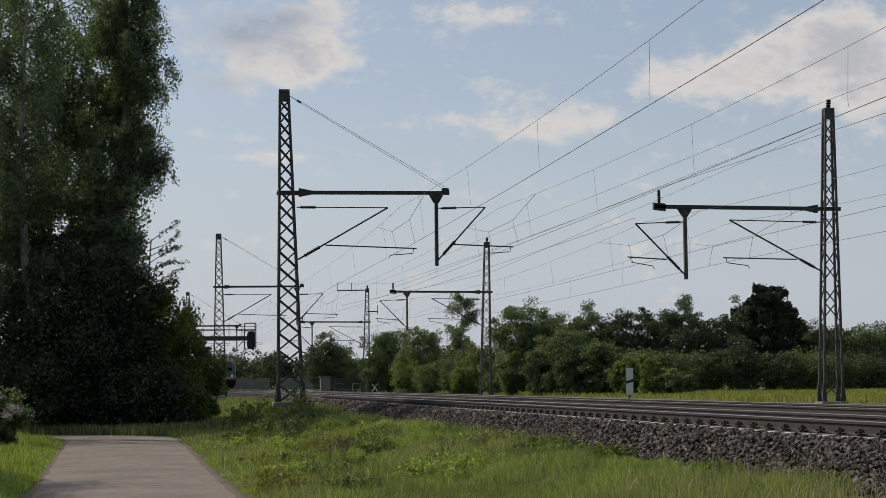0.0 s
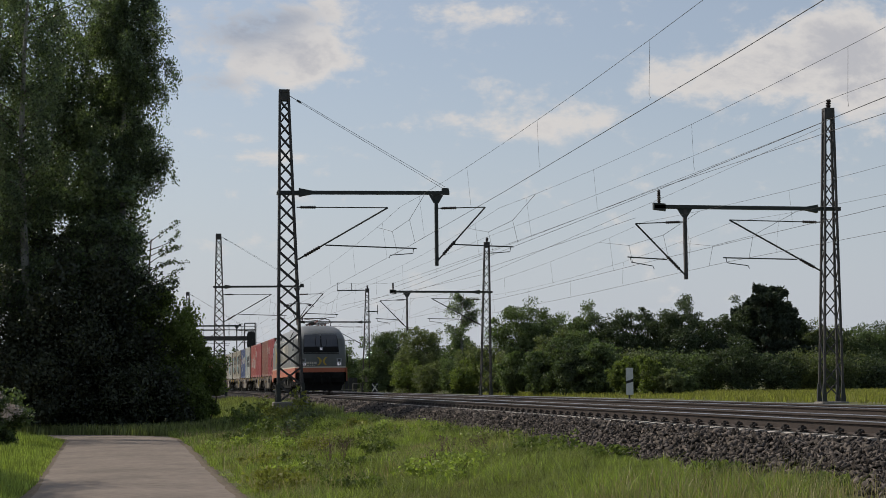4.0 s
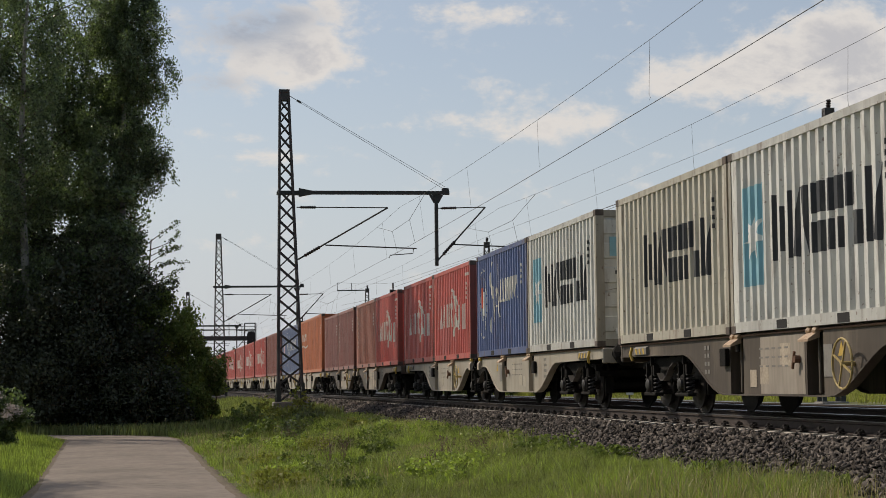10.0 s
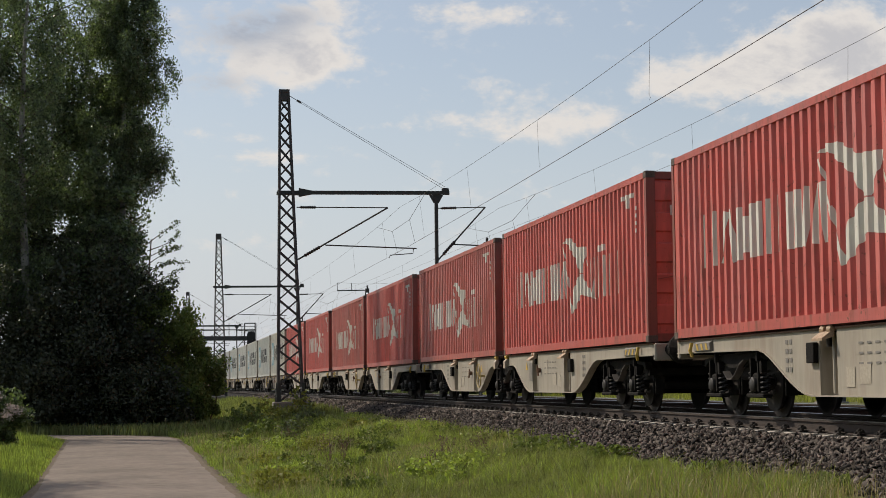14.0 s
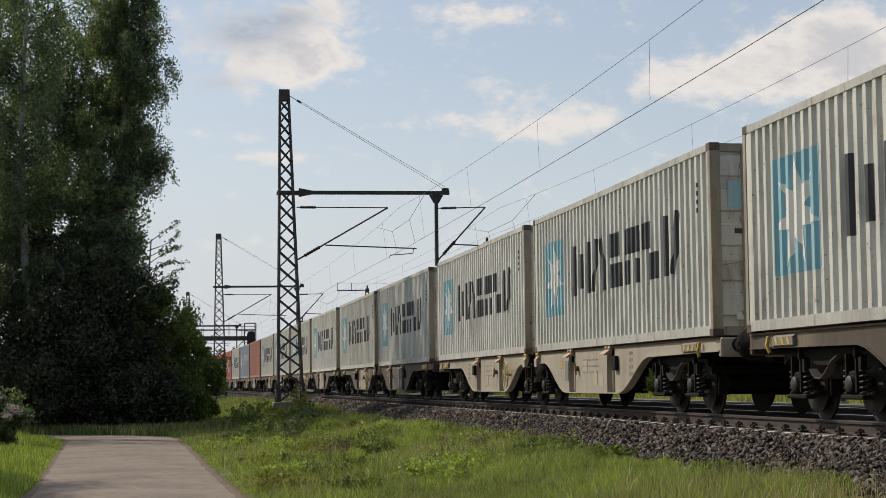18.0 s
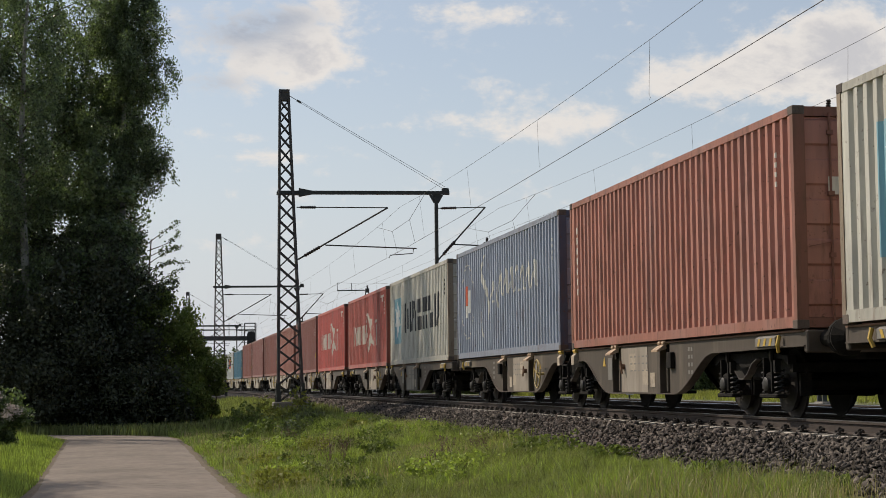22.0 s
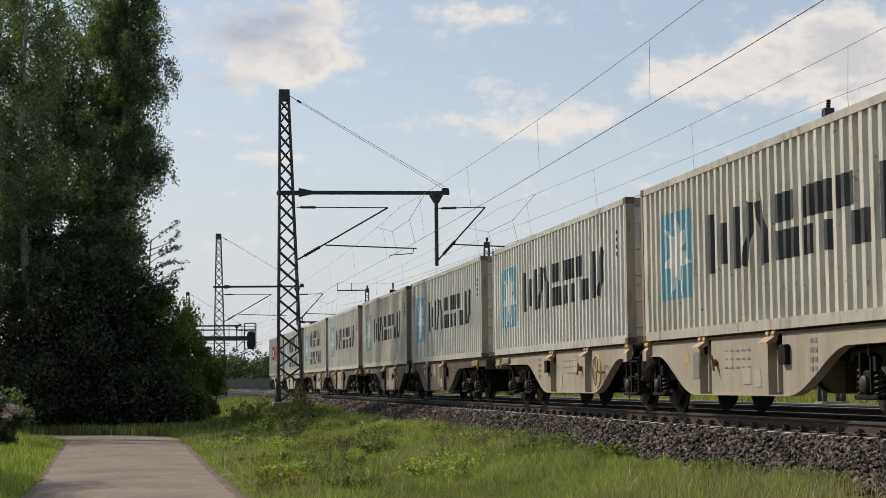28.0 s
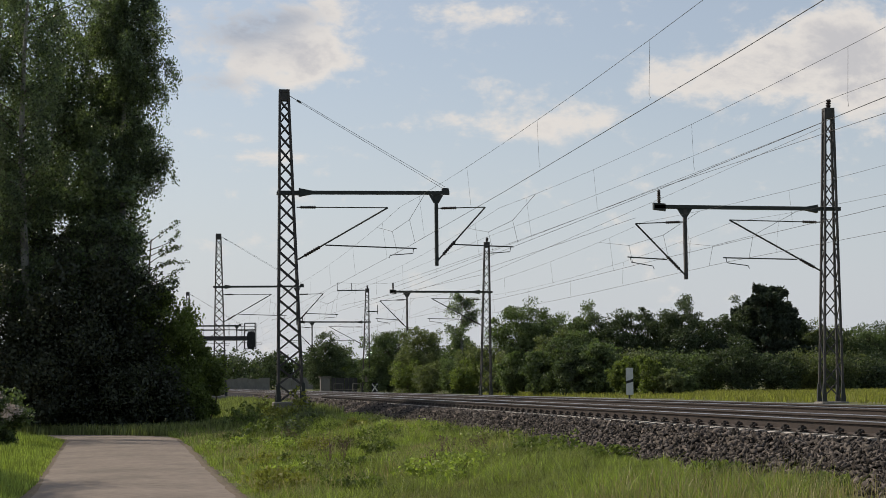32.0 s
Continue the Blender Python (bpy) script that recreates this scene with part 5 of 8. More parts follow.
def plan(z, count=18):
    """Outline of the body at a height, round both noses."""
    w, l = level(z)
    out = []
    for end in (-1, 1):
        for i in range(count + 1):
            a = -math.pi / 2 + math.pi * i / count
            x = math.copysign(abs(math.sin(a)) ** 0.55, math.sin(a)) * w
            out.append((x if end < 0 else -x, end * nose_y(x, z)))
    return out


def body_loft(z0, z1):
    s = Shape()
    zs = [z0] + [z for z, w, l in LEVELS if z0 < z < z1] + [z1]
    fine = []
    for a, b in zip(zs, zs[1:]):
        steps = 2 if b - a > 0.12 else 1
        fine += [a + (b - a) * i / steps for i in range(steps)]
    fine.append(z1)
    rings = [plan(z) for z in fine]
    n = len(rings[0])
    for z, r in zip(fine, rings):
        s.v.extend([(x, y, z) for x, y in r])
    for k in range(len(fine) - 1):
        for i in range(n):
            j = (i + 1) % n
            s.f.append((k * n + i, k * n + j, (k + 1) * n + j, (k + 1) * n + i))
    s.f.append(tuple(range(n - 1, -1, -1)))
    s.f.append(tuple((len(fine) - 1) * n + i for i in range(n)))
    return s


def nose_patch(end, x0, x1, z0, z1, lift=0.008, taper=0.0, cols=10, rows=6, skew=0.0):
    """A panel that follows the curve of the nose, with a thickness of its lift."""
    s = Shape()
    for j in range(rows + 1):
        z = z0 + (z1 - z0) * j / rows
        t = j / rows
        for i in range(cols + 1):
            x = x0 + (x1 - x0) * i / cols
            x = x * (1 - taper * t) + skew * t
            s.v.append((x, end * (nose_y(x, z) + lift), z))
    for j in range(rows):
        for i in range(cols):
            k = j * (cols + 1) + i
            s.f.append((k, k + 1, k + cols + 2, k + cols + 1))
    return s


def side_patch(side, y0, y1, z0, z1, lift=0.006, rows=5, lean0=0.0, lean1=0.0):
    """A panel on the flank: lean shifts the upper edge along the body."""
    s = Shape()
    for j in range(rows + 1):
        t = j / rows
        z = z0 + (z1 - z0) * t
        w = level(z)[0]
        for y in (y0 + lean0 * t, y1 + lean1 * t):
            s.v.append((side * (w + lift), y, z))
    for j in range(rows):
        s.f.append((2 * j, 2 * j + 1, 2 * j + 3, 2 * j + 2))
    return s


def flank_mark(parent, polys, material, name, label):
    """Plain painted shapes on the flank; e runs from the rear to the front, seen from the lane."""
    s = Shape()
    for poly in polys:
        k = len(s.v)
        for e, z in poly:
            s.v.append((-(level(z)[0] + 0.014), 9.1 - e, z))
        s.f.append(tuple(range(k, k + len(poly))))
    part(name, s, material, parent, label, fix=False)


def raised_pantograph(parent, y, top):
    base_z = 4.04
    p = part("pantograph", Shape().box(-0.5, 0.5, y - 0.55, y - 0.49, base_z, base_z + 0.06).box(-0.5, 0.5, y + 0.9, y + 0.96, base_z, base_z + 0.06)
             .box(-0.53, -0.47, y - 0.55, y + 0.96, base_z, base_z + 0.06).box(0.47, 0.53, y - 0.55, y + 0.96, base_z, base_z + 0.06), PANTO, parent, "raised single-arm pantograph")
    knee = (0, y + 1.25, base_z + (top - base_z) * 0.45)
    part("lower_arm", Shape().tube([(0, y - 0.35, base_z + 0.08), knee], [0.055, 0.045], 8), PANTO_RED, p)
    part("guide_rod", Shape().tube([(0.12, y - 0.1, base_z + 0.05), (0.12, y + 1.32, knee[2] - 0.12)], 0.018, 6), PANTO, p)
    arm = Shape()
    for sx in (-1, 1):
        arm.tube([(sx * 0.10, knee[1], knee[2]), (sx * 0.55, y - 0.05, top - 0.16)], [0.03, 0.022], 6)
    arm.tube([(-0.12, knee[1], knee[2]), (0.12, knee[1], knee[2])], 0.05, 8)
    part("upper_arm", arm, PANTO, p)
    head = Shape()
    for dy in (-0.19, 0.19):
        head.tube([(-0.98, y + dy, top - 0.22), (-0.86, y + dy, top - 0.08), (-0.6, y + dy, top - 0.01), (0.6, y + dy, top - 0.01), (0.86, y + dy, top - 0.08), (0.98, y + dy, top - 0.22)], 0.018, 6)
    head.tube([(-0.55, y - 0.2, top - 0.08), (-0.55, y + 0.2, top - 0.08)], 0.025, 6).tube([(0.55, y - 0.2, top - 0.08), (0.55, y + 0.2, top - 0.08)], 0.025, 6)
    for sx in (-1, 1):
        head.box(sx * 0.62, sx * 0.78, y - 0.1, y + 0.1, top - 0.15, top - 0.08)
    part("contact_head", head, PANTO, p)
    for sx in (-0.45, 0.45):
        for yy in (y - 0.45, y + 0.85):
            part("insulator", Shape().tube([(sx, yy, 3.86), (sx, yy, 3.90), (sx, yy, 3.93), (sx, yy, 3.96), (sx, yy, 3.99), (sx, yy, 4.04)], [0.045, 0.075, 0.045, 0.075, 0.045, 0.06], 10), PANTO_RED, p)
    return p


def folded_pantograph(parent, y):
    base_z = 4.06
    p = part("pantograph", Shape().box(-0.5, 0.5, y - 1.0, y - 0.94, base_z, base_z + 0.05).box(-0.5, 0.5, y + 0.9, y + 0.96, base_z, base_z + 0.05)
             .box(-0.53, -0.47, y - 1.0, y + 0.96, base_z, base_z + 0.05).box(0.47, 0.53, y - 1.0, y + 0.96, base_z, base_z + 0.05), PANTO, parent, "folded single-arm pantograph")
    part("lower_arm", Shape().tube([(0, y + 0.85, base_z + 0.10), (0, y - 0.95, base_z + 0.20)], [0.06, 0.05], 8), PANTO_RED, p)
    arm = Shape()
    for sx in (-1, 1):
        arm.tube([(sx * 0.1, y - 0.95, base_z + 0.22), (sx * 0.5, y + 0.8, base_z + 0.34)], [0.035, 0.025], 6)
    part("upper_arm", arm, PANTO, p)
    head = Shape()
    for dy in (0.62, 1.0):
        head.tube([(-0.98, y + dy, base_z + 0.12), (-0.88, y + dy, base_z + 0.30), (-0.6, y + dy, base_z + 0.40), (0.6, y + dy, base_z + 0.40), (0.88, y + dy, base_z + 0.30), (0.98, y + dy, base_z + 0.12)], 0.018, 6)
    head.tube([(-0.55, y + 0.6, base_z + 0.36), (-0.55, y + 1.0, base_z + 0.36)], 0.03, 6).tube([(0.55, y + 0.6, base_z + 0.36), (0.55, y + 1.0, base_z + 0.36)], 0.03, 6)
    part("contact_head", head, PANTO, p)
    for sx in (-0.45, 0.45):
        for yy in (y - 0.9, y + 0.85):
            part("insulator", Shape().tube([(sx, yy, 3.84), (sx, yy, 3.88), (sx, yy, 3.92), (sx, yy, 3.96), (sx, yy, 4.01), (sx, yy, 4.06)], [0.045, 0.08, 0.045, 0.08, 0.045, 0.06], 10), PANTO_RED, p)
    rail = Shape().tube([(0.75, y - 0.9, 3.88), (0.8, y - 0.9, 4.16), (0.8, y + 2.0, 4.16), (0.75, y + 2.4, 3.90)], 0.02, 6)
    part("roof_conductor", rail, PANTO, p)


def locomotive():
    lo = thing("electric_locomotive", "dark grey electric locomotive with orange skirt, raised rear pantograph", "locomotive")
    part("body", body_loft(1.55, 3.17), LOCO_GREY, lo, "dark grey body shell", smooth=True)
    part("roof", body_loft(3.175, 3.965), LOCO_ROOF, lo, "lighter grey curved roof", smooth=True)
    for side in (-1, 1):
        part("gutter", Shape().box(side * 1.462, side * 1.478, -6.9, 6.9, 3.15, 3.18), LOCO_CREAM, lo)
    part("waist_stripe", _ring_band(1.488, 1.56, 0.010), LOCO_CREAM, lo, "cream stripe")
    # orange skirt: a band with deeper ends
    for side in (-1, 1):
        outline = [(-8.9, 0.72), (-8.1, 0.72), (-7.5, 1.0), (7.5, 1.0), (8.1, 0.72), (8.9, 0.72), (8.9, 1.49), (-8.9, 1.49)]
        sk = part("skirt", Shape().prism(outline, side * 1.44, side * 1.505, axis="x"), LOCO_ORANGE, lo, "faded orange skirt")
        for y in (-8.3, -6.2, 6.2, 8.5):
            part("lifting_hole", Shape().tube([(side * 1.50, y, 1.30), (side * 1.508, y, 1.30)], 0.085 if abs(y) > 7 else 0.06, 12), LOCO_BLACK, sk)
    for end in (-1, 1):
        bm = Shape()
        n = 14
        outline = []
        for i in range(n + 1):
            a = -math.pi / 2 + math.pi * i / n
            x = math.copysign(abs(math.sin(a)) ** 0.55, math.sin(a)) * 1.505
            t = min(1.0, abs(x) / 1.505)
            outline.append((x, end * (8.22 + 0.9 * (1 - t ** 4) ** 0.25)))
        outline += [(1.44, end * 8.2), (-1.44, end * 8.2)]
        bm.prism(outline, 1.24, 1.49, axis="z")
        part("buffer_beam", bm, LOCO_ORANGE, lo, "orange buffer beam")
        lower = [(x * 0.97, y * 0.998) for x, y in outline]
        part("front_apron", Shape().prism(lower, 0.66, 1.235, axis="z"), LOCO_BLACK, lo, "black front apron")
        part("rail_guard", Shape().prism([(-1.35, 0.72), (1.35, 0.72), (1.1, 0.2), (-1.1, 0.2)], end * 8.75, end * 8.9, axis="y"), LOCO_BLACK, lo, "black plough")
        for side in (-1, 1):
            b = part("buffer", Shape().tube([(side * 0.875, end * 9.05, 1.05), (side * 0.875, end * 9.42, 1.05)], 0.13, 12), LOCO_BLACK, lo, "black buffer")
            part("buffer_head", Shape().box(side * 0.57, side * 1.18, end * 9.42, end * 9.5, 0.87, 1.22, chamfer=0.03), LOCO_BLACK, b)
            # corner step box in orange
            part("corner_step", Shape().box(side * 1.26, side * 1.47, end * 8.62, end * 8.92, 0.55, 0.575).box(side * 1.455, side * 1.47, end * 8.62, end * 8.64, 0.55, 0.72).box(side * 1.455, side * 1.47, end * 8.90, end * 8.92, 0.55, 0.72), LOCO_BLACK, lo)
            part("handrail", Shape().tube([(side * 1.47, end * 8.75, 1.75), (side * 1.53, end * 8.8, 1.78), (side * 1.53, end * 8.62, 2.25), (side * 1.47, end * 8.55, 2.3)], 0.02, 6), LOCO_BLACK, lo, "black grab rail")
        part("coupling_hook", Shape().box(-0.06, 0.06, end * 9.2, end * 9.55, 0.98, 1.08, chamfer=0.02).beam((0, end * 9.48, 1.0), (0, end * 9.5, 0.6), 0.12, 0.05), LOCO_BLACK, lo)
        for x in (-0.45, 0.45):
            part("brake_hose", Shape().tube([(x, end * 9.2, 0.95), (x, end * 9.36, 0.86), (x * 1.1, end * 9.34, 0.6), (x * 1.2, end * 9.25, 0.5)], 0.03, 6), LOCO_BLACK, lo)
        # windscreen in two panes over a black mask
        mask = part("windscreen", nose_patch(end, -1.02, 1.02, 2.36, 3.45, 0.006, taper=0.06), LOCO_BLACK, lo, "dark windscreen", fix=False)
        for sx in (-1, 1):
            part("pane", nose_patch(end, min(sx * 0.035, sx * 0.97), max(sx * 0.035, sx * 0.97), 2.70, 3.40, 0.012, taper=0.05, cols=6), GLASS, mask, fix=False)
            part("wiper", Shape().tube([(sx * 0.25, end * (nose_y(0.25, 2.6) + 0.03), 2.62), (sx * 0.32, end * (nose_y(0.3, 2.9) + 0.03), 2.92), (sx * 0.30, end * (nose_y(0.3, 3.2) + 0.02), 3.2)], 0.012, 5), LOCO_BLACK, mask)
        part("top_lamp", nose_patch(end, -0.085, 0.085, 2.49, 2.67, 0.02, cols=2, rows=2), LAMP_GLASS, mask, fix=False)
        led = Shape()
        for i in range(3):
            for j in range(3):
                x, z = -0.04 + 0.04 * i, 2.54 + 0.04 * j
                led.box(x - 0.009, x + 0.009, end * (nose_y(x, z) + 0.02), end * (nose_y(x, z) + 0.028), z - 0.009, z + 0.009)
        part("lamp_array", led, LED if end < 0 else LAMP_GLASS, mask)
        for sx in (-1, 1):
            x0, x1 = (0.88, 1.18) if sx > 0 else (-1.18, -0.88)
            hl = part("headlight", nose_patch(end, x0, x1, 1.60, 2.02, 0.010, cols=4, rows=3), LAMP_GLASS, lo, "grey headlight housing", fix=False)
            led = Shape()
            for i in range(4):
                for j in range(3):
                    x, z = sx * (0.92 + 0.06 * i), 1.645 + 0.055 * j
                    led.box(x - 0.013, x + 0.013, end * (nose_y(x, z) + 0.010), end * (nose_y(x, z) + 0.018), z - 0.012, z + 0.012)
            part("lamp_array", led, LED if end < 0 else LAMP_GLASS, hl, "lit white diodes")
            part("upper_lamp", nose_patch(end, sx * 1.03 - 0.07, sx * 1.03 + 0.07, 1.85, 1.98, 0.016, cols=2, rows=2), LOCO_EQUIP, hl, fix=False)
        part("front_rail", Shape().tube([(-1.0, end * (nose_y(1.0, 2.3) + 0.06), 2.31), (-0.5, end * (nose_y(0.5, 2.3) + 0.06), 2.31), (0.5, end * (nose_y(0.5, 2.3) + 0.06), 2.31), (1.0, end * (nose_y(1.0, 2.3) + 0.06), 2.31)], 0.018, 6), LOCO_BLACK, lo)
        # the two facing curved signs on the nose
        for sx in (-1, 1):
            s = Shape()
            for k in range(8):
                t = k / 7
                z = 1.63 + 0.46 * t
                inner = 0.03 + 0.15 * (2 * t - 1) ** 2
                for x in (0.04 + sx * inner, 0.04 + sx * (inner + 0.12)):
                    s.v.append((x * -end, end * (nose_y(x, z) + 0.010), z))
            for k in range(7):
                s.f.append((2 * k, 2 * k + 1, 2 * k + 3, 2 * k + 2))
            part("nose_sign", s, LOCO_YELLOW, lo, "dull yellow curved sign", fix=False)
        s = Shape()
        for k in range(6):
            x = -0.82 + k * 0.10
            for z0, z1, ww in ((1.70, 1.83, 0.07),) + (((1.61, 1.655, 0.05),) if k < 5 else ()):
                xx = x * -end
                s.box(xx - ww / 2, xx + ww / 2, end * (nose_y(x, z0) + 0.004), end * (nose_y(x, z0) + 0.010), z0, z1)
        part("number_mark", s, LOCO_CREAM, lo, "row of small cream bars")
    for side in (-1, 1):
        for end in (-1, 1):
            w = part("cab_window", side_patch(side, end * 7.20, end * 7.95, 2.50, 3.13, 0.006, lean0=0.0, lean1=-end * 0.12), LOCO_BLACK, lo, fix=False)
            part("pane", side_patch(side, end * 7.29, end * 7.86, 2.57, 3.08, 0.012, lean1=-end * 0.10), GLASS, w, fix=False)
            for y0, y1 in ((4.45, 3.15), (3.07, 1.77)) if end > 0 else ((-5.6, -4.8),):
                part("roof_grille", roof_patch(side, y0, y1, 3.31, 3.66), LOCO_BLACK, lo, fix=False)
            if end > 0:
                part("shoulder_window", roof_patch(side, end * 6.5, end * 5.6, 3.31, 3.60), LOCO_BLACK, lo, fix=False)
        # door with grab rails
        for end in (1,):
            d = part("door", side_patch(side, 2.52, 1.79, 1.60, 3.10, 0.010), LOCO_GREY, lo, fix=False)
            part("door_rail", Shape().tube([(side * 1.53, 2.58, 1.2), (side * 1.53, 2.58, 3.12)], 0.022, 6).tube([(side * 1.53, 1.73, 1.2), (side * 1.53, 1.73, 3.12)], 0.022, 6), LOCO_BLACK, d)
            part("door_step", Shape().box(side * 1.40, side * 1.512, 2.0, 2.3, 1.06, 1.2), LOCO_BLACK, d)
    # painted signs on the flank: curved pair and a row of tall plain blocks
    arcs = []
    for sgn in (-1, 1):
        for k in range(7):
            t0, t1 = k / 7, (k + 1) / 7
            z0, z1 = 1.72 + 1.22 * t0, 1.72 + 1.22 * t1
            i0, i1 = 0.07 + 0.45 * (2 * t0 - 1) ** 2, 0.07 + 0.45 * (2 * t1 - 1) ** 2
            e = 3.91
            arcs.append([(e + sgn * i0, z0), (e + sgn * (i0 + 0.27), z0), (e + sgn * (i1 + 0.27), z1), (e + sgn * i1, z1)])
    flank_mark(lo, arcs, LOCO_YELLOW, "flank_sign", "yellow curved sign")
    blocks = []
    for i, kind in enumerate(("pair", "comb", "fold", "bar", "pair", "flag", "flag", "lean", "bar", "foot")):
        e = 4.98 + (0.0, 0.95, 1.75, 2.95, 3.60, 4.60, 5.55, 6.42, 7.42, 7.78)[i]
        blocks += strokes(kind, e, 0.58 if kind != "pair" or i == 0 else 0.74, 1.88, 2.94, 0.165)
    flank_mark(lo, blocks, LOCO_CREAM, "flank_mark", "row of tall cream blocks")
    flank_mark(lo, [rect(16.3 + 0.13 * k, 16.38 + 0.13 * k, 1.78, 1.90) for k in range(6)] + [rect(14.9, 15.05, 1.72, 1.92)], LOCO_CREAM, "number_mark", "small cream bars")
    # dark frames between the wheels
    for end in (-1, 1):
        part("bogie_beam", Shape().box(-0.58, 0.58, end * 4.6, end * 8.5, 0.36, 1.15, chamfer=0.04), LOCO_BLACK, lo)
    # roof gear
    raised_pantograph(lo, 5.4, 5.84)
    folded_pantograph(lo, -5.9)
    part("roof_cover", Shape().box(-0.75, 0.75, -3.8, 3.8, 3.90, 4.02, chamfer=0.05), LOCO_ROOF, lo)
    for y in (-2.5, 0.0, 2.5):
        part("roof_insulator", Shape().tube([(0.5, y, 4.01), (0.5, y, 4.08), (0.5, y, 4.13), (0.5, y, 4.18)], [0.05, 0.08, 0.05, 0.05], 8), PANTO_RED, lo)
    part("roof_conductor", Shape().tube([(0.5, -5.0, 4.16), (0.5, 5.0, 4.16)], 0.018, 6), PANTO, lo)
    # underframe
    part("underframe", Shape().box(-1.25, 1.25, -8.6, 8.6, 0.95, 1.5), LOCO_BLACK, lo)
    part("transformer", Shape().box(-1.2, 1.2, -2.6, 2.6, 0.28, 1.0, chamfer=0.08), LOCO_BLACK, lo, "black transformer tank")
    rng = random.Random(8)
    for y in (-2.2, -1.2, -0.1, 1.0, 2.1):
        part("equipment_box", Shape().box(-1.30, -1.15, y - 0.22, y + 0.12 + rng.uniform(0, 0.15), 0.48 + rng.uniform(0, 0.25), 0.95, chamfer=0.03), LOCO_EQUIP if rng.random() < 0.5 else LOCO_BLACK, lo)
    for cy in (-4.95, 4.95):
        b = part("bogie", Shape().prism([(-2.2, 0.62), (-1.6, 0.52), (1.6, 0.52), (2.2, 0.62), (2.2, 0.85), (0.9, 0.98), (-0.9, 0.98), (-2.2, 0.85)], -1.16, -0.98, axis="x")
                 .prism([(-2.2, 0.62), (-1.6, 0.52), (1.6, 0.52), (2.2, 0.62), (2.2, 0.85), (0.9, 0.98), (-0.9, 0.98), (-2.2, 0.85)], 0.98, 1.16, axis="x")
                 .box(-1.1, 1.1, -0.35, 0.35, 0.5, 0.95).box(-1.0, 1.0, -2.2, -2.05, 0.6, 0.8).box(-1.0, 1.0, 2.05, 2.2, 0.6, 0.8), LOCO_BLACK, lo, "black locomotive bogie", m=pose(0, cy, 0))
        for a in (-1.5, 1.5):
            part("drive_wheelset", cached(("wheelset", 0.575), lambda: wheelset_shapes(0.575)[0].mesh("drive_wheelset", smooth=True)), WHEEL, b, m=pose(0, a, 0.575))
            for side in (-1, 1):
                part("axle_box", Shape().box(side * 1.02, side * 1.20, a - 0.19, a + 0.19, 0.42, 0.78, chamfer=0.05), LOCO_EQUIP, b)
                part("damper", Shape().tube([(side * 1.2, a + 0.5, 0.45), (side * 1.2, a + 0.5, 1.0)], 0.05, 8), LOCO_EQUIP, b)
                part("sand_pipe", Shape().tube([(side * 1.18, a - 0.62, 1.0), (side * 1.18, a - 0.62, 0.5), (side * 0.85, a - 0.58, 0.15)], 0.025, 6), LOCO_EQUIP, b)
        part("yaw_damper", Shape().tube([(-1.24, -0.35, 0.93), (-1.24, 0.55, 0.90)], 0.075, 10), LOCO_EQUIP, b)
    part("ladder", Shape().beam((-1.36, 1.99, 1.0), (-1.36, 1.99, 0.35), 0.04).beam((-1.36, 2.32, 1.0), (-1.36, 2.32, 0.35), 0.04).beam((-1.36, 1.99, 0.4), (-1.36, 2.32, 0.4), 0.05).beam((-1.36, 1.99, 0.7), (-1.36, 2.32, 0.7), 0.05), LOCO_EQUIP, lo)
    RUNS.append((lo, 216.5, 0.0))
    return lo


def _ring_band(z0, z1, lift):
    s = Shape()
    for z in (z0, z1):
        zz = max(z, 1.55)
        w, l = level(zz)
        for x, y in plan(zz):
            s.v.append((x * (1 + lift / w), y * (1 + lift / l), z))
    n = len(s.v) // 2
    for i in range(n):
        j = (i + 1) % n
        s.f.append((i, j, n + j, n + i))
    return s


def roof_patch(side, y0, y1, z0, z1):
    s = Shape()
    rows = 5
    for j in range(rows + 1):
        z = z0 + (z1 - z0) * j / rows
        w = level(z)[0]
        for y in (y0, y1):
            s.v.append((side * (w + 0.012), y, z + 0.008))
    for j in range(rows):
        s.f.append((2 * j, 2 * j + 1, 2 * j + 3, 2 * j + 2))
    return s


locomotive()


# ---- catenary masts and wires ----
MAST_STEEL = surface("weathered_mast_steel", (0.085, 0.080, 0.078), rough=0.65, metal=0.35, vary=0.25, scale=3.0, dirt=(0.14, 0.10, 0.08), dirt_amount=0.5, dirt_scale=4.0)
ARM_STEEL = surface("green_grey_arm_steel", (0.055, 0.060, 0.056), rough=0.6, metal=0.35, vary=0.2, scale=3.0)
INSULATOR = surface("brown_insulator", (0.035, 0.024, 0.020), rough=0.3, vary=0.2, scale=10.0)
WIRE = surface("dark_copper_wire", (0.045, 0.042, 0.040), rough=0.5, metal=0.5, vary=0.1, scale=3.0)
FOOTING = surface("grey_footing_concrete", (0.22, 0.20, 0.175), rough=0.92, vary=0.25, scale=3.0, bump=0.3, dirt=(0.08, 0.07, 0.05), dirt_amount=0.6, dirt_scale=3.0)
CONTACT_1, MESS_LOW, MESS_HIGH = 5.86, 7.02, 7.48


def corner(b, t, wb, wt, k, f):
    """Leg k of a tapered mast at the share f of its height."""
    sx, sy = ((-1, -1), (1, -1), (1, 1), (-1, 1))[k]
    c = b.lerp(t, f)
    w = (wb + (wt - wb) * f) / 2
    return c + Vector((sx * w, sy * w * 0.72, 0))


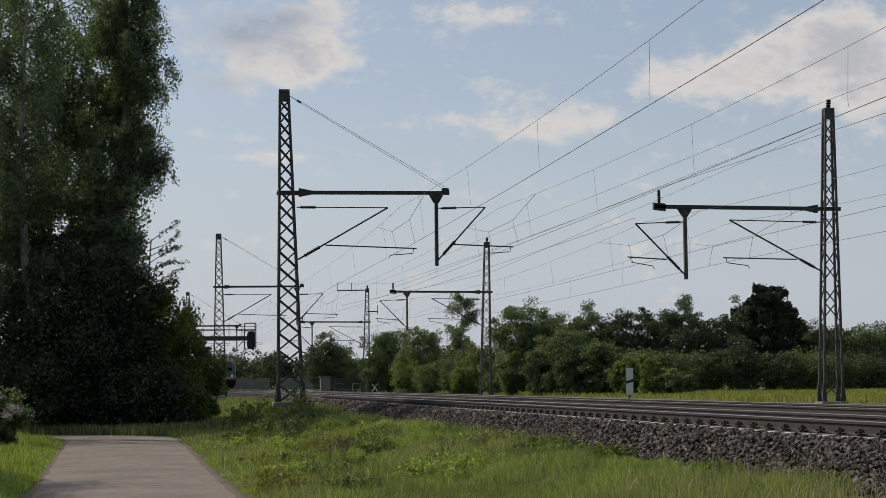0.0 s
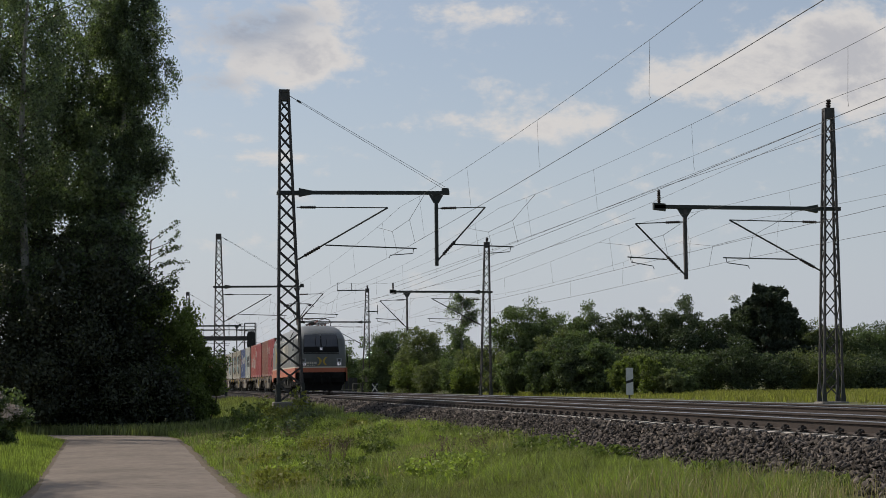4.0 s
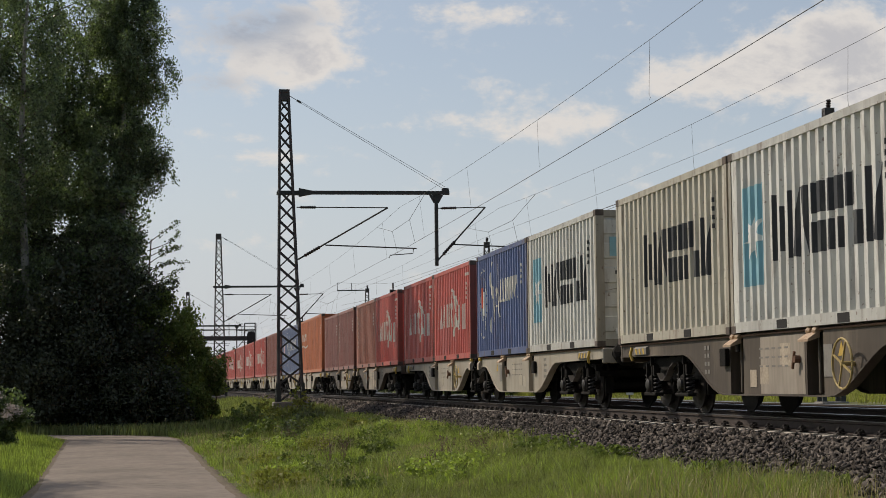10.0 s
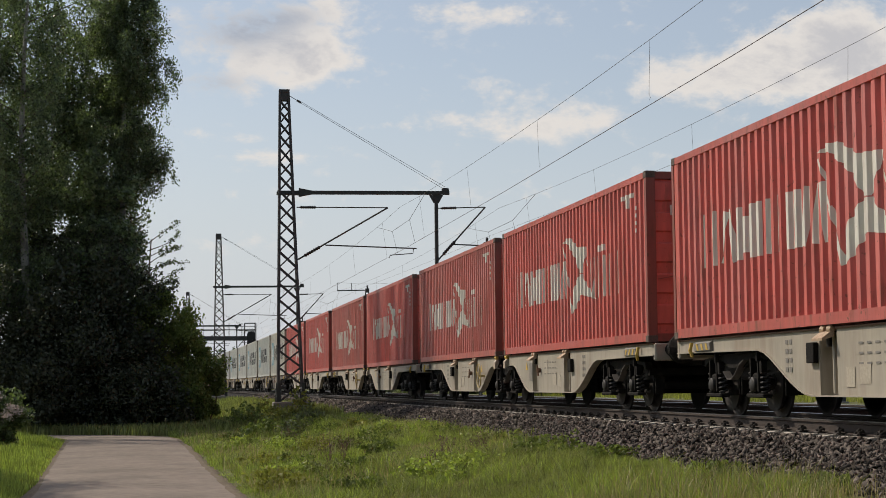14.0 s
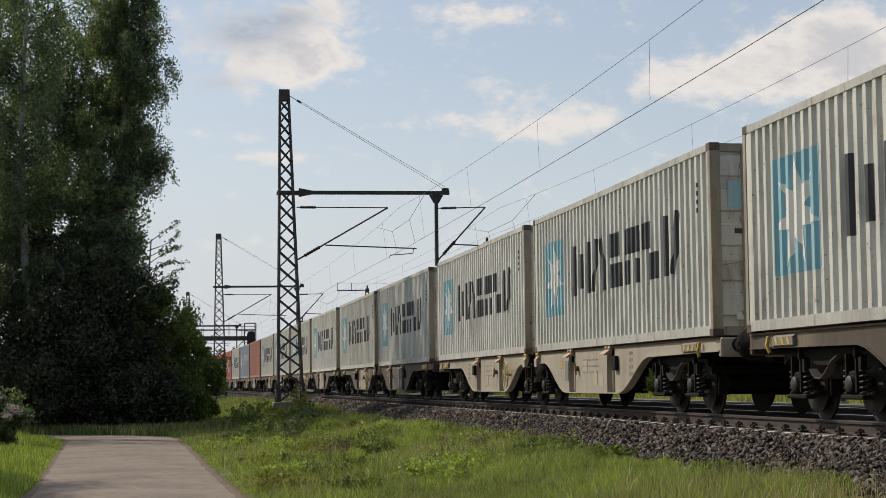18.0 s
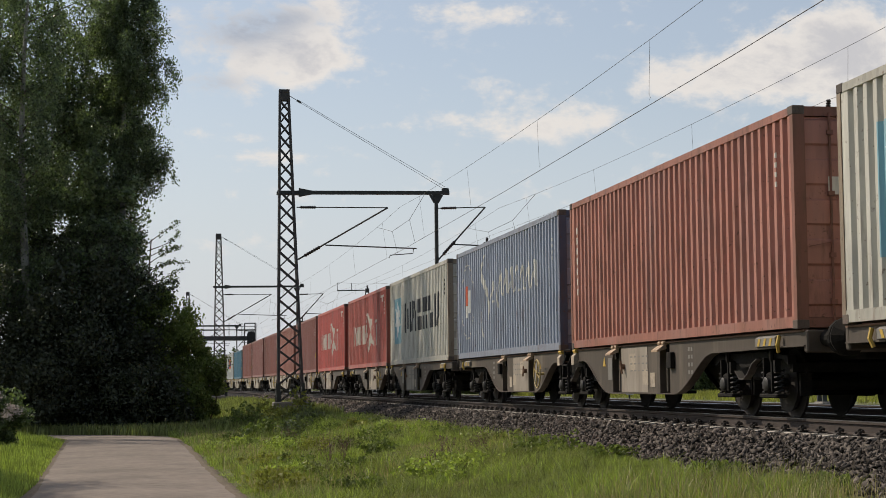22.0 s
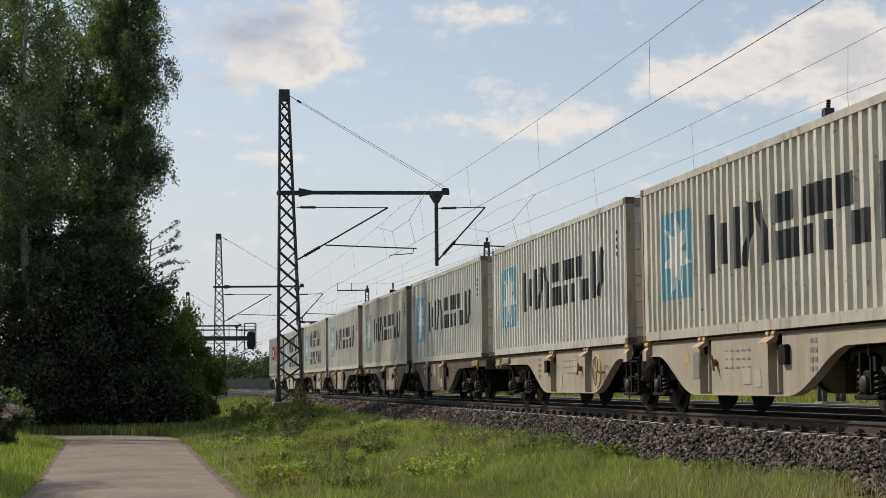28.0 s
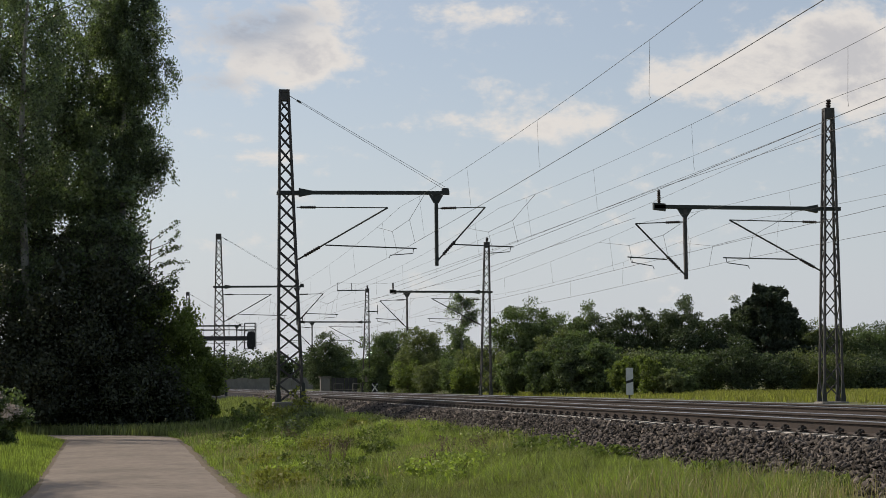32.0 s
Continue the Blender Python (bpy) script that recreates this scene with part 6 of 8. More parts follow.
def lattice_mast(base, top, wb, wt, bays, label, single=False, fine=True, leg=0.085, name="catenary_mast"):
    """A tapered mast of four angle legs laced with flat bars."""
    b, t = Vector(base), Vector(top)
    m = thing(name, label, "catenary mast", group="masts along the line")
    for k in range(4):
        part("leg", Shape().beam(corner(b, t, wb, wt, k, 0), corner(b, t, wb, wt, k, 1), leg, leg, up=(1, 0, 0)), MAST_STEEL, m)
    stops = [1 - (1 - i / bays) ** 1.18 for i in range(bays + 1)]
    lacing = Shape()
    for (k, j) in ((0, 1), (1, 2), (2, 3), (3, 0)):
        for i in range(bays):
            pairs = [(k, j)] if single and i % 2 else ([(j, k)] if single else [(k, j), (j, k)])
            for p, q in pairs:
                a, c = corner(b, t, wb, wt, p, stops[i]), corner(b, t, wb, wt, q, stops[i + 1])
                if fine and k == 0:
                    part("lacing_bar", Shape().beam(a, c, 0.05, 0.016, up=(0, 1, 0)), MAST_STEEL, m)
                else:
                    lacing.beam(a, c, 0.05, 0.016, up=(0, 1, 0))
    part("lacing", lacing, MAST_STEEL, m)
    cap = Shape().box(t.x - wt * 0.62, t.x + wt * 0.62, t.y - wt * 0.5, t.y + wt * 0.5, t.z - 0.02, t.z + 0.10)
    cap.box(t.x - wt * 0.56, t.x + wt * 0.56, t.y - wt * 0.45, t.y + wt * 0.45, t.z - 0.34, t.z - 0.02)
    part("cap", cap, MAST_STEEL, m)
    for k in range(4):
        c = corner(b, t, wb, wt, k, 0)
        foot = Shape().prism([(c.x - 0.1, b.z), (c.x + 0.1, b.z), (c.x + 0.05, b.z + 0.75), (c.x - 0.05, b.z + 0.75)], c.y - 0.05, c.y + 0.05)
        part("shoe", foot, ARM_STEEL, m)
    part("footing", Shape().box(b.x - wb * 0.72, b.x + wb * 0.72, b.y - wb * 0.6, b.y + wb * 0.6, b.z - 1.2, b.z + 0.02, chamfer=0.04), FOOTING, m, "concrete footing")
    return m


def ribbed(a, c, radius, count=7):
    """A ribbed insulator rod between two points."""
    a, c = Vector(a), Vector(c)
    pts, rad = [], []
    for i in range(count * 2 + 1):
        pts.append(a.lerp(c, i / (count * 2)))
        rad.append(radius if i % 2 else radius * 0.55)
    return Shape().tube(pts, rad, 8)


def bracket(m, root_top, root_low, apex, arm_a, arm_b, wire_drop=0.14):
    """A hinged bracket: top tube, stay, registration arm and steady arm, with insulators at the roots."""
    rt, rl, ap, aa, ab = (Vector(v) for v in (root_top, root_low, apex, arm_a, arm_b))
    way = (ap - rt).normalized()
    part("top_insulator", ribbed(rt + way * 0.15, rt + way * 0.75, 0.065), INSULATOR, m)
    part("top_tube", Shape().tube([rt, ap], 0.022, 6), ARM_STEEL, m)
    up = (ap - rl).normalized()
    part("stay_insulator", ribbed(rl + up * 0.30, rl + up * 1.0, 0.075), INSULATOR, m)
    part("stay", Shape().tube([rl, ap], 0.034, 6), ARM_STEEL, m)
    part("registration_arm", Shape().tube([aa, ab], 0.026, 6), ARM_STEEL, m)
    back = (aa - ab).normalized()
    part("steady_arm", Shape().tube([ab + back * 0.12 + Vector((0, 0, -0.02)), ab + back * 0.15 + Vector((0, 0, -0.20)), ab + back * 1.05 + Vector((0, 0, -0.30)), ab + back * 1.1 + Vector((0, 0, -0.42))], 0.018, 6), ARM_STEEL, m)


def left_mast(y, x, z0, z_top, lean, fine, bays, label, x_track, footing_depth=0.0):
    m = lattice_mast((x, y, z0), (x + lean, y, z_top), 0.95, 0.33, bays, label, fine=fine)
    za = z0 + 8.15
    arm_x = x + 6.3
    part("arm", Shape().beam((x - 0.5, y - 0.02, za), (arm_x, y - 0.02, za + 0.04), 0.15, 0.14).beam((x - 0.5, y + 0.35, za), (x + 0.6, y + 0.35, za), 0.1, 0.12), ARM_STEEL, m, "horizontal steel arm over two tracks")
    part("clamp", Shape().prism([(x + 0.35, za - 0.16), (x + 0.95, za - 0.04), (x + 0.95, za + 0.06), (x + 0.35, za + 0.17)], y - 0.14, y + 0.10), ARM_STEEL, m)
    part("end_fitting", Shape().box(arm_x - 0.3, arm_x - 0.02, y - 0.1, y + 0.06, za + 0.08, za + 0.24, chamfer=0.03), ARM_STEEL, m)
    for off in (-0.055, 0.055):
        part("tie_rod", Shape().tube([(x + lean + 0.62, y, z_top - 0.36 + off * 0.5), (arm_x - 0.15, y, za + 0.22 + off)], 0.0075, 5), WIRE, m)
    part("tie_end", Shape().tube([(x + lean + 0.2, y, z_top - 0.12), (x + lean + 0.6, y, z_top - 0.36)], 0.014, 5), WIRE, m)
    part("tie_shackle", Shape().tube([(x + lean + 0.50, y, z_top - 0.30), (x + lean + 0.66, y, z_top - 0.40)], 0.045, 6), ARM_STEEL, m)
    hx = x + 5.78
    post = part("hanging_post", Shape().beam((hx, y, za + 0.03), (hx, y, za - 2.85), 0.15, 0.13), ARM_STEEL, m, "hanging post")
    part("gusset", Shape().prism([(hx - 0.28, za - 0.05), (hx + 0.28, za - 0.05), (hx + 0.1, za - 0.36), (hx - 0.1, za - 0.36)], y - 0.06, y + 0.06), ARM_STEEL, post)
    zt, zl = z0 + 7.58, z0 + 5.53
    bracket(m, (x + 0.26, y, zt), (x + 0.30, y, zl), (x + 3.85, y, zt + 0.01), (x + 1.38, y, z0 + 6.10), (x + 4.98, y, z0 + 5.98))
    bracket(m, (hx + 0.06, y, zt), (hx + 0.06, y, zl), (x + 7.75, y, zt + 0.06), (x + 6.42, y, z0 + 6.15), (x + 8.88, y, z0 + 6.06))
    return m


def right_mast(y, x, z0, z_top, fine, bays, label, two=True):
    m = lattice_mast((x, y, z0), (x + 0.2, y, z_top), 0.80, 0.34, bays, label, single=True, fine=fine)
    za = z0 + 7.90
    part("arm", Shape().beam((x + 0.6, y - 0.02, za), (x - 7.3, y - 0.02, za + 0.04), 0.16, 0.15), ARM_STEEL, m, "horizontal steel arm over two tracks")
    part("clamp", Shape().prism([(x - 0.4, za - 0.17), (x - 1.0, za - 0.04), (x - 1.0, za + 0.06), (x - 0.4, za + 0.17)], y - 0.14, y + 0.10), ARM_STEEL, m)
    part("end_plate", Shape().prism([(x - 7.35, za - 0.08), (x - 6.85, za - 0.14), (x - 6.85, za + 0.16), (x - 7.35, za + 0.2)], y - 0.10, y + 0.08), ARM_STEEL, m)
    part("feeder_insulator", ribbed((x - 7.1, y, za + 0.12), (x - 7.1, y, za + 0.72), 0.085), INSULATOR, m)
    part("top_insulator", ribbed((x + 0.2, y, z_top + 0.05), (x + 0.24, y, z_top + 0.46), 0.12, 4), INSULATOR, m)
    hx = x - 6.03
    part("hanging_post", Shape().beam((hx, y, za), (hx, y, za - 2.9), 0.15, 0.13), MAST_STEEL, m, "hanging post")
    part("gusset", Shape().prism([(hx - 0.3, za - 0.05), (hx + 0.3, za - 0.05), (hx + 0.1, za - 0.36), (hx - 0.1, za - 0.36)], y - 0.06, y + 0.06), ARM_STEEL, m)
    bracket(m, (x - 0.28, y, z0 + 7.35), (x - 0.3, y, z0 + 5.35), (x - 4.15, y, z0 + 7.42), (x - 1.3, y, z0 + 5.82), (x - 4.45, y, z0 + 5.88))
    bracket(m, (hx - 0.06, y, z0 + 7.33), (hx - 0.06, y, z0 + 5.2), (x - 8.1, y, z0 + 7.25), (x - 6.8, y, z0 + 5.8), (x - 8.45, y, z0 + 5.9))
    return m


left_mast(66, 4.70, 0.95, 13.05, -0.22, True, 21, "tall dark steel lattice mast carrying an arm over two tracks", 9.0)
left_mast(128, 3.86, 0.85, 12.9, -0.10, False, 20, "tall steel lattice mast beside the line, farther off", 8.3)
left_mast(207, 2.50, 0.70, 12.85, -0.10, False, 16, "distant steel lattice mast rising behind the bushes", 6.8)
right_mast(66, 26.70, 0.72, 12.70, True, 17, "grey steel lattice mast on the field side of the line")
right_mast(128, 24.03, 0.70, 12.35, False, 17, "grey steel lattice mast standing before the hedge")
m3 = right_mast(190, 22.0, 0.72, 12.30, False, 15, "distant steel lattice mast with crossarm and two small lights")
part("crossarm", Shape().beam((21.9, 189.8, 12.2), (18.8, 189.8, 12.15), 0.12).beam((18.85, 189.8, 12.15), (18.85, 189.8, 13.0), 0.06).beam((20.4, 189.8, 12.15), (20.4, 189.8, 13.0), 0.06), ARM_STEEL, m3)
part("side_arm", Shape().beam((22.1, 189.8, 9.8), (23.4, 189.8, 9.8), 0.1).beam((23.35, 189.8, 9.5), (23.35, 189.8, 10.5), 0.08), ARM_STEEL, m3)
SIGNAL_GREEN = glow("pale_signal_light", (0.75, 0.95, 0.88), 1.2)
for gx, gz in ((22.55, 5.15), (22.1, 4.65)):
    part("signal_light", Shape().tube([(gx, 189.4, gz), (gx, 189.55, gz)], 0.09, 10), SIGNAL_GREEN, m3, "small pale green light")
    part("light_bracket", Shape().beam((gx, 189.6, gz), (22.0, 189.9, gz - 0.2), 0.06), ARM_STEEL, m3)
part("number_plate", Shape().box(21.8, 22.2, 189.3, 189.34, 1.9, 2.9), FOOTING, m3)


def span_wire(points, radius, steps=10):
    """A wire through points, sagging a little in each span."""
    out = []
    for a, b in zip(points, points[1:]):
        a, b = Vector(a), Vector(b)
        n = steps
        sag = (a - b).length ** 2 * 0.00003
        for i in range(n):
            t = i / n
            p = a.lerp(b, t)
            p.z -= sag * 4 * t * (1 - t)
            out.append(p)
    out.append(Vector(points[-1]))
    return Shape().tube(out, radius, 5, caps=False)


def overhead_line(name, label, lat, stations, contact, low, high, zig=0.3, thick=1.0, drop_to=140, skew=0.0):
    """Contact wire, messenger and droppers over one track."""
    line = thing(name, label, "overhead wire", group="overhead wires")
    c_pts, m_pts = [], []
    for k, s in enumerate(stations):
        z = zig * (-1) ** k
        base = on_line(s, lat + skew * (s - 66))
        c_pts.append(base + Vector((z, 0, contact)))
        m_pts.append(base + Vector((z * 0.3, 0, high)))
    part("contact_wire", span_wire(c_pts, 0.0095 * thick, 3), WIRE, line)
    mess = []
    for a, b in zip(m_pts, m_pts[1:]):
        for i in range(12):
            t = i / 12
            p = a.lerp(b, t)
            p.z -= (high - low) * 4 * t * (1 - t)
            mess.append(p)
    mess.append(m_pts[-1])
    part("messenger_wire", Shape().tube(mess, 0.0065 * thick, 5, caps=False), WIRE, line)
    for k, (s0, s1) in enumerate(zip(stations, stations[1:])):
        if s0 > drop_to:
            continue
        count = 6
        for i in range(count):
            t = (i + 0.5) / count
            top = m_pts[k].lerp(m_pts[k + 1], t)
            top.z -= (high - low) * 4 * t * (1 - t)
            bot = c_pts[k].lerp(c_pts[k + 1], t)
            sway = Vector((0.05, 0.06, 0.25)) * thick
            part("dropper", Shape().tube([top, bot + Vector((0, 0, 0.12)), bot + Vector((0.04, 0.05, 0.06)), bot], 0.0045 * thick + 0.0008 * (max(s0, 0) / 66), 4, caps=False), WIRE, line)
    # stitch wire under the messenger at each support
    for k, s in enumerate(stations[1:-1], 1):
        if s > drop_to:
            continue
        a = m_pts[k].lerp(m_pts[k - 1], 0.11) - Vector((0, 0, (high - low) * 4 * 0.11 * 0.89))
        b = m_pts[k].lerp(m_pts[k + 1], 0.11) - Vector((0, 0, (high - low) * 4 * 0.11 * 0.89))
        mid = m_pts[k] - Vector((0, 0, 0.75))
        part("stitch_wire", Shape().tube([a, mid + Vector((0, -2.5, 0)), mid + Vector((0, 2.5, 0)), b], 0.008, 4, caps=False), WIRE, line)
        for dy in (-2.5, 2.5):
            cc = c_pts[k] + Vector((0, dy, 0))
            part("dropper", Shape().tube([mid + Vector((0, dy, 0)), cc], 0.007, 4, caps=False), WIRE, line)
    return line


LEFT_STATIONS = [-54, 6, 66, 128, 207, 270, 340]
RIGHT_STATIONS = [-60, 4, 66, 128, 190, 255, 330]
overhead_line("overhead_line", "contact wire and messenger with droppers over the track", 0.0, LEFT_STATIONS, 5.86, 7.02, 7.48, thick=0.8)
overhead_line("overhead_line", "contact wire and messenger over the second track", 4.0, LEFT_STATIONS, 5.80, 6.98, 7.48, zig=0.3, thick=0.75)
overhead_line("overhead_line", "contact wires over the tracks nearer the field", 10.0, RIGHT_STATIONS, 5.35, 6.3, 6.95, zig=0.25, thick=0.75, skew=-0.012)
overhead_line("overhead_line", "contact wires over the outermost track", 13.8, RIGHT_STATIONS, 5.35, 6.3, 6.95, zig=-0.25, thick=0.75, skew=-0.012)


def feeder(points, label, radius=0.009):
    f = thing("feeder_line", label, "feeder wire", group="feeder wires")
    part("wire", span_wire(points, radius, 12), WIRE, f)
    return f


feeder([(19.6, 66, 9.42), (17.0, 128, 9.30), (18.9, 190, 13.1), (14.0, 270, 9.0)], "thin dark feeder wire on brown insulators")
feeder([(22.5, 4, 9.4), (19.6, 66, 9.42)], "dark feeder wire running to an arm's insulator")
feeder([(29.4, 4, 13.2), (26.92, 66, 13.15), (24.1, 128, 12.8), (22.2, 190, 12.7), (19.5, 270, 12.5)], "dark feeder wire along the mast tops")
feeder([(27.5, 4, 12.9), (26.60, 66, 12.2), (17.1, 128, 9.0)], "dark feeder wire dropping to the next mast", 0.009)
feeder([(18.6, 66, 8.2), (14.2, 128, 7.4)], "dark anchor wire crossing between the tracks", 0.008)
feeder([(26.6, 66, 12.0), (19.0, 100, 8.2), (13.0, 128, 7.6)], "dark anchor wire crossing above the tracks", 0.008)


# ---- signal gantry, board, walls ----
GANTRY_STEEL = surface("dark_gantry_steel", (0.05, 0.05, 0.05), rough=0.7, vary=0.25, scale=2.0)
BOARD_WHITE = surface("white_enamel_board", (0.72, 0.72, 0.70), rough=0.4, vary=0.06, scale=5.0, dirt=(0.4, 0.38, 0.33), dirt_amount=0.4, dirt_scale=6.0)
BLACK_ENAMEL = surface("black_enamel", (0.015, 0.015, 0.016), rough=0.45, vary=0.1, scale=5.0)
WALL_GREY = surface("stained_wall_concrete", (0.20, 0.19, 0.17), rough=0.9, vary=0.25, scale=0.8, dirt=(0.12, 0.11, 0.09), dirt_amount=0.6, dirt_scale=0.9, streak=True)


def signal_gantry():
    g = thing("signal_gantry", "dark steel signal gantry reaching over the tracks", "signal gantry")
    y = 200.0
    for z in (7.15, 8.15):
        for yy in (y, y + 0.9):
            part("chord", Shape().beam((-6.5, yy, z), (10.1, yy, z), 0.26 if z < 8 else 0.08, 0.5 if z < 8 else 0.08), GANTRY_STEEL, g)
    for k in range(12):
        x = -6.4 + k * 1.5
        part("railing_post", Shape().beam((x, y, 7.3), (x, y, 8.9), 0.07), GANTRY_STEEL, g)
    part("handrail", Shape().beam((-6.5, y, 8.55), (10.2, y, 8.55), 0.07), GANTRY_STEEL, g)
    for yy in (y, y + 0.9):
        part("pillar", Shape().beam((-5.5, yy, -0.2), (-5.5, yy, 7.2), 0.35), GANTRY_STEEL, g)
        part("brace", Shape().beam((-5.5, yy, 5.6), (-3.2, yy, 7.0), 0.15), GANTRY_STEEL, g)
    cage = Shape()
    for x in (8.9, 10.2):
        for yy in (y - 0.9, y + 0.9):
            cage.beam((x, yy, 5.9), (x, yy, 8.9), 0.07)
    for z in (5.9, 7.0, 8.0, 8.9):
        cage.beam((8.9, y - 0.9, z), (10.2, y - 0.9, z), 0.06).beam((8.9, y + 0.9, z), (10.2, y + 0.9, z), 0.06)
    part("cage", cage, GANTRY_STEEL, g, "ladder cage at the gantry's end")
    s = part("signal_head", Shape().prism([(9.15, 6.2), (9.3, 5.85), (9.95, 5.85), (10.1, 6.2), (10.1, 7.6), (9.95, 7.9), (9.3, 7.9), (9.15, 7.6)], y - 1.0, y - 0.75), BLACK_ENAMEL, g, "black signal head")
    for x, z in ((9.45, 7.4), (9.8, 7.1), (9.45, 6.6), (9.8, 6.3)):
        part("hood", Shape().tube([(x, y - 1.0, z), (x, y - 1.25, z)], 0.12, 10), BLACK_ENAMEL, s)


signal_gantry()


def marker_board():
    b = thing("marker_board", "white upright board with a dark slanting band", "marker board")
    x, y = 16.58, 60.0
    part("post", Shape().tube([(x, y + 0.03, 0.3), (x, y + 0.03, 2.0)], 0.03, 8), GANTRY_STEEL, b)
    part("board", Shape().box(x - 0.135, x + 0.135, y - 0.02, y, 1.14, 2.12, chamfer=0.006), BOARD_WHITE, b)
    part("band", Shape().add([(x - 0.135, y - 0.025, 1.54), (x + 0.135, y - 0.025, 1.62), (x + 0.135, y - 0.025, 1.72), (x - 0.135, y - 0.025, 1.64),
                              (x - 0.135, y - 0.021, 1.54), (x + 0.135, y - 0.021, 1.62), (x + 0.135, y - 0.021, 1.72), (x - 0.135, y - 0.021, 1.64)],
                             [(0, 1, 2, 3), (7, 6, 5, 4), (0, 4, 5, 1), (1, 5, 6, 2), (2, 6, 7, 3), (3, 7, 4, 0)]), BLACK_ENAMEL, b)


marker_board()


def small_cross_board():
    b = thing("cross_board", "small black board with a white cross", "marker board")
    x, y = 22.75, 188.0
    part("board", Shape().box(x - 0.35, x + 0.35, y - 0.02, y + 0.02, 0.75, 1.8), BLACK_ENAMEL, b)
    part("stroke", Shape().beam((x - 0.3, y - 0.03, 0.85), (x + 0.3, y - 0.03, 1.7), 0.12, 0.01, up=(0, 1, 0)), BOARD_WHITE, b)
    part("stroke", Shape().beam((x + 0.3, y - 0.04, 0.85), (x - 0.3, y - 0.04, 1.7), 0.12, 0.01, up=(0, 1, 0)), BOARD_WHITE, b)
    part("post", Shape().beam((x, y + 0.05, 0.2), (x, y + 0.05, 0.9), 0.07), GANTRY_STEEL, b)


small_cross_board()


def far_walls():
    w = thing("concrete_wall", "stained grey concrete wall far along the line", "wall")
    for k in range(8):
        x = 13.5 + k * 2.55
        if k == 4:
            continue
        part("wall_panel", Shape().box(x, x + 2.5, 400.0, 400.2, 0.2, 3.2 + 0.2 * (k % 2)), WALL_GREY, w)
    c = thing("equipment_cabinet", "pale concrete equipment cabinet beside the line", "cabinet")
    part("body", Shape().box(16.9, 18.0, 190.0, 191.0, 0.3, 2.45, chamfer=0.03), FOOTING, c)
    part("roof", Shape().box(16.8, 18.1, 189.9, 191.1, 2.45, 2.55), FOOTING, c)
    part("door", Shape().box(17.05, 17.85, 189.97, 190.0, 0.5, 2.3), WALL_GREY, c)
    d = thing("panel_fence", "dark board fence behind the barrier rails", "fence")
    for k in range(6):
        part("board", Shape().box(18.4 + k * 0.5, 18.86 + k * 0.5, 193.0, 193.06, 0.3, 2.4), GANTRY_STEEL, d)
    r = thing("barrier", "pale tubular barrier rails", "barrier")
    for x in (18.3, 19.3, 20.4, 21.3):
        part("post", Shape().tube([(x, 189.0, 0.3), (x, 189.0, 1.75)], 0.03, 6), WALL_GREY, r)
    for x0, x1, z in ((18.3, 19.3, 1.72), (20.4, 21.3, 1.72), (18.3, 21.3, 1.1)):
        part("rail", Shape().tube([(x0, 189.0, z), (x1, 189.0, z)], 0.03, 6), WALL_GREY, r)


far_walls()


# sleepers and fastenings where they show singly, and the ballast's stones
def sleepers():
    block = Shape().prism([(-1.3, -0.40), (1.3, -0.40), (1.3, -0.215), (1.05, -0.175), (0.45, -0.175), (0.2, -0.20), (-0.2, -0.20), (-0.45, -0.175), (-1.05, -0.175), (-1.3, -0.215)], -0.13, 0.13).mesh("sleeper")
    clip = Shape().box(-0.19, -0.075, -0.07, 0.07, -0.178, -0.15, chamfer=0.008).tube([(-0.16, -0.06, -0.14), (-0.1, -0.05, -0.11), (-0.07, 0.0, -0.13), (-0.1, 0.05, -0.11), (-0.16, 0.06, -0.14)], 0.016, 5)
    clip.tube([(-0.125, 0, -0.16), (-0.125, 0, -0.085)], 0.024, 6).box(-0.155, -0.095, -0.03, 0.03, -0.115, -0.095)
    clip_mesh = clip.mesh("rail_fastening")
    rest = Shape()
    for k in range(int(100 / 0.63)):
        s = 14.0 + k * 0.63
        if s < 88:
            part("sleeper", block, MAT_SLEEPER, track_1, m=line_pose(s))
            part("rail_fastening", clip_mesh, MAT_CLIP, track_1, m=line_pose(s) @ Matrix.Translation((-0.7525, 0, 0)))
        m = line_pose(s, TRACK_GAP)
        rest.box(-1.3, 1.3, -0.13, 0.13, -0.36, -0.185, m=m)
    ob = part("sleeper_row", rest, MAT_SLEEPER, track_2)
    tagged(ob, kind="stuff")


sleepers()


def soup(name, verts, faces, material, parent=None, smooth=False):
    """One mesh from arrays: verts (n, 3), faces (m, k)."""
    me = bpy.data.meshes.new(name)
    m, k = faces.shape
    me.vertices.add(len(verts))
    me.vertices.foreach_set("co", verts.astype(np.float32).ravel())
    me.loops.add(m * k)
    me.loops.foreach_set("vertex_index", faces.astype(np.int32).ravel())
    me.polygons.add(m)
    me.polygons.foreach_set("loop_start", np.arange(0, m * k, k, dtype=np.int32))
    me.update(calc_edges=True)
    me.materials.append(material)
    ob = new(name, me)
    if parent is not None:
        ob.parent = parent
    return ob


def line_arrays(s, lat, z):
    slope = -BEND * s
    k = np.hypot(1, slope)
    return np.stack([TRACK_X - BEND * s * s / 2 + lat / k, s - slope * lat / k, RAIL_Z + z], axis=1)


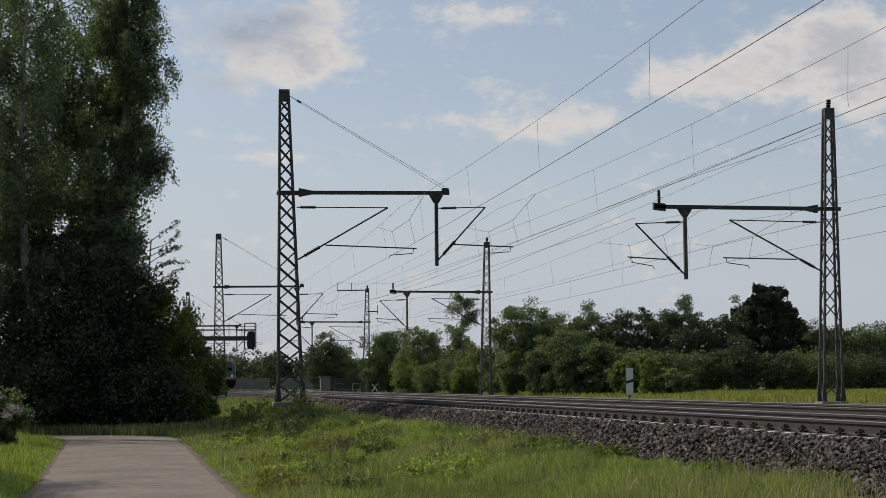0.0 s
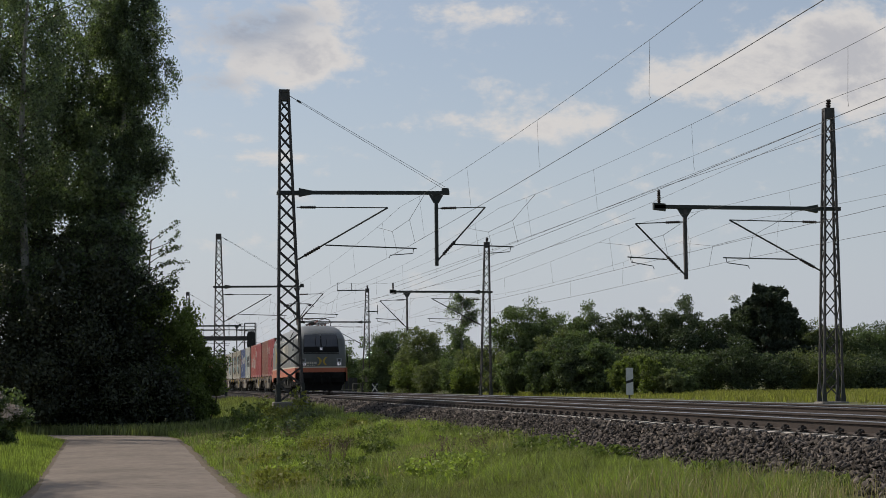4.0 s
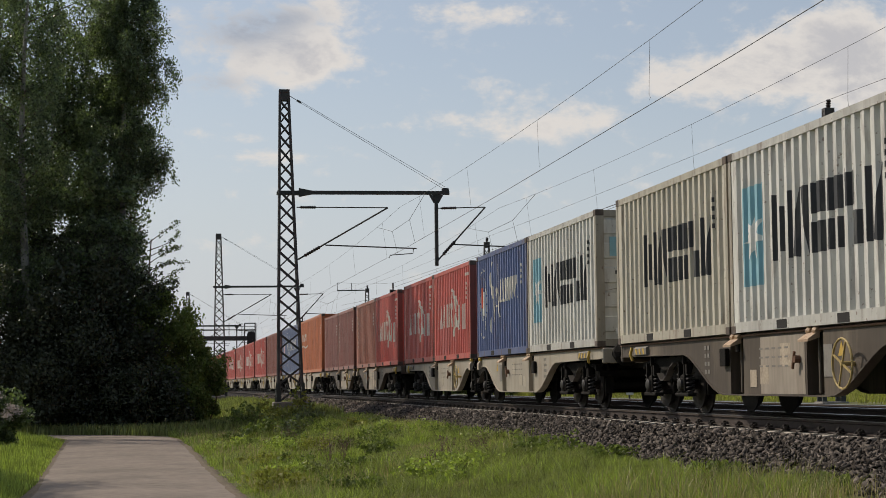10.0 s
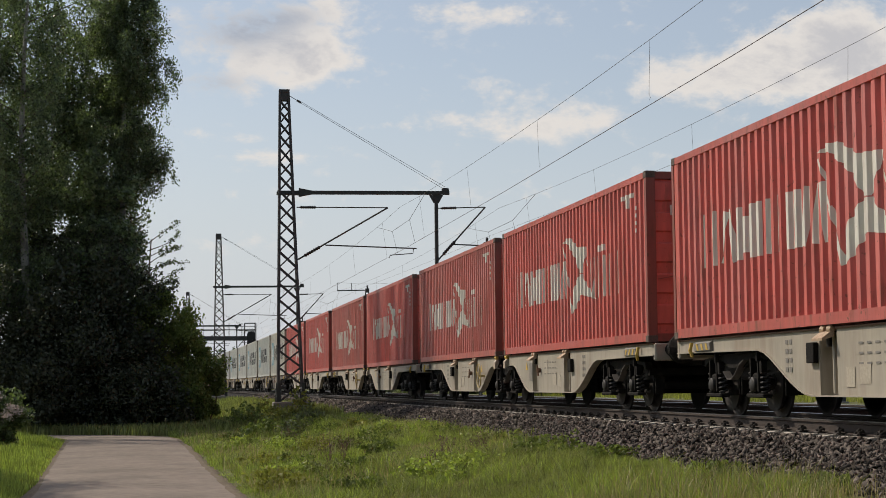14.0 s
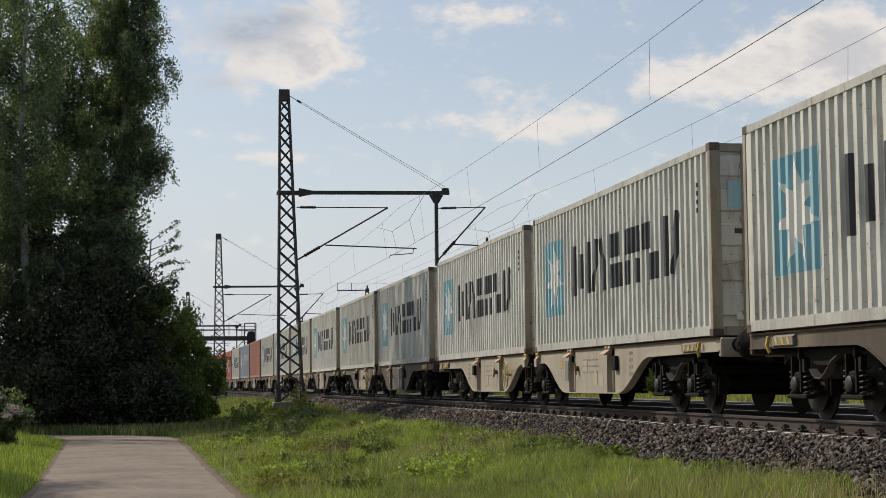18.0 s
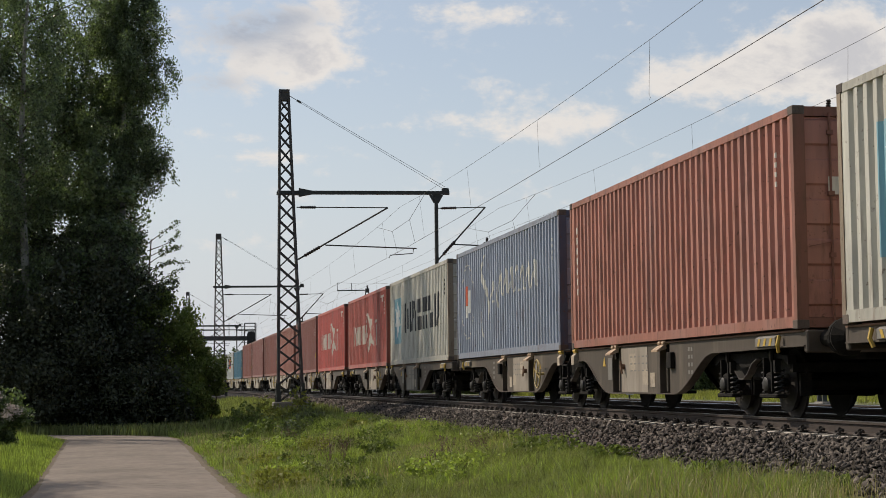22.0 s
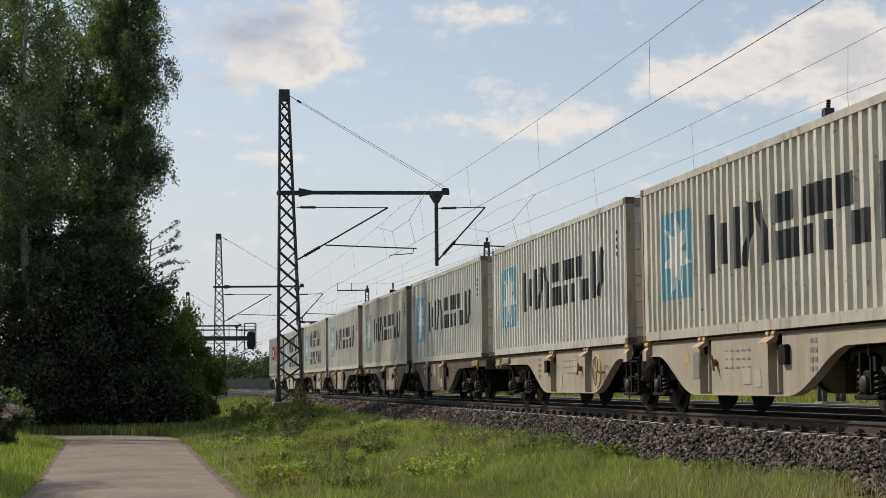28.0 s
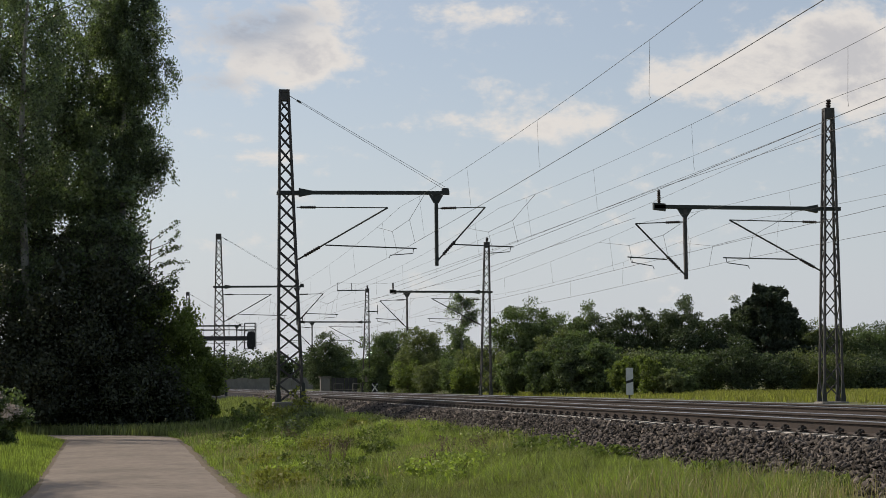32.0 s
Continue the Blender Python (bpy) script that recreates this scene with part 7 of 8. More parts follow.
def ballast_stones(count, s0, s1, lat0, lat1, name, size=(0.022, 0.046), lift=0.0):
    rng = np.random.default_rng(11 + count)
    # more of them close by
    s = s0 + (s1 - s0) * rng.random(count) ** 1.5
    lat = lat0 + (lat1 - lat0) * rng.random(count)
    prof_x = [p[0] for p in BALLAST_OUTLINE[:9]]
    prof_z = [p[1] for p in BALLAST_OUTLINE[:9]]
    z = np.interp(lat, [-3.6] + prof_x, [-0.74] + prof_z) + lift
    on = ~((np.abs(np.abs(lat) - 0.7525) < 0.09))
    sleeper_gap = np.abs(((s - 14.0) / 0.63 + 0.5) % 1.0 - 0.5) * 0.63
    on &= ~((np.abs(lat) < 1.30) & (sleeper_gap < 0.15))
    s, lat, z = s[on], lat[on], z[on]
    n = len(s)
    centre = line_arrays(s, lat, z + np.where(np.abs(lat) < 1.36, rng.uniform(-0.05, 0.012, n), rng.uniform(-0.01, 0.075, n)))
    base = np.array([(1, 0, -0.7), (-0.7, 0.85, -0.7), (-0.7, -0.85, -0.7), (1, 0, 0.7), (-0.7, 0.85, 0.7), (-0.7, -0.85, 0.7)], float)
    faces = np.array([(0, 2, 1), (3, 4, 5), (0, 1, 4), (0, 4, 3), (1, 2, 5), (1, 5, 4), (2, 0, 3), (2, 3, 5)])
    r = rng.uniform(*size, n) * rng.choice([0.8, 1.0, 1.35], n, p=[0.35, 0.5, 0.15])
    v = base[None] * rng.uniform(0.75, 1.25, (n, 6, 1)) * r[:, None, None] * np.array([1.25, 0.85, 0.55])
    v += rng.normal(size=(n, 6, 3)) * 0.24 * r[:, None, None]
    a = rng.uniform(0, 2 * np.pi, n)
    b = rng.uniform(-1.2, 1.2, n)
    ca, sa, cb, sb = np.cos(a), np.sin(a), np.cos(b), np.sin(b)
    x, y, zz = v[:, :, 0], v[:, :, 1], v[:, :, 2]
    x, zz = x * cb[:, None] - zz * sb[:, None], x * sb[:, None] + zz * cb[:, None]
    x, y = x * ca[:, None] - y * sa[:, None], x * sa[:, None] + y * ca[:, None]
    v = np.stack([x, y, zz], axis=2) + centre[:, None, :]
    f = (faces[None] + (np.arange(n) * 6)[:, None, None]).reshape(-1, 3)
    return tagged(soup(name, v.reshape(-1, 3), f, MAT_STONE, ballast), "loose broken stones of the ballast", kind="stuff")


ballast_stones(62000, 12, 62, -3.0, -0.85, "ballast_stones", size=(0.020, 0.042))
ballast_stones(18000, 60, 130, -2.9, -1.2, "ballast_stones", size=(0.03, 0.06))
ballast_stones(6000, 14, 60, -0.7, 1.4, "ballast_stones", lift=0.01)


# ---- plants ----
BARK = surface("grey_brown_bark", (0.11, 0.085, 0.065), rough=0.95, vary=0.35, scale=4.0, bump=0.6, bump_scale=14.0)
BIRCH_BARK = surface("pale_birch_bark", (0.30, 0.285, 0.255), rough=0.8, vary=0.3, scale=3.0, dirt=(0.04, 0.035, 0.03), dirt_amount=0.9, dirt_scale=3.5)
LEAF_BIRCH = leaf_surface("birch_leaves", (0.132, 0.165, 0.100), through=0.40, vary=0.65, rough=0.34, spec=0.7)
LEAF_DARK = leaf_surface("dark_leaves", (0.085, 0.108, 0.062), through=0.22, vary=0.5)
# darker leaf copy: the shade under the birches is in its colour
LEAF_SHADE = leaf_surface("shade_coloured_leaves", (0.060, 0.068, 0.042), through=0.2, vary=0.5, rough=0.5, spec=0.35)
LEAF_MID = leaf_surface("green_leaves", (0.118, 0.150, 0.078), through=0.30, vary=0.5)
LEAF_OLIVE = leaf_surface("olive_leaves", (0.150, 0.168, 0.088), through=0.30, vary=0.4)
LEAF_LIGHT = leaf_surface("light_green_leaves", (0.145, 0.175, 0.062), through=0.35, vary=0.45)
LEAF_YELLOW = leaf_surface("yellow_green_leaves", (0.24, 0.235, 0.07), through=0.3, vary=0.4)
NEEDLES = leaf_surface("dark_needles", (0.057, 0.073, 0.048), through=0.10, vary=0.4)
GRASS_A = leaf_surface("green_grass", (0.212, 0.227, 0.094), through=0.30, vary=0.5)
GRASS_B = leaf_surface("fresh_grass", (0.266, 0.308, 0.094), through=0.32, vary=0.45)
GRASS_DRY = leaf_surface("dry_grass", (0.36, 0.29, 0.19), through=0.2, vary=0.4)
FIELD = leaf_surface("meadow_grass", (0.252, 0.242, 0.077), through=0.35, vary=0.3)
BLOSSOM = surface("cream_blossom", (0.66, 0.56, 0.50), rough=0.8, vary=0.15, scale=9.0, island=0.2)

TABLE_X = np.arange(-16.0, 14.01, 0.4)
TABLE_Y = np.arange(6.0, 132.01, 0.6)
TABLE = np.array([[ground_z(x, y) for x in TABLE_X] for y in TABLE_Y])


def ground_at(x, y):
    """Ground height for arrays of places near the lane."""
    fx = np.clip((x - TABLE_X[0]) / 0.4, 0, len(TABLE_X) - 1.001)
    fy = np.clip((y - TABLE_Y[0]) / 0.6, 0, len(TABLE_Y) - 1.001)
    ix, iy = fx.astype(int), fy.astype(int)
    tx, ty = fx - ix, fy - iy
    return (TABLE[iy, ix] * (1 - tx) * (1 - ty) + TABLE[iy, ix + 1] * tx * (1 - ty) + TABLE[iy + 1, ix] * (1 - tx) * ty + TABLE[iy + 1, ix + 1] * tx * ty)


def leaves_at(points, size, rng, droop=0.0, long=1.5):
    """Small four-cornered leaves round points: verts and faces."""
    n = len(points)
    u = rng.normal(size=(n, 3))
    u[:, 2] -= droop
    u /= np.linalg.norm(u, axis=1)[:, None]
    w = np.cross(u, rng.normal(size=(n, 3)))
    w /= np.linalg.norm(w, axis=1)[:, None] + 1e-9
    r = size * rng.uniform(0.6, 1.3, n)[:, None]
    a = points - u * r * long * 0.5
    b = points + w * r * 0.42
    c = points + u * r * long * 0.5
    d = points - w * r * 0.42
    v = np.stack([a, b, c, d], axis=1).reshape(-1, 3)
    return v, np.arange(n * 4).reshape(-1, 4)


def crown_mesh(parent, points, size, material, rng, droop=0.0, name="crown", label="", long=1.5):
    v, f = leaves_at(points, size, rng, droop, long)
    ob = soup(name, v, f, material, parent)
    if label:
        tagged(ob, label)
    return ob


def limb(a, b, r0, r1, rng, bend=0.3, steps=6):
    a, b = Vector(a), Vector(b)
    off = Vector((rng.normal() * bend, rng.normal() * bend, abs(rng.normal()) * bend))
    pts = [a.lerp(b, t) + off * math.sin(math.pi * t) for t in [i / steps for i in range(steps + 1)]]
    return pts, [r0 + (r1 - r0) * i / steps for i in range(steps + 1)]


def birch(x, y, z, height, reach, seed, leaves, label, first=0.22, lean=0.0, twig=2.0, size=0.085):
    """A birch: pale trunk, rising limbs and hanging strands of small leaves."""
    rng = np.random.default_rng(seed)
    t = thing("birch_tree", label, "tree", group="trees by the lane")
    top = Vector((x + lean, y, z + height))
    pts, rad = limb((x, y, z - 0.1), top, 0.20, 0.02, rng, 0.35, 10)
    part("trunk", Shape().tube(pts, rad, 8), BIRCH_BARK, t, "pale birch trunk", smooth=True)
    strands, ends = [], Shape()
    count = 34
    for i in range(count):
        f = first + (0.97 - first) * (i + rng.random() * 0.7) / count
        a = rng.uniform(0, 2 * math.pi)
        k = pts[min(int(f * 10), 9)].lerp(pts[min(int(f * 10) + 1, 10)], f * 10 % 1)
        spread = reach * (0.25 + 0.75 * math.sin(math.pi * min(1.0, (1 - f) * 0.95 + 0.22)) ** 1.1) * rng.uniform(0.65, 1.12)
        tip = k + Vector((math.cos(a) * spread, math.sin(a) * spread, height * 0.06 * rng.uniform(0.4, 1.3)))
        lp, lr = limb(k, tip, 0.05 * (1 - f) + 0.016, 0.008, rng, 0.18, 5)
        part("limb", Shape().tube(lp, lr, 5, caps=False), BARK, t)
        for j in range(24):
            g = rng.uniform(0.15, 1.0)
            p = lp[min(int(g * 5), 4)].lerp(lp[min(int(g * 5) + 1, 5)], g * 5 % 1)
            strands.append((*p, rng.uniform(0.35, 1.0) * twig))
    strands = np.array(strands)
    per = max(1, leaves // len(strands))
    idx = np.repeat(np.arange(len(strands)), per)
    d = rng.random(len(idx))
    start = strands[idx, :3]
    sway = rng.normal(size=(len(strands), 2)) * 0.30
    p = start.copy()
    p[:, 2] -= d * strands[idx, 3]
    p[:, 2] += rng.normal(size=len(idx)) * 0.10
    p[:, :2] += sway[idx] * d[:, None] + rng.normal(size=(len(idx), 2)) * (0.13 - 0.05 * d[:, None])
    crown_mesh(t, p, size, LEAF_BIRCH, rng, 0.9, label="hanging strands of small leaves")
    return t


def clumpy(rng, count, centre, radii, clumps, clump_r, flat=0.75, shell=0.25):
    """Points gathered in uneven clumps in an ellipsoid, thicker towards its skin."""
    d = rng.normal(size=(clumps, 3))
    d /= np.linalg.norm(d, axis=1)[:, None]
    rad = rng.uniform(shell, 1.0, clumps) ** 0.7
    wob = 1 + 0.22 * np.sin(d[:, 0] * 5 + rng.uniform(0, 6)) * np.cos(d[:, 2] * 4 + rng.uniform(0, 6))
    c = np.array(centre) + d * rad[:, None] * wob[:, None] * np.array(radii)
    idx = rng.integers(0, clumps, count)
    cr = clump_r * rng.uniform(0.6, 1.35, clumps)
    c[:, 2] += 0.05 * radii[2] * rng.normal(size=clumps)
    off = rng.normal(size=(count, 3))
    off /= np.linalg.norm(off, axis=1)[:, None]
    off *= (rng.random(count) ** 0.45)[:, None]
    off *= np.array([1, 1, flat])
    return c[idx] + off * cr[idx][:, None]


def broadleaf(x, y, z, height, reach, seed, leaves, material, label, size=0.26, low=0.12, clumps=46, group="trees beyond the line", name="deciduous_tree", clump_r=None, limbs=7):
    rng = np.random.default_rng(seed)
    t = thing(name, label, "tree", group=group)
    pts, rad = limb((x, y, z - 0.1), (x + rng.normal() * 0.3, y, z + height * 0.72), 0.03 * height * 0.75, 0.04, rng, 0.2, 7)
    part("trunk", Shape().tube(pts, rad, 7), BARK, t, smooth=True)
    mid = (1 + low) / 2
    for i in range(limbs):
        a = 2 * math.pi * (i + rng.random()) / limbs
        k = pts[2 + int(rng.integers(0, 5))]
        tip = Vector((x + math.cos(a) * reach * 0.7, y + math.sin(a) * reach * 0.7, z + height * rng.uniform(low + 0.25, 0.9)))
        lp, lr = limb(k, tip, 0.012 * height * 0.7, 0.015, rng, 0.2, 5)
        part("limb", Shape().tube(lp, lr, 5, caps=False), BARK, t)
    p = clumpy(rng, leaves, (x, y, z + height * mid), (reach, reach, height * (1 - low) / 2), clumps, clump_r or reach * 0.30)
    p = p[p[:, 2] > z + 0.02]
    skirt = clumpy(rng, leaves // 3, (x, y, z + height * 0.22), (reach * 0.95, reach * 0.95, height * 0.24), clumps // 2, (clump_r or reach * 0.3) * 0.9)
    p = np.concatenate([p, skirt[skirt[:, 2] > z + 0.02]])
    crown_mesh(t, p, size, material, rng)
    return t


def pine(x, y, z, height, reach, seed, leaves, label):
    rng = np.random.default_rng(seed)
    t = thing("pine_tree", label, "tree", group="trees beyond the line")
    part("trunk", Shape().tube([(x, y, z - 0.1), (x, y, z + height * 0.5), (x + 0.1, y, z + height * 0.97)], [0.22, 0.14, 0.03], 7), BARK, t, smooth=True)
    pts = []
    count = 60
    for i in range(count):
        f = 0.12 + 0.86 * (i + rng.random()) / count
        a = rng.uniform(0, 2 * math.pi)
        spread = reach * (1 - f) ** 0.42 * rng.uniform(0.45, 1.15) + 0.2
        n = leaves // count
        g = rng.random(n) ** 0.6
        side = rng.normal(size=n) * 0.22 * (1.2 - g)
        px = x + np.cos(a) * spread * g - np.sin(a) * side
        py = y + np.sin(a) * spread * g + np.cos(a) * side
        pz = z + height * f + 0.25 * g * spread * 0.3 - 0.08 * spread * g ** 2 + rng.normal(size=n) * 0.16
        pts.append(np.stack([px, py, pz], axis=1))
        if i % 3 == 0:
            part("limb", Shape().tube([(x, y, z + height * f), (x + math.cos(a) * spread * 0.8, y + math.sin(a) * spread * 0.8, z + height * f + 0.05 * spread)], [0.05, 0.012], 5, caps=False), BARK, t)
    crown_mesh(t, np.concatenate(pts), 0.19, NEEDLES, rng, long=2.2)
    return t


def shrub(x, y, z, height, reach, seed, leaves, material, label, size=0.09, clumps=22, group="shrubs", name="shrub", bottom=0.0):
    rng = np.random.default_rng(seed)
    t = thing(name, label, "shrub", group=group)
    for i in range(5 if height > 0.6 else 2):
        a = rng.uniform(0, 2 * math.pi)
        lp, lr = limb((x, y, z - 0.05), (x + math.cos(a) * reach * 0.6, y + math.sin(a) * reach * 0.6, z + height * rng.uniform(0.5, 0.85)), min(0.03, 0.012 * height), 0.004, rng, 0.05 * height, 4)
        part("stem", Shape().tube(lp, lr, 5, caps=False), BARK, t)
    p = clumpy(rng, leaves, (x, y, z + height * (0.5 + bottom / 2)), (reach, reach, height * (0.5 - bottom / 2)), clumps, min(reach, height) * 0.36, shell=0.35)
    p = p[p[:, 2] > z + 0.01]
    crown_mesh(t, p, size, material, rng, name="foliage")
    return t


# birches and dark undergrowth beside the bend
birch(-1.85, 63.5, 0.0, 16.6, 1.75, 21, 84000, "tall birch with dark hanging foliage", lean=0.15, first=0.50, twig=1.5, size=0.066)
birch(-4.5, 62.0, 0.0, 18.6, 2.5, 22, 64000, "tall birch with pale trunk and drooping twigs", lean=-0.3, twig=1.6, size=0.068)
birch(-7.8, 64.0, 0.0, 19.0, 3.2, 23, 34000, "tall birch at the edge of the copse", twig=1.7, size=0.085)
birch(-3.3, 67.5, 0.0, 16.2, 2.2, 24, 24000, "birch standing behind the others", first=0.3, twig=1.6, size=0.095)
birch(-4.3, 66.0, 0.0, 13.8, 2.1, 29, 24000, "birch filling the middle of the copse", first=0.45, twig=1.6, size=0.09)
birch(-11.5, 60.0, 0.0, 18.5, 3.4, 25, 14000, "tall birch at the edge of the copse")
birch(-6.3, 69.5, 0.0, 18.6, 2.8, 26, 12000, "tall birch in the depth of the copse", first=0.3, twig=1.8, size=0.12)
birch(-9.6, 71.0, 0.0, 19.0, 3.2, 27, 7000, "tall birch in the depth of the copse", first=0.3, twig=1.8, size=0.13)
UNDERGROWTH = [(-8.2, 62.5, 7.5, 2.6, 9000), (-5.6, 61.8, 7.0, 2.3, 11000), (-3.4, 62.0, 7.2, 2.2, 12000), (-1.7, 62.5, 6.6, 1.9, 12000), (-0.3, 62.8, 5.6, 1.5, 11000),
               (0.7, 63.4, 4.3, 1.15, 8000), (1.45, 64.0, 3.1, 0.75, 5000), (-2.4, 64.5, 8.6, 2.2, 9000), (-6.5, 65.0, 9.0, 2.8, 9000), (-4.2, 60.6, 3.2, 1.8, 8000), (-1.0, 60.9, 2.8, 1.5, 7000), (0.55, 61.8, 2.2, 0.9, 7000), (-2.6, 61.0, 1.6, 1.5, 6000), (-6.2, 61.4, 1.8, 1.8, 6000), (-2.3, 63.0, 10.2, 1.75, 12000), (-3.9, 63.5, 11.0, 2.0, 9000)]
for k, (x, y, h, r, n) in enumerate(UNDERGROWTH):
    # sun on the rim and shade beneath the birches come from leaf colour
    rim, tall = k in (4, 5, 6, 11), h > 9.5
    shrub(x, y, 0.0, h, r, 100 + k, int(n * 1.5), LEAF_LIGHT if rim else LEAF_BIRCH if tall else LEAF_SHADE,
          "green bush at the edge of the copse, leaves coloured light for sun" if rim else "tall leafy bush among the birches" if tall else "dense undergrowth beneath the birches, leaves coloured dark for shade",
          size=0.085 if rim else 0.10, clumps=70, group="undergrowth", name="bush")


def sparse_tree():
    """A young tree with long open sprays at the edge of the copse."""
    rng = np.random.default_rng(77)
    t = thing("young_tree", "young tree with open sprays of small leaves", "tree", group="trees by the lane")
    part("trunk", Shape().tube([(-0.9, 63.0, 0.0), (-0.8, 63.0, 4.0), (-0.6, 63.0, 7.0)], [0.08, 0.05, 0.02], 6), BARK, t)
    pts = []
    for k in range(13):
        z = 4.2 + k * 0.26
        a = Vector((-0.75, 63.0, z - 0.5))
        b = Vector((-0.4 + rng.uniform(0.5, 1.25), 62.6 + rng.uniform(-0.6, 0.6), z + rng.uniform(-0.25, 0.35)))
        lp, lr = limb(a, b, 0.018, 0.005, rng, 0.1, 5)
        part("limb", Shape().tube(lp, lr, 5, caps=False), BARK, t)
        for j in range(70):
            g = rng.uniform(0.35, 1.0)
            p = lp[min(int(g * 5), 4)].lerp(lp[min(int(g * 5) + 1, 5)], g * 5 % 1)
            pts.append((p.x + rng.normal() * 0.05, p.y + rng.normal() * 0.08, p.z + rng.normal() * 0.05))
    crown_mesh(t, np.array(pts), 0.075, LEAF_MID, rng, name="foliage")


sparse_tree()


# hedge, copse and field edge beyond the line: (x, y, height, reach, material, leaves)
def beyond():
    rows = [
        (19.2, 168 + 40, 8.2, 2.6, LEAF_DARK, 5000), (22.0, 216, 6.6, 2.6, LEAF_MID, 4000), (24.6, 190, 8.4, 2.9, LEAF_MID, 6000), (26.6, 178, 8.0, 2.6, LEAF_OLIVE, 5500),
        (28.6, 166, 5.8, 2.4, LEAF_MID, 4500), (27.8, 150, 5.2, 2.4, LEAF_OLIVE, 4500), (31.6, 150, 9.1, 3.2, LEAF_MID, 8500), (34.6, 152, 8.6, 2.9, LEAF_MID, 7500),
        (37.8, 152, 8.3, 2.8, LEAF_MID, 7000), (40.6, 150, 8.2, 2.6, LEAF_DARK, 6500), (30.4, 132, 5.6, 2.2, LEAF_OLIVE, 5500), (29.6, 124, 5.0, 1.9, LEAF_MID, 5000),
        (30.6, 118, 4.3, 1.7, LEAF_MID, 4500), (31.0, 112, 3.0, 1.3, LEAF_LIGHT, 3500), (43.4, 150, 8.2, 2.4, LEAF_DARK, 6500), (45.6, 148, 9.0, 2.5, LEAF_DARK, 6500),
        (48.6, 150, 8.0, 2.4, LEAF_DARK, 6000), (51.6, 149, 8.9, 2.4, LEAF_DARK, 6000), (58.2, 152, 8.0, 2.6, LEAF_MID, 6000), (60.2, 150, 6.8, 2.8, LEAF_OLIVE, 6000), (63.5, 150, 6.6, 2.8, LEAF_MID, 6000), (66.5, 152, 6.7, 3.0, LEAF_DARK, 5000)]
    words = {LEAF_DARK.name: "dark green deciduous tree at the field's edge", LEAF_MID.name: "green deciduous tree beyond the railway", LEAF_OLIVE.name: "olive green bushy tree beyond the railway", LEAF_LIGHT.name: "light green bushy tree by the railway"}
    for k, (x, y, h, r, mat, n) in enumerate(rows):
        broadleaf(x, y, 0.62, h * 0.915, r, 300 + k, int(n * 3.9), mat, words[mat.name], size=0.125, low=0.02, clumps=210, clump_r=r * 0.23)
    birch(28.7, 164, 0.6, 9.9, 1.6, 401, 12000, "slender birch rising over the hedge", first=0.1, twig=1.2, size=0.12)
    pine(53.9, 148, 0.6, 9.6, 5.0, 402, 30000, "dark broad pine at the field's edge")
    pine(56.6, 151, 0.6, 8.5, 2.6, 403, 12000, "dark pine at the field's edge")
    low = [(44.5, 140, 3.6, 2.4, LEAF_MID), (47.6, 139, 4.2, 2.2, LEAF_DARK), (50.8, 138, 3.4, 2.2, LEAF_DARK), (54.0, 139, 3.6, 2.4, LEAF_OLIVE), (57.0, 140, 3.2, 2.2, LEAF_OLIVE), (60.5, 141, 3.0, 2.4, LEAF_DARK), (64.0, 141, 3.4, 2.4, LEAF_DARK),
           (41.5, 140, 3.4, 2.2, LEAF_MID), (38.5, 138, 3.6, 2.2, LEAF_OLIVE), (35.6, 136, 3.8, 2.2, LEAF_DARK), (32.6, 128, 3.4, 1.9, LEAF_DARK), (36.4, 118, 1.6, 0.9, LEAF_MID), (31.8, 109, 2.4, 0.95, LEAF_LIGHT), (32.6, 108, 1.7, 0.8, LEAF_OLIVE)]
    for k, (x, y, h, r, mat) in enumerate(low):
        shrub(x, y, 0.62, h, r, 500 + k, 8000, mat, "leafy bush at the edge of the meadow", size=0.15, clumps=60, group="bushes beyond the line", name="bush")
    hedge = [(21.4, 214, 3.6, 2.2, LEAF_LIGHT), (23.6, 205, 3.8, 2.0, LEAF_MID), (23.4, 190, 3.0, 1.8, LEAF_MID), (24.9, 176, 3.6, 1.9, LEAF_LIGHT), (26.0, 168, 3.0, 1.8, LEAF_OLIVE), (27.0, 158, 3.4, 1.8, LEAF_MID),
             (26.4, 148, 3.0, 1.6, LEAF_LIGHT), (27.6, 141, 3.6, 1.7, LEAF_OLIVE), (27.2, 133, 3.2, 1.4, LEAF_MID), (28.0, 126, 3.4, 1.4, LEAF_MID), (28.8, 119, 3.2, 1.3, LEAF_DARK)]
    for k, (x, y, h, r, mat) in enumerate(hedge):
        shrub(x, y, 0.6, h, r, 560 + k, 7000, mat, "dense leafy hedge bush beside the railway", size=0.15, clumps=60, group="bushes beyond the line", name="bush")
    rng = np.random.default_rng(9)
    pts = []
    for k in range(112):
        x = -22 + k * 1.2 + rng.normal() * 0.6
        y = 440 + rng.normal() * 10
        h = rng.uniform(6.8, 10.6) if k % 7 else 12.0
        if -9.0 < x - track_x(y) < 14.0:
            x, y, h = x * 1.72, y + 320, h * 1.7
        pts.append(clumpy(rng, 800, (x, y, 0.4 + h * 0.45), (3.0, 2.4, h * 0.5), 26, 1.5))
    tagged(crown_mesh(None, np.concatenate(pts), 0.50, LEAF_DARK, rng, name="far_woods"), "dark line of far woods along the horizon", "woods", kind="stuff")


beyond()


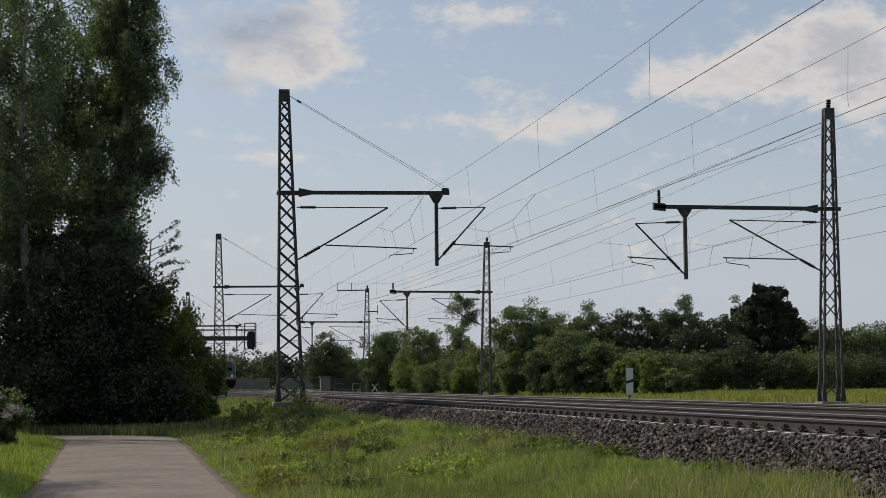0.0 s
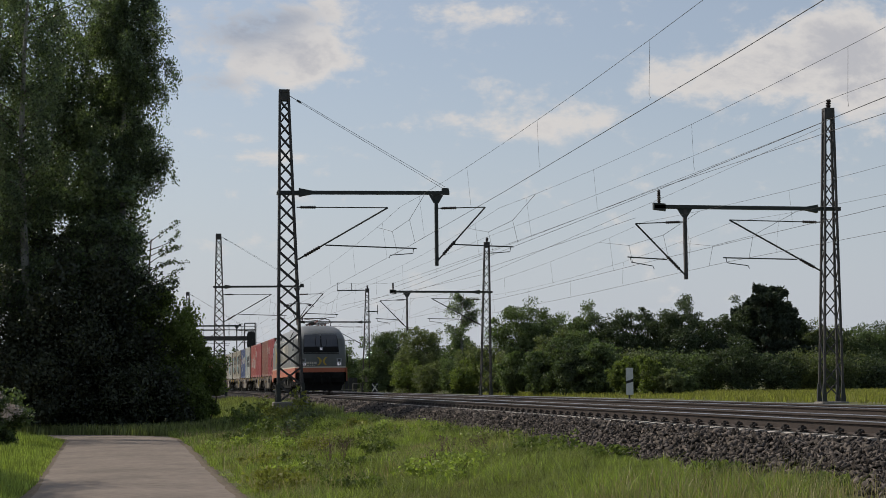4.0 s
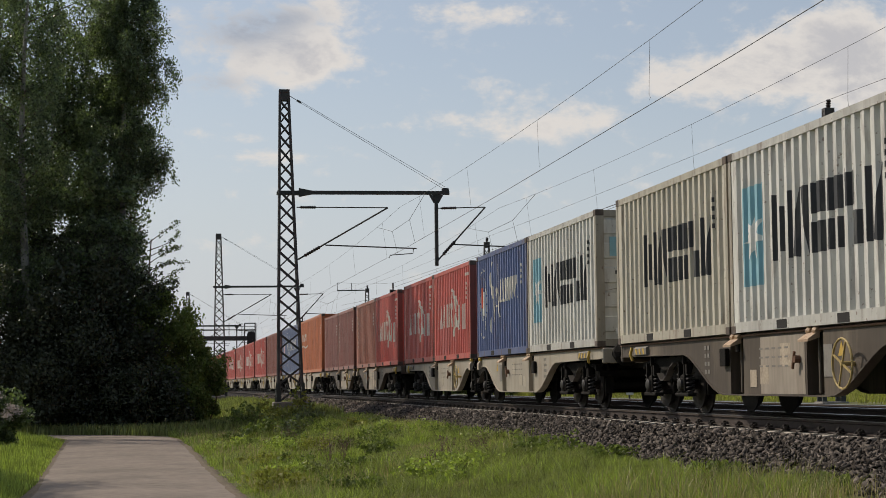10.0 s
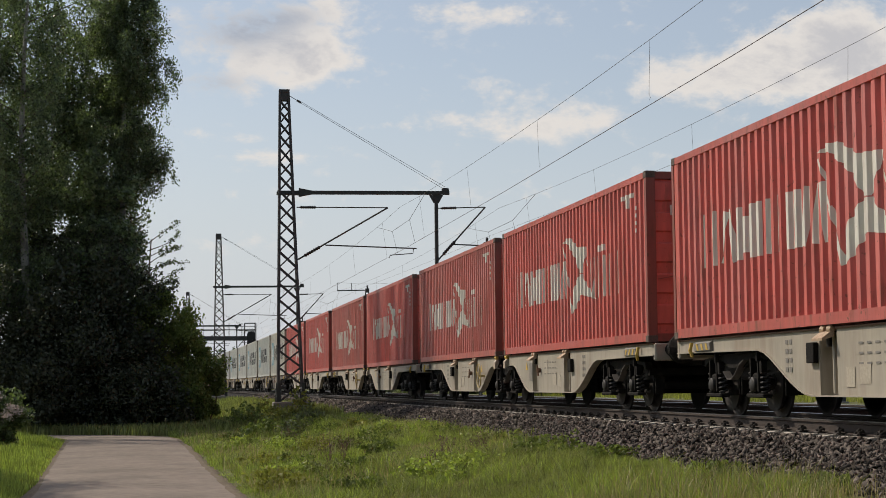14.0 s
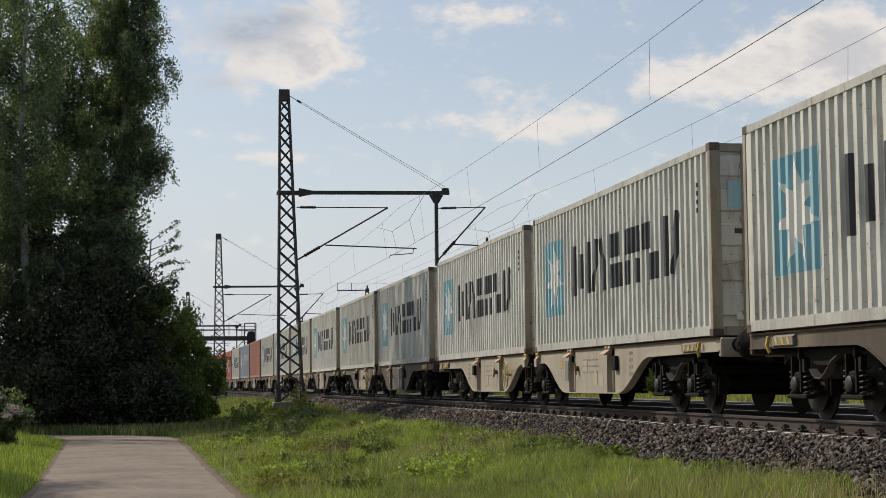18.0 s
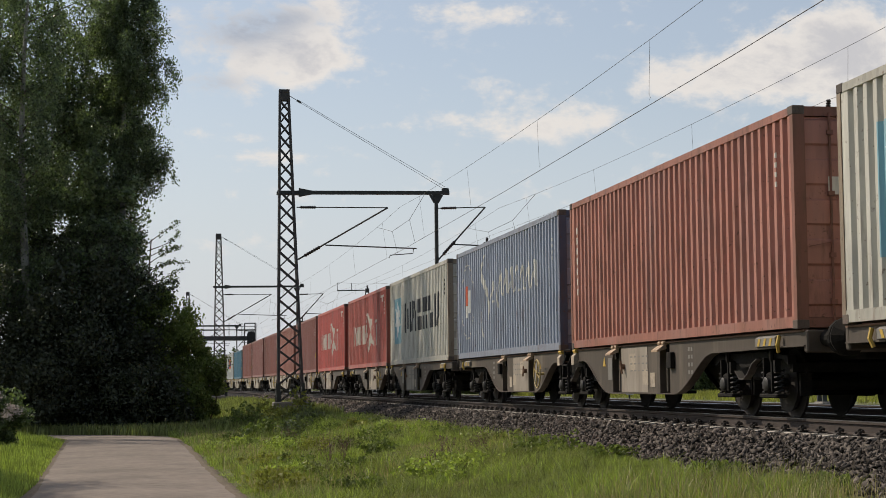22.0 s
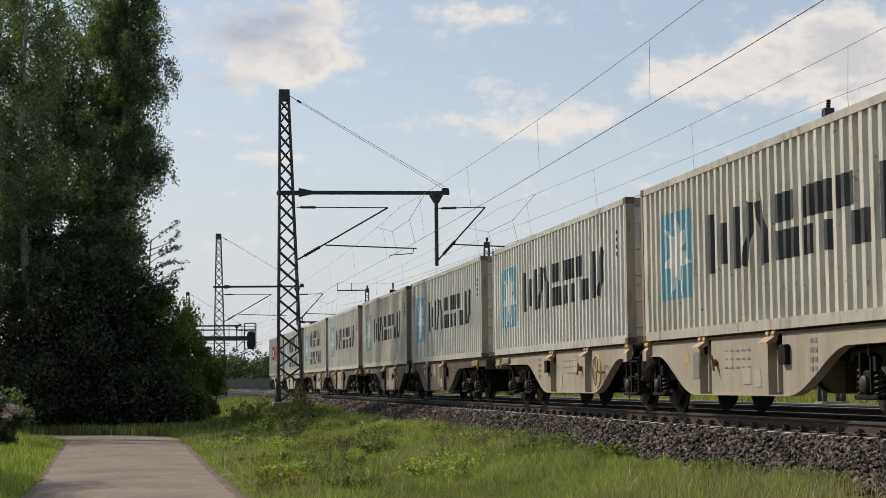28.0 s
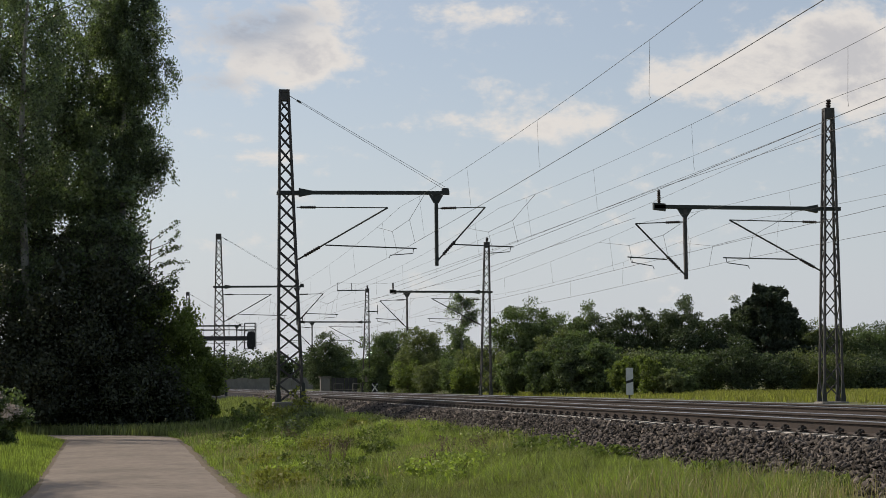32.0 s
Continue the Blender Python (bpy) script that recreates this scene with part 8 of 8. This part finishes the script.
def unseen_trees():
    """Unseen woods added behind and beside the eye to block sky light; a separate tree shades the edge of the lane."""
    rng = np.random.default_rng(17)
    pts = []
    # added leaf masses out of view, there only to dim light from behind
    for k in range(54):
        x = rng.uniform(-46, 4) if k % 3 else rng.uniform(24, 60)
        y = rng.uniform(-48, -16) if x > -14 else rng.uniform(-48, 8)
        h = rng.uniform(12, 18)
        pts.append(clumpy(rng, 700, (x, y, h * 0.52), (3.6, 3.6, h * 0.5), 40, 1.5))
    tagged(crown_mesh(None, np.concatenate(pts), 0.55, LEAF_DARK, rng, name="rear_woods"), "unseen leaf masses added behind the eye to block sky light", "woods", kind="stuff")
    broadleaf(-9.6, 33.0, 0.0, 10.2, 2.6, 340, 9000, LEAF_MID, "leafy tree beside the lane, shading its edge", size=0.16, low=0.2, clumps=60, group="trees by the lane")


unseen_trees()


# grass
def blades(name, x, y, z, height, width, material, rng, lean=0.35, label="", category="grass"):
    n = len(x)
    a = rng.uniform(0, 2 * np.pi, n)
    h = height * rng.uniform(0.45, 1.25, n)
    w = width * rng.uniform(0.6, 1.3, n)
    base = np.stack([x, y, z - 0.02], axis=1)
    side = np.stack([np.cos(a), np.sin(a), np.zeros(n)], axis=1)
    b = rng.uniform(0, 2 * np.pi, n)
    ln = (lean * rng.random(n) * h)[:, None]
    tip = base + np.stack([np.cos(b), np.sin(b), np.zeros(n)], axis=1) * ln
    mid = (base + tip) / 2 - (tip - base) * 0.15
    tip[:, 2] += h
    mid[:, 2] = base[:, 2] + h * 0.55
    v = np.stack([base - side * w[:, None], base + side * w[:, None], mid + side * w[:, None] * 0.75, mid - side * w[:, None] * 0.75, tip], axis=1).reshape(-1, 3)
    k = (np.arange(n) * 5)[:, None]
    quad = np.concatenate([k + 0, k + 1, k + 2, k + 3], axis=1)
    tri = np.concatenate([k + 3, k + 2, k + 4, k + 4], axis=1)
    me = bpy.data.meshes.new(name)
    faces = [tuple(q) for q in quad.tolist()] + [tuple(t[:3]) for t in tri.tolist()]
    me.from_pydata(v.tolist(), [], faces)
    me.materials.append(material)
    return tagged(new(name, me), label, category, kind="stuff")


def noise_field(x, y, scale, seed):
    """Smooth patches for arrays of places, 0 to 1."""
    r = np.random.default_rng(seed)
    out = np.zeros_like(x)
    for k in range(6):
        a, f, p = r.uniform(0, 6.28), scale * r.uniform(0.6, 1.7), r.uniform(0, 6.28)
        out += np.sin((x * np.cos(a) + y * np.sin(a)) * f + p)
    return 0.5 + out / 8


def verge_grass():
    rng = np.random.default_rng(31)

    def sow(n, y0, y1, u0, u1, power=1.6):
        y = y0 + (y1 - y0) * rng.random(n) ** power
        t = rng.random(n)
        foot = TRACK_X - BEND * y * y / 2
        lane = -0.465 - 0.031 * np.maximum(0.0, y - 24.5) + 1.46
        foot = foot - u1 + 0.8 * (noise_field(0 * y, y, 1.3, 61) - 0.62) + 0.4 * (noise_field(0 * y, y, 5.0, 62) - 0.5) - 0.35 * np.clip((27 - y) / 8, 0, 1)
        x = lane + u0 + (foot - lane - u0) * t
        return x, y

    x, y = sow(340000, 13, 61, 0.02, 2.55, 1.6)
    patch = 0.55 * noise_field(x, y, 0.9, 1) + 0.45 * noise_field(x, y, 4.0, 4) + 0.10 * rng.normal(size=len(x))
    tuft = noise_field(x, y, 6.5, 41) * 0.6 + noise_field(x, y, 14.0, 42) * 0.4
    tall = (0.06 + 0.17 * noise_field(x, y, 1.4, 2) ** 1.5 + 0.05 * noise_field(x, y, 0.5, 3)) * (0.35 + 1.5 * np.clip(tuft, 0, 1.2) ** 1.6) + 0.10 * np.clip((y - 40) / 20, 0, 1)
    z = ground_at(x, y)
    away = np.array([lane_away(a, b) for a, b in zip(x, y)])
    ok = away > 0.02
    tall = tall * np.clip(0.35 + away * 0.9, 0.3, 1.0)
    x, y, z, patch, tall = x[ok], y[ok], z[ok], patch[ok], tall[ok]
    for name, mask, mat, hh, label in (("verge_grass", patch > 0.52, GRASS_B, 1.0, "fresh green grass of the verge"), ("verge_grass", (patch <= 0.52) & (patch > 0.29), GRASS_A, 1.1, "dull green grass of the verge"), ("dry_grass", patch <= 0.29, GRASS_DRY, 0.8, "dry straw-coloured grass")):
        blades(name, x[mask], y[mask], z[mask], tall[mask] * hh * 0.66, 0.0021 + 0.00011 * y[mask], mat, rng, 1.2, label=label)
    # a short dense sward where the bank comes close
    x, y = sow(70000, 15, 32, 0.4, 2.6, 1.0)
    blades("short_sward", x, y, ground_at(x, y) + 0.015, 0.07 + 0.05 * noise_field(x, y, 2.0, 21), 0.0035 + 0 * x, GRASS_A, rng, 0.8, "short dense grass of the bank")
    # rank tufts that stand out of the sward
    cx, cy = sow(520, 15, 56, 0.25, 2.35, 1.3)
    keep = noise_field(cx, cy, 0.8, 71) > 0.42
    cx, cy = cx[keep], cy[keep]
    size = rng.uniform(0.10, 0.26, len(cx))
    for name, pick, mat, label in (("grass_tufts", np.arange(len(cx)) % 3 > 0, GRASS_B, "rank fresh tufts in the verge"), ("grass_tufts", np.arange(len(cx)) % 3 == 0, GRASS_A, "rank dull tufts in the verge")):
        i = np.repeat(np.nonzero(pick)[0], 85)
        x = cx[i] + rng.normal(size=len(i)) * size[i]
        y = cy[i] + rng.normal(size=len(i)) * size[i]
        away = np.array([lane_away(p, q) for p, q in zip(x, y)])
        ok = away > 0.1
        i, x, y = i[ok], x[ok], y[ok]
        blades(name, x, y, ground_at(x, y), 0.12 + 0.7 * size[i], 0.0030 + 0.00012 * y, mat, rng, 1.0, label)
    # straw-coloured stalks among it
    x, y = sow(14000, 13, 55, 0.3, 2.6)
    m = noise_field(x, y, 0.7, 5) > 0.55
    x, y = x[m], y[m]
    blades("dry_grass", x, y, ground_at(x, y), 0.22 + 0.14 * noise_field(x, y, 3.0, 22), 0.0022 + 0.00008 * y, GRASS_DRY, rng, 0.6, "dry grass stalks and seed heads")
    # left verge and the strip under the trees
    n = 70000
    y = 17 + 39 * rng.random(n) ** 1.2
    x = -2.1 - 7.0 * rng.random(n) ** 1.3
    away = np.array([lane_away(a, b) for a, b in zip(x, y)])
    ok = away > 0.02
    x, y, away = x[ok], y[ok], away[ok]
    blades("verge_grass", x, y, ground_at(x, y), (0.16 + 0.16 * noise_field(x, y, 0.8, 7)) * np.clip(0.4 + away, 0.4, 1), 0.0055 + 0.00014 * y, GRASS_B, rng, label="fresh green grass beside the lane")
    n = 26000
    x = -9 + 13.0 * rng.random(n)
    y = 56 + 9.0 * rng.random(n)
    away = np.array([lane_away(a, b) for a, b in zip(x, y)])
    ok = away > 0.05
    x, y = x[ok], y[ok]
    blades("verge_grass", x, y, ground_at(x, y), 0.34 + 0 * x, 0.022 + 0 * x, GRASS_A, rng, label="rank grass under the trees")
    n = 30000
    y = 58 + 70 * rng.random(n)
    x = TRACK_X - BEND * y * y / 2 - 2.8 - 5.0 * rng.random(n)
    m = noise_field(x, y, 0.5, 12) > 0.3
    x, y = x[m], y[m]
    blades("bank_grass", x, y, ground_at(x, y), 0.40 + 0 * x, 0.022 + 0 * x, GRASS_A, rng, label="rank grass and weeds on the bank")
    # the meadow beyond
    n = 60000
    y = 55 + 90 * rng.random(n)
    x = track_x(0) - BEND * y * y / 2 + 18.5 + 42 * rng.random(n)
    blades("meadow_grass", x, y, 0.62 + 0 * x, 0.32 + 0 * x, 0.028 + 0 * x, FIELD, rng, label="sunlit yellow-green meadow grass")


verge_grass()

# weeds and shrubs on the bank and by the lane
shrub(4.85, 44.5, 0.12, 0.62, 0.48, 601, 2200, LEAF_YELLOW, "low yellow-green shrub in the grass", size=0.07, name="low_shrub")
shrub(5.6, 45.5, 0.2, 0.5, 0.4, 602, 1200, LEAF_OLIVE, "low olive shrub in the grass", size=0.07, name="low_shrub")
WEEDS = [(3.4, 60.5, 1.0, 0.5, LEAF_YELLOW, 700), (2.7, 59.2, 0.9, 0.5, LEAF_LIGHT, 700), (4.5, 58.6, 1.1, 0.42, LEAF_YELLOW, 700), (2.4, 57.0, 0.7, 0.6, LEAF_LIGHT, 900), (3.6, 56.5, 0.8, 0.5, LEAF_YELLOW, 600),
         (2.6, 50.0, 0.55, 0.6, LEAF_LIGHT, 900), (3.6, 48.0, 0.5, 0.6, LEAF_OLIVE, 900), (4.3, 52.5, 0.7, 0.5, LEAF_OLIVE, 800), (3.2, 42.0, 0.45, 0.6, LEAF_LIGHT, 900), (6.0, 36.0, 0.30, 0.5, LEAF_LIGHT, 900), (6.4, 24.0, 0.22, 0.5, LEAF_LIGHT, 900),
         (6.45, 19.5, 0.20, 0.4, LEAF_LIGHT, 900), (6.2, 28.0, 0.25, 0.5, LEAF_LIGHT, 900), (3.6, 31.0, 0.25, 0.5, LEAF_LIGHT, 900), (6.55, 16.3, 0.20, 0.35, LEAF_LIGHT, 900), (2.4, 33.0, 0.3, 0.5, LEAF_LIGHT, 800), (4.6, 38.0, 0.35, 0.5, LEAF_LIGHT, 900)]
for k, (x, y, h, r, mat, n) in enumerate(WEEDS):
    shrub(x, y, ground_z(x, y) - 0.03, h, r, 620 + k, int(n * (0.75 if y < 45 else 0.5)), mat, "leafy weeds in the rough grass", size=0.05 if y < 45 else 0.085, clumps=40, name="weed_clump", group="weeds")


herb_rng = random.Random(41)
for k in range(24):
    y = herb_rng.uniform(23, 50)
    x = lane_mid(y) + lane_half(y) + 0.5 + (track_x(y) - 3.1 - lane_mid(y) - lane_half(y)) * herb_rng.random() ** 1.4
    h = herb_rng.uniform(0.20, 0.42)
    shrub(x, y, ground_z(x, y) - 0.03, h, herb_rng.uniform(0.35, 0.7), 660 + k, 900, herb_rng.choice([LEAF_LIGHT, GRASS_B, LEAF_YELLOW, GRASS_A]),
          "low leafy herbs in the rough grass", size=0.045, clumps=46, name="herb_patch", group="weeds")

DEAD_STEM = surface("dead_brown_stems", (0.19, 0.135, 0.10), rough=0.9, vary=0.35, scale=6.0)


def dead_weed(x, y, height, reach, seed):
    """A dead dock or mugwort plant: bare branching stems with a few withered heads."""
    rng = np.random.default_rng(seed)
    z = ground_z(x, y)
    t = thing("dead_weed", "dead brown weed with bare branching stems", "weed", group="weeds")
    heads = []
    for i in range(9):
        a, f = rng.uniform(0, 2 * math.pi), rng.uniform(0.3, 1.0)
        tip = (x + math.cos(a) * reach * f, y + math.sin(a) * reach * f, z + height * rng.uniform(0.7, 1.0))
        lp, lr = limb((x, y, z - 0.03), tip, 0.006, 0.003, rng, 0.06, 4)
        part("stem", Shape().tube(lp, lr, 4, caps=False), DEAD_STEM, t)
        for j in range(10):
            g = rng.uniform(0.45, 1.0)
            p = lp[min(int(g * 4), 3)].lerp(lp[min(int(g * 4) + 1, 4)], g * 4 % 1)
            heads.append((p.x + rng.normal() * 0.03, p.y + rng.normal() * 0.03, p.z + rng.normal() * 0.03))
    crown_mesh(t, np.array(heads), 0.022, DEAD_STEM, rng, name="seed_head", long=2.2)["kind"] = "stuff"


for k, (x, y, h, r) in enumerate([(3.1, 33.0, 0.62, 0.30), (3.5, 34.2, 0.5, 0.25), (4.6, 28.2, 0.42, 0.22), (5.0, 27.3, 0.36, 0.22), (4.2, 26.6, 0.34, 0.2), (2.9, 40.5, 0.6, 0.3), (3.9, 25.2, 0.30, 0.18)]):
    dead_weed(x, y, h, r, 700 + k)


def elder():
    rng = np.random.default_rng(55)
    t = shrub(-4.75, 45.5, 0.0, 1.75, 0.95, 56, 9000, LEAF_MID, "leafy shrub with cream blossom heads beside the lane", size=0.085, clumps=34, name="flowering_shrub")
    for x, y, z in ((-3.78, 44.9, 1.02), (-3.95, 44.8, 1.1), (-4.45, 44.6, 1.30), (-4.3, 44.7, 1.42), (-4.62, 44.6, 1.62), (-4.05, 44.7, 0.9)):
        p = np.array([x, y, z]) + rng.normal(size=(260, 3)) * np.array([0.085, 0.08, 0.06])
        crown_mesh(t, p, 0.03, BLOSSOM, rng, name="blossom_head", label="cream-pink blossom head", long=1.0)["kind"] = "stuff"


elder()


def motions():
    """The train runs down the line at a steady speed, its wheels turning as they pass the lane."""
    stops = [2.0 * i for i in range(17)]
    for ob, q, lift in RUNS:
        walk(ob, [(t, line_pose(q - SPEED * t, 0.0, lift)) for t in stops])
        for b in ob.children:
            for w in b.children:
                if not w.name.startswith(("wheelset", "drive_wheelset")):
                    continue
                a, r = w.location.y, w.location.z
                axle = q + b.location.y + a
                first, last = max(0.0, round((axle - 48.0) / SPEED * FPS) / FPS), min(32.0, (axle - 14.0) / SPEED)
                rows = [(0.0, pose(0, a, r))]
                step = 1.0 / FPS
                if last > first + step:
                    count = int((last - first) / step)
                    for k in range(count + 1):
                        t = first + k * step
                        if t <= 0.04:
                            continue
                        rows.append((t, pose(0, a, r, 80.0 * k)))
                    if rows[-1][0] < 31.9:
                        rows.append((32.0, rows[-1][1]))
                else:
                    rows.append((32.0, rows[0][1]))
                walk(w, rows)


motions()
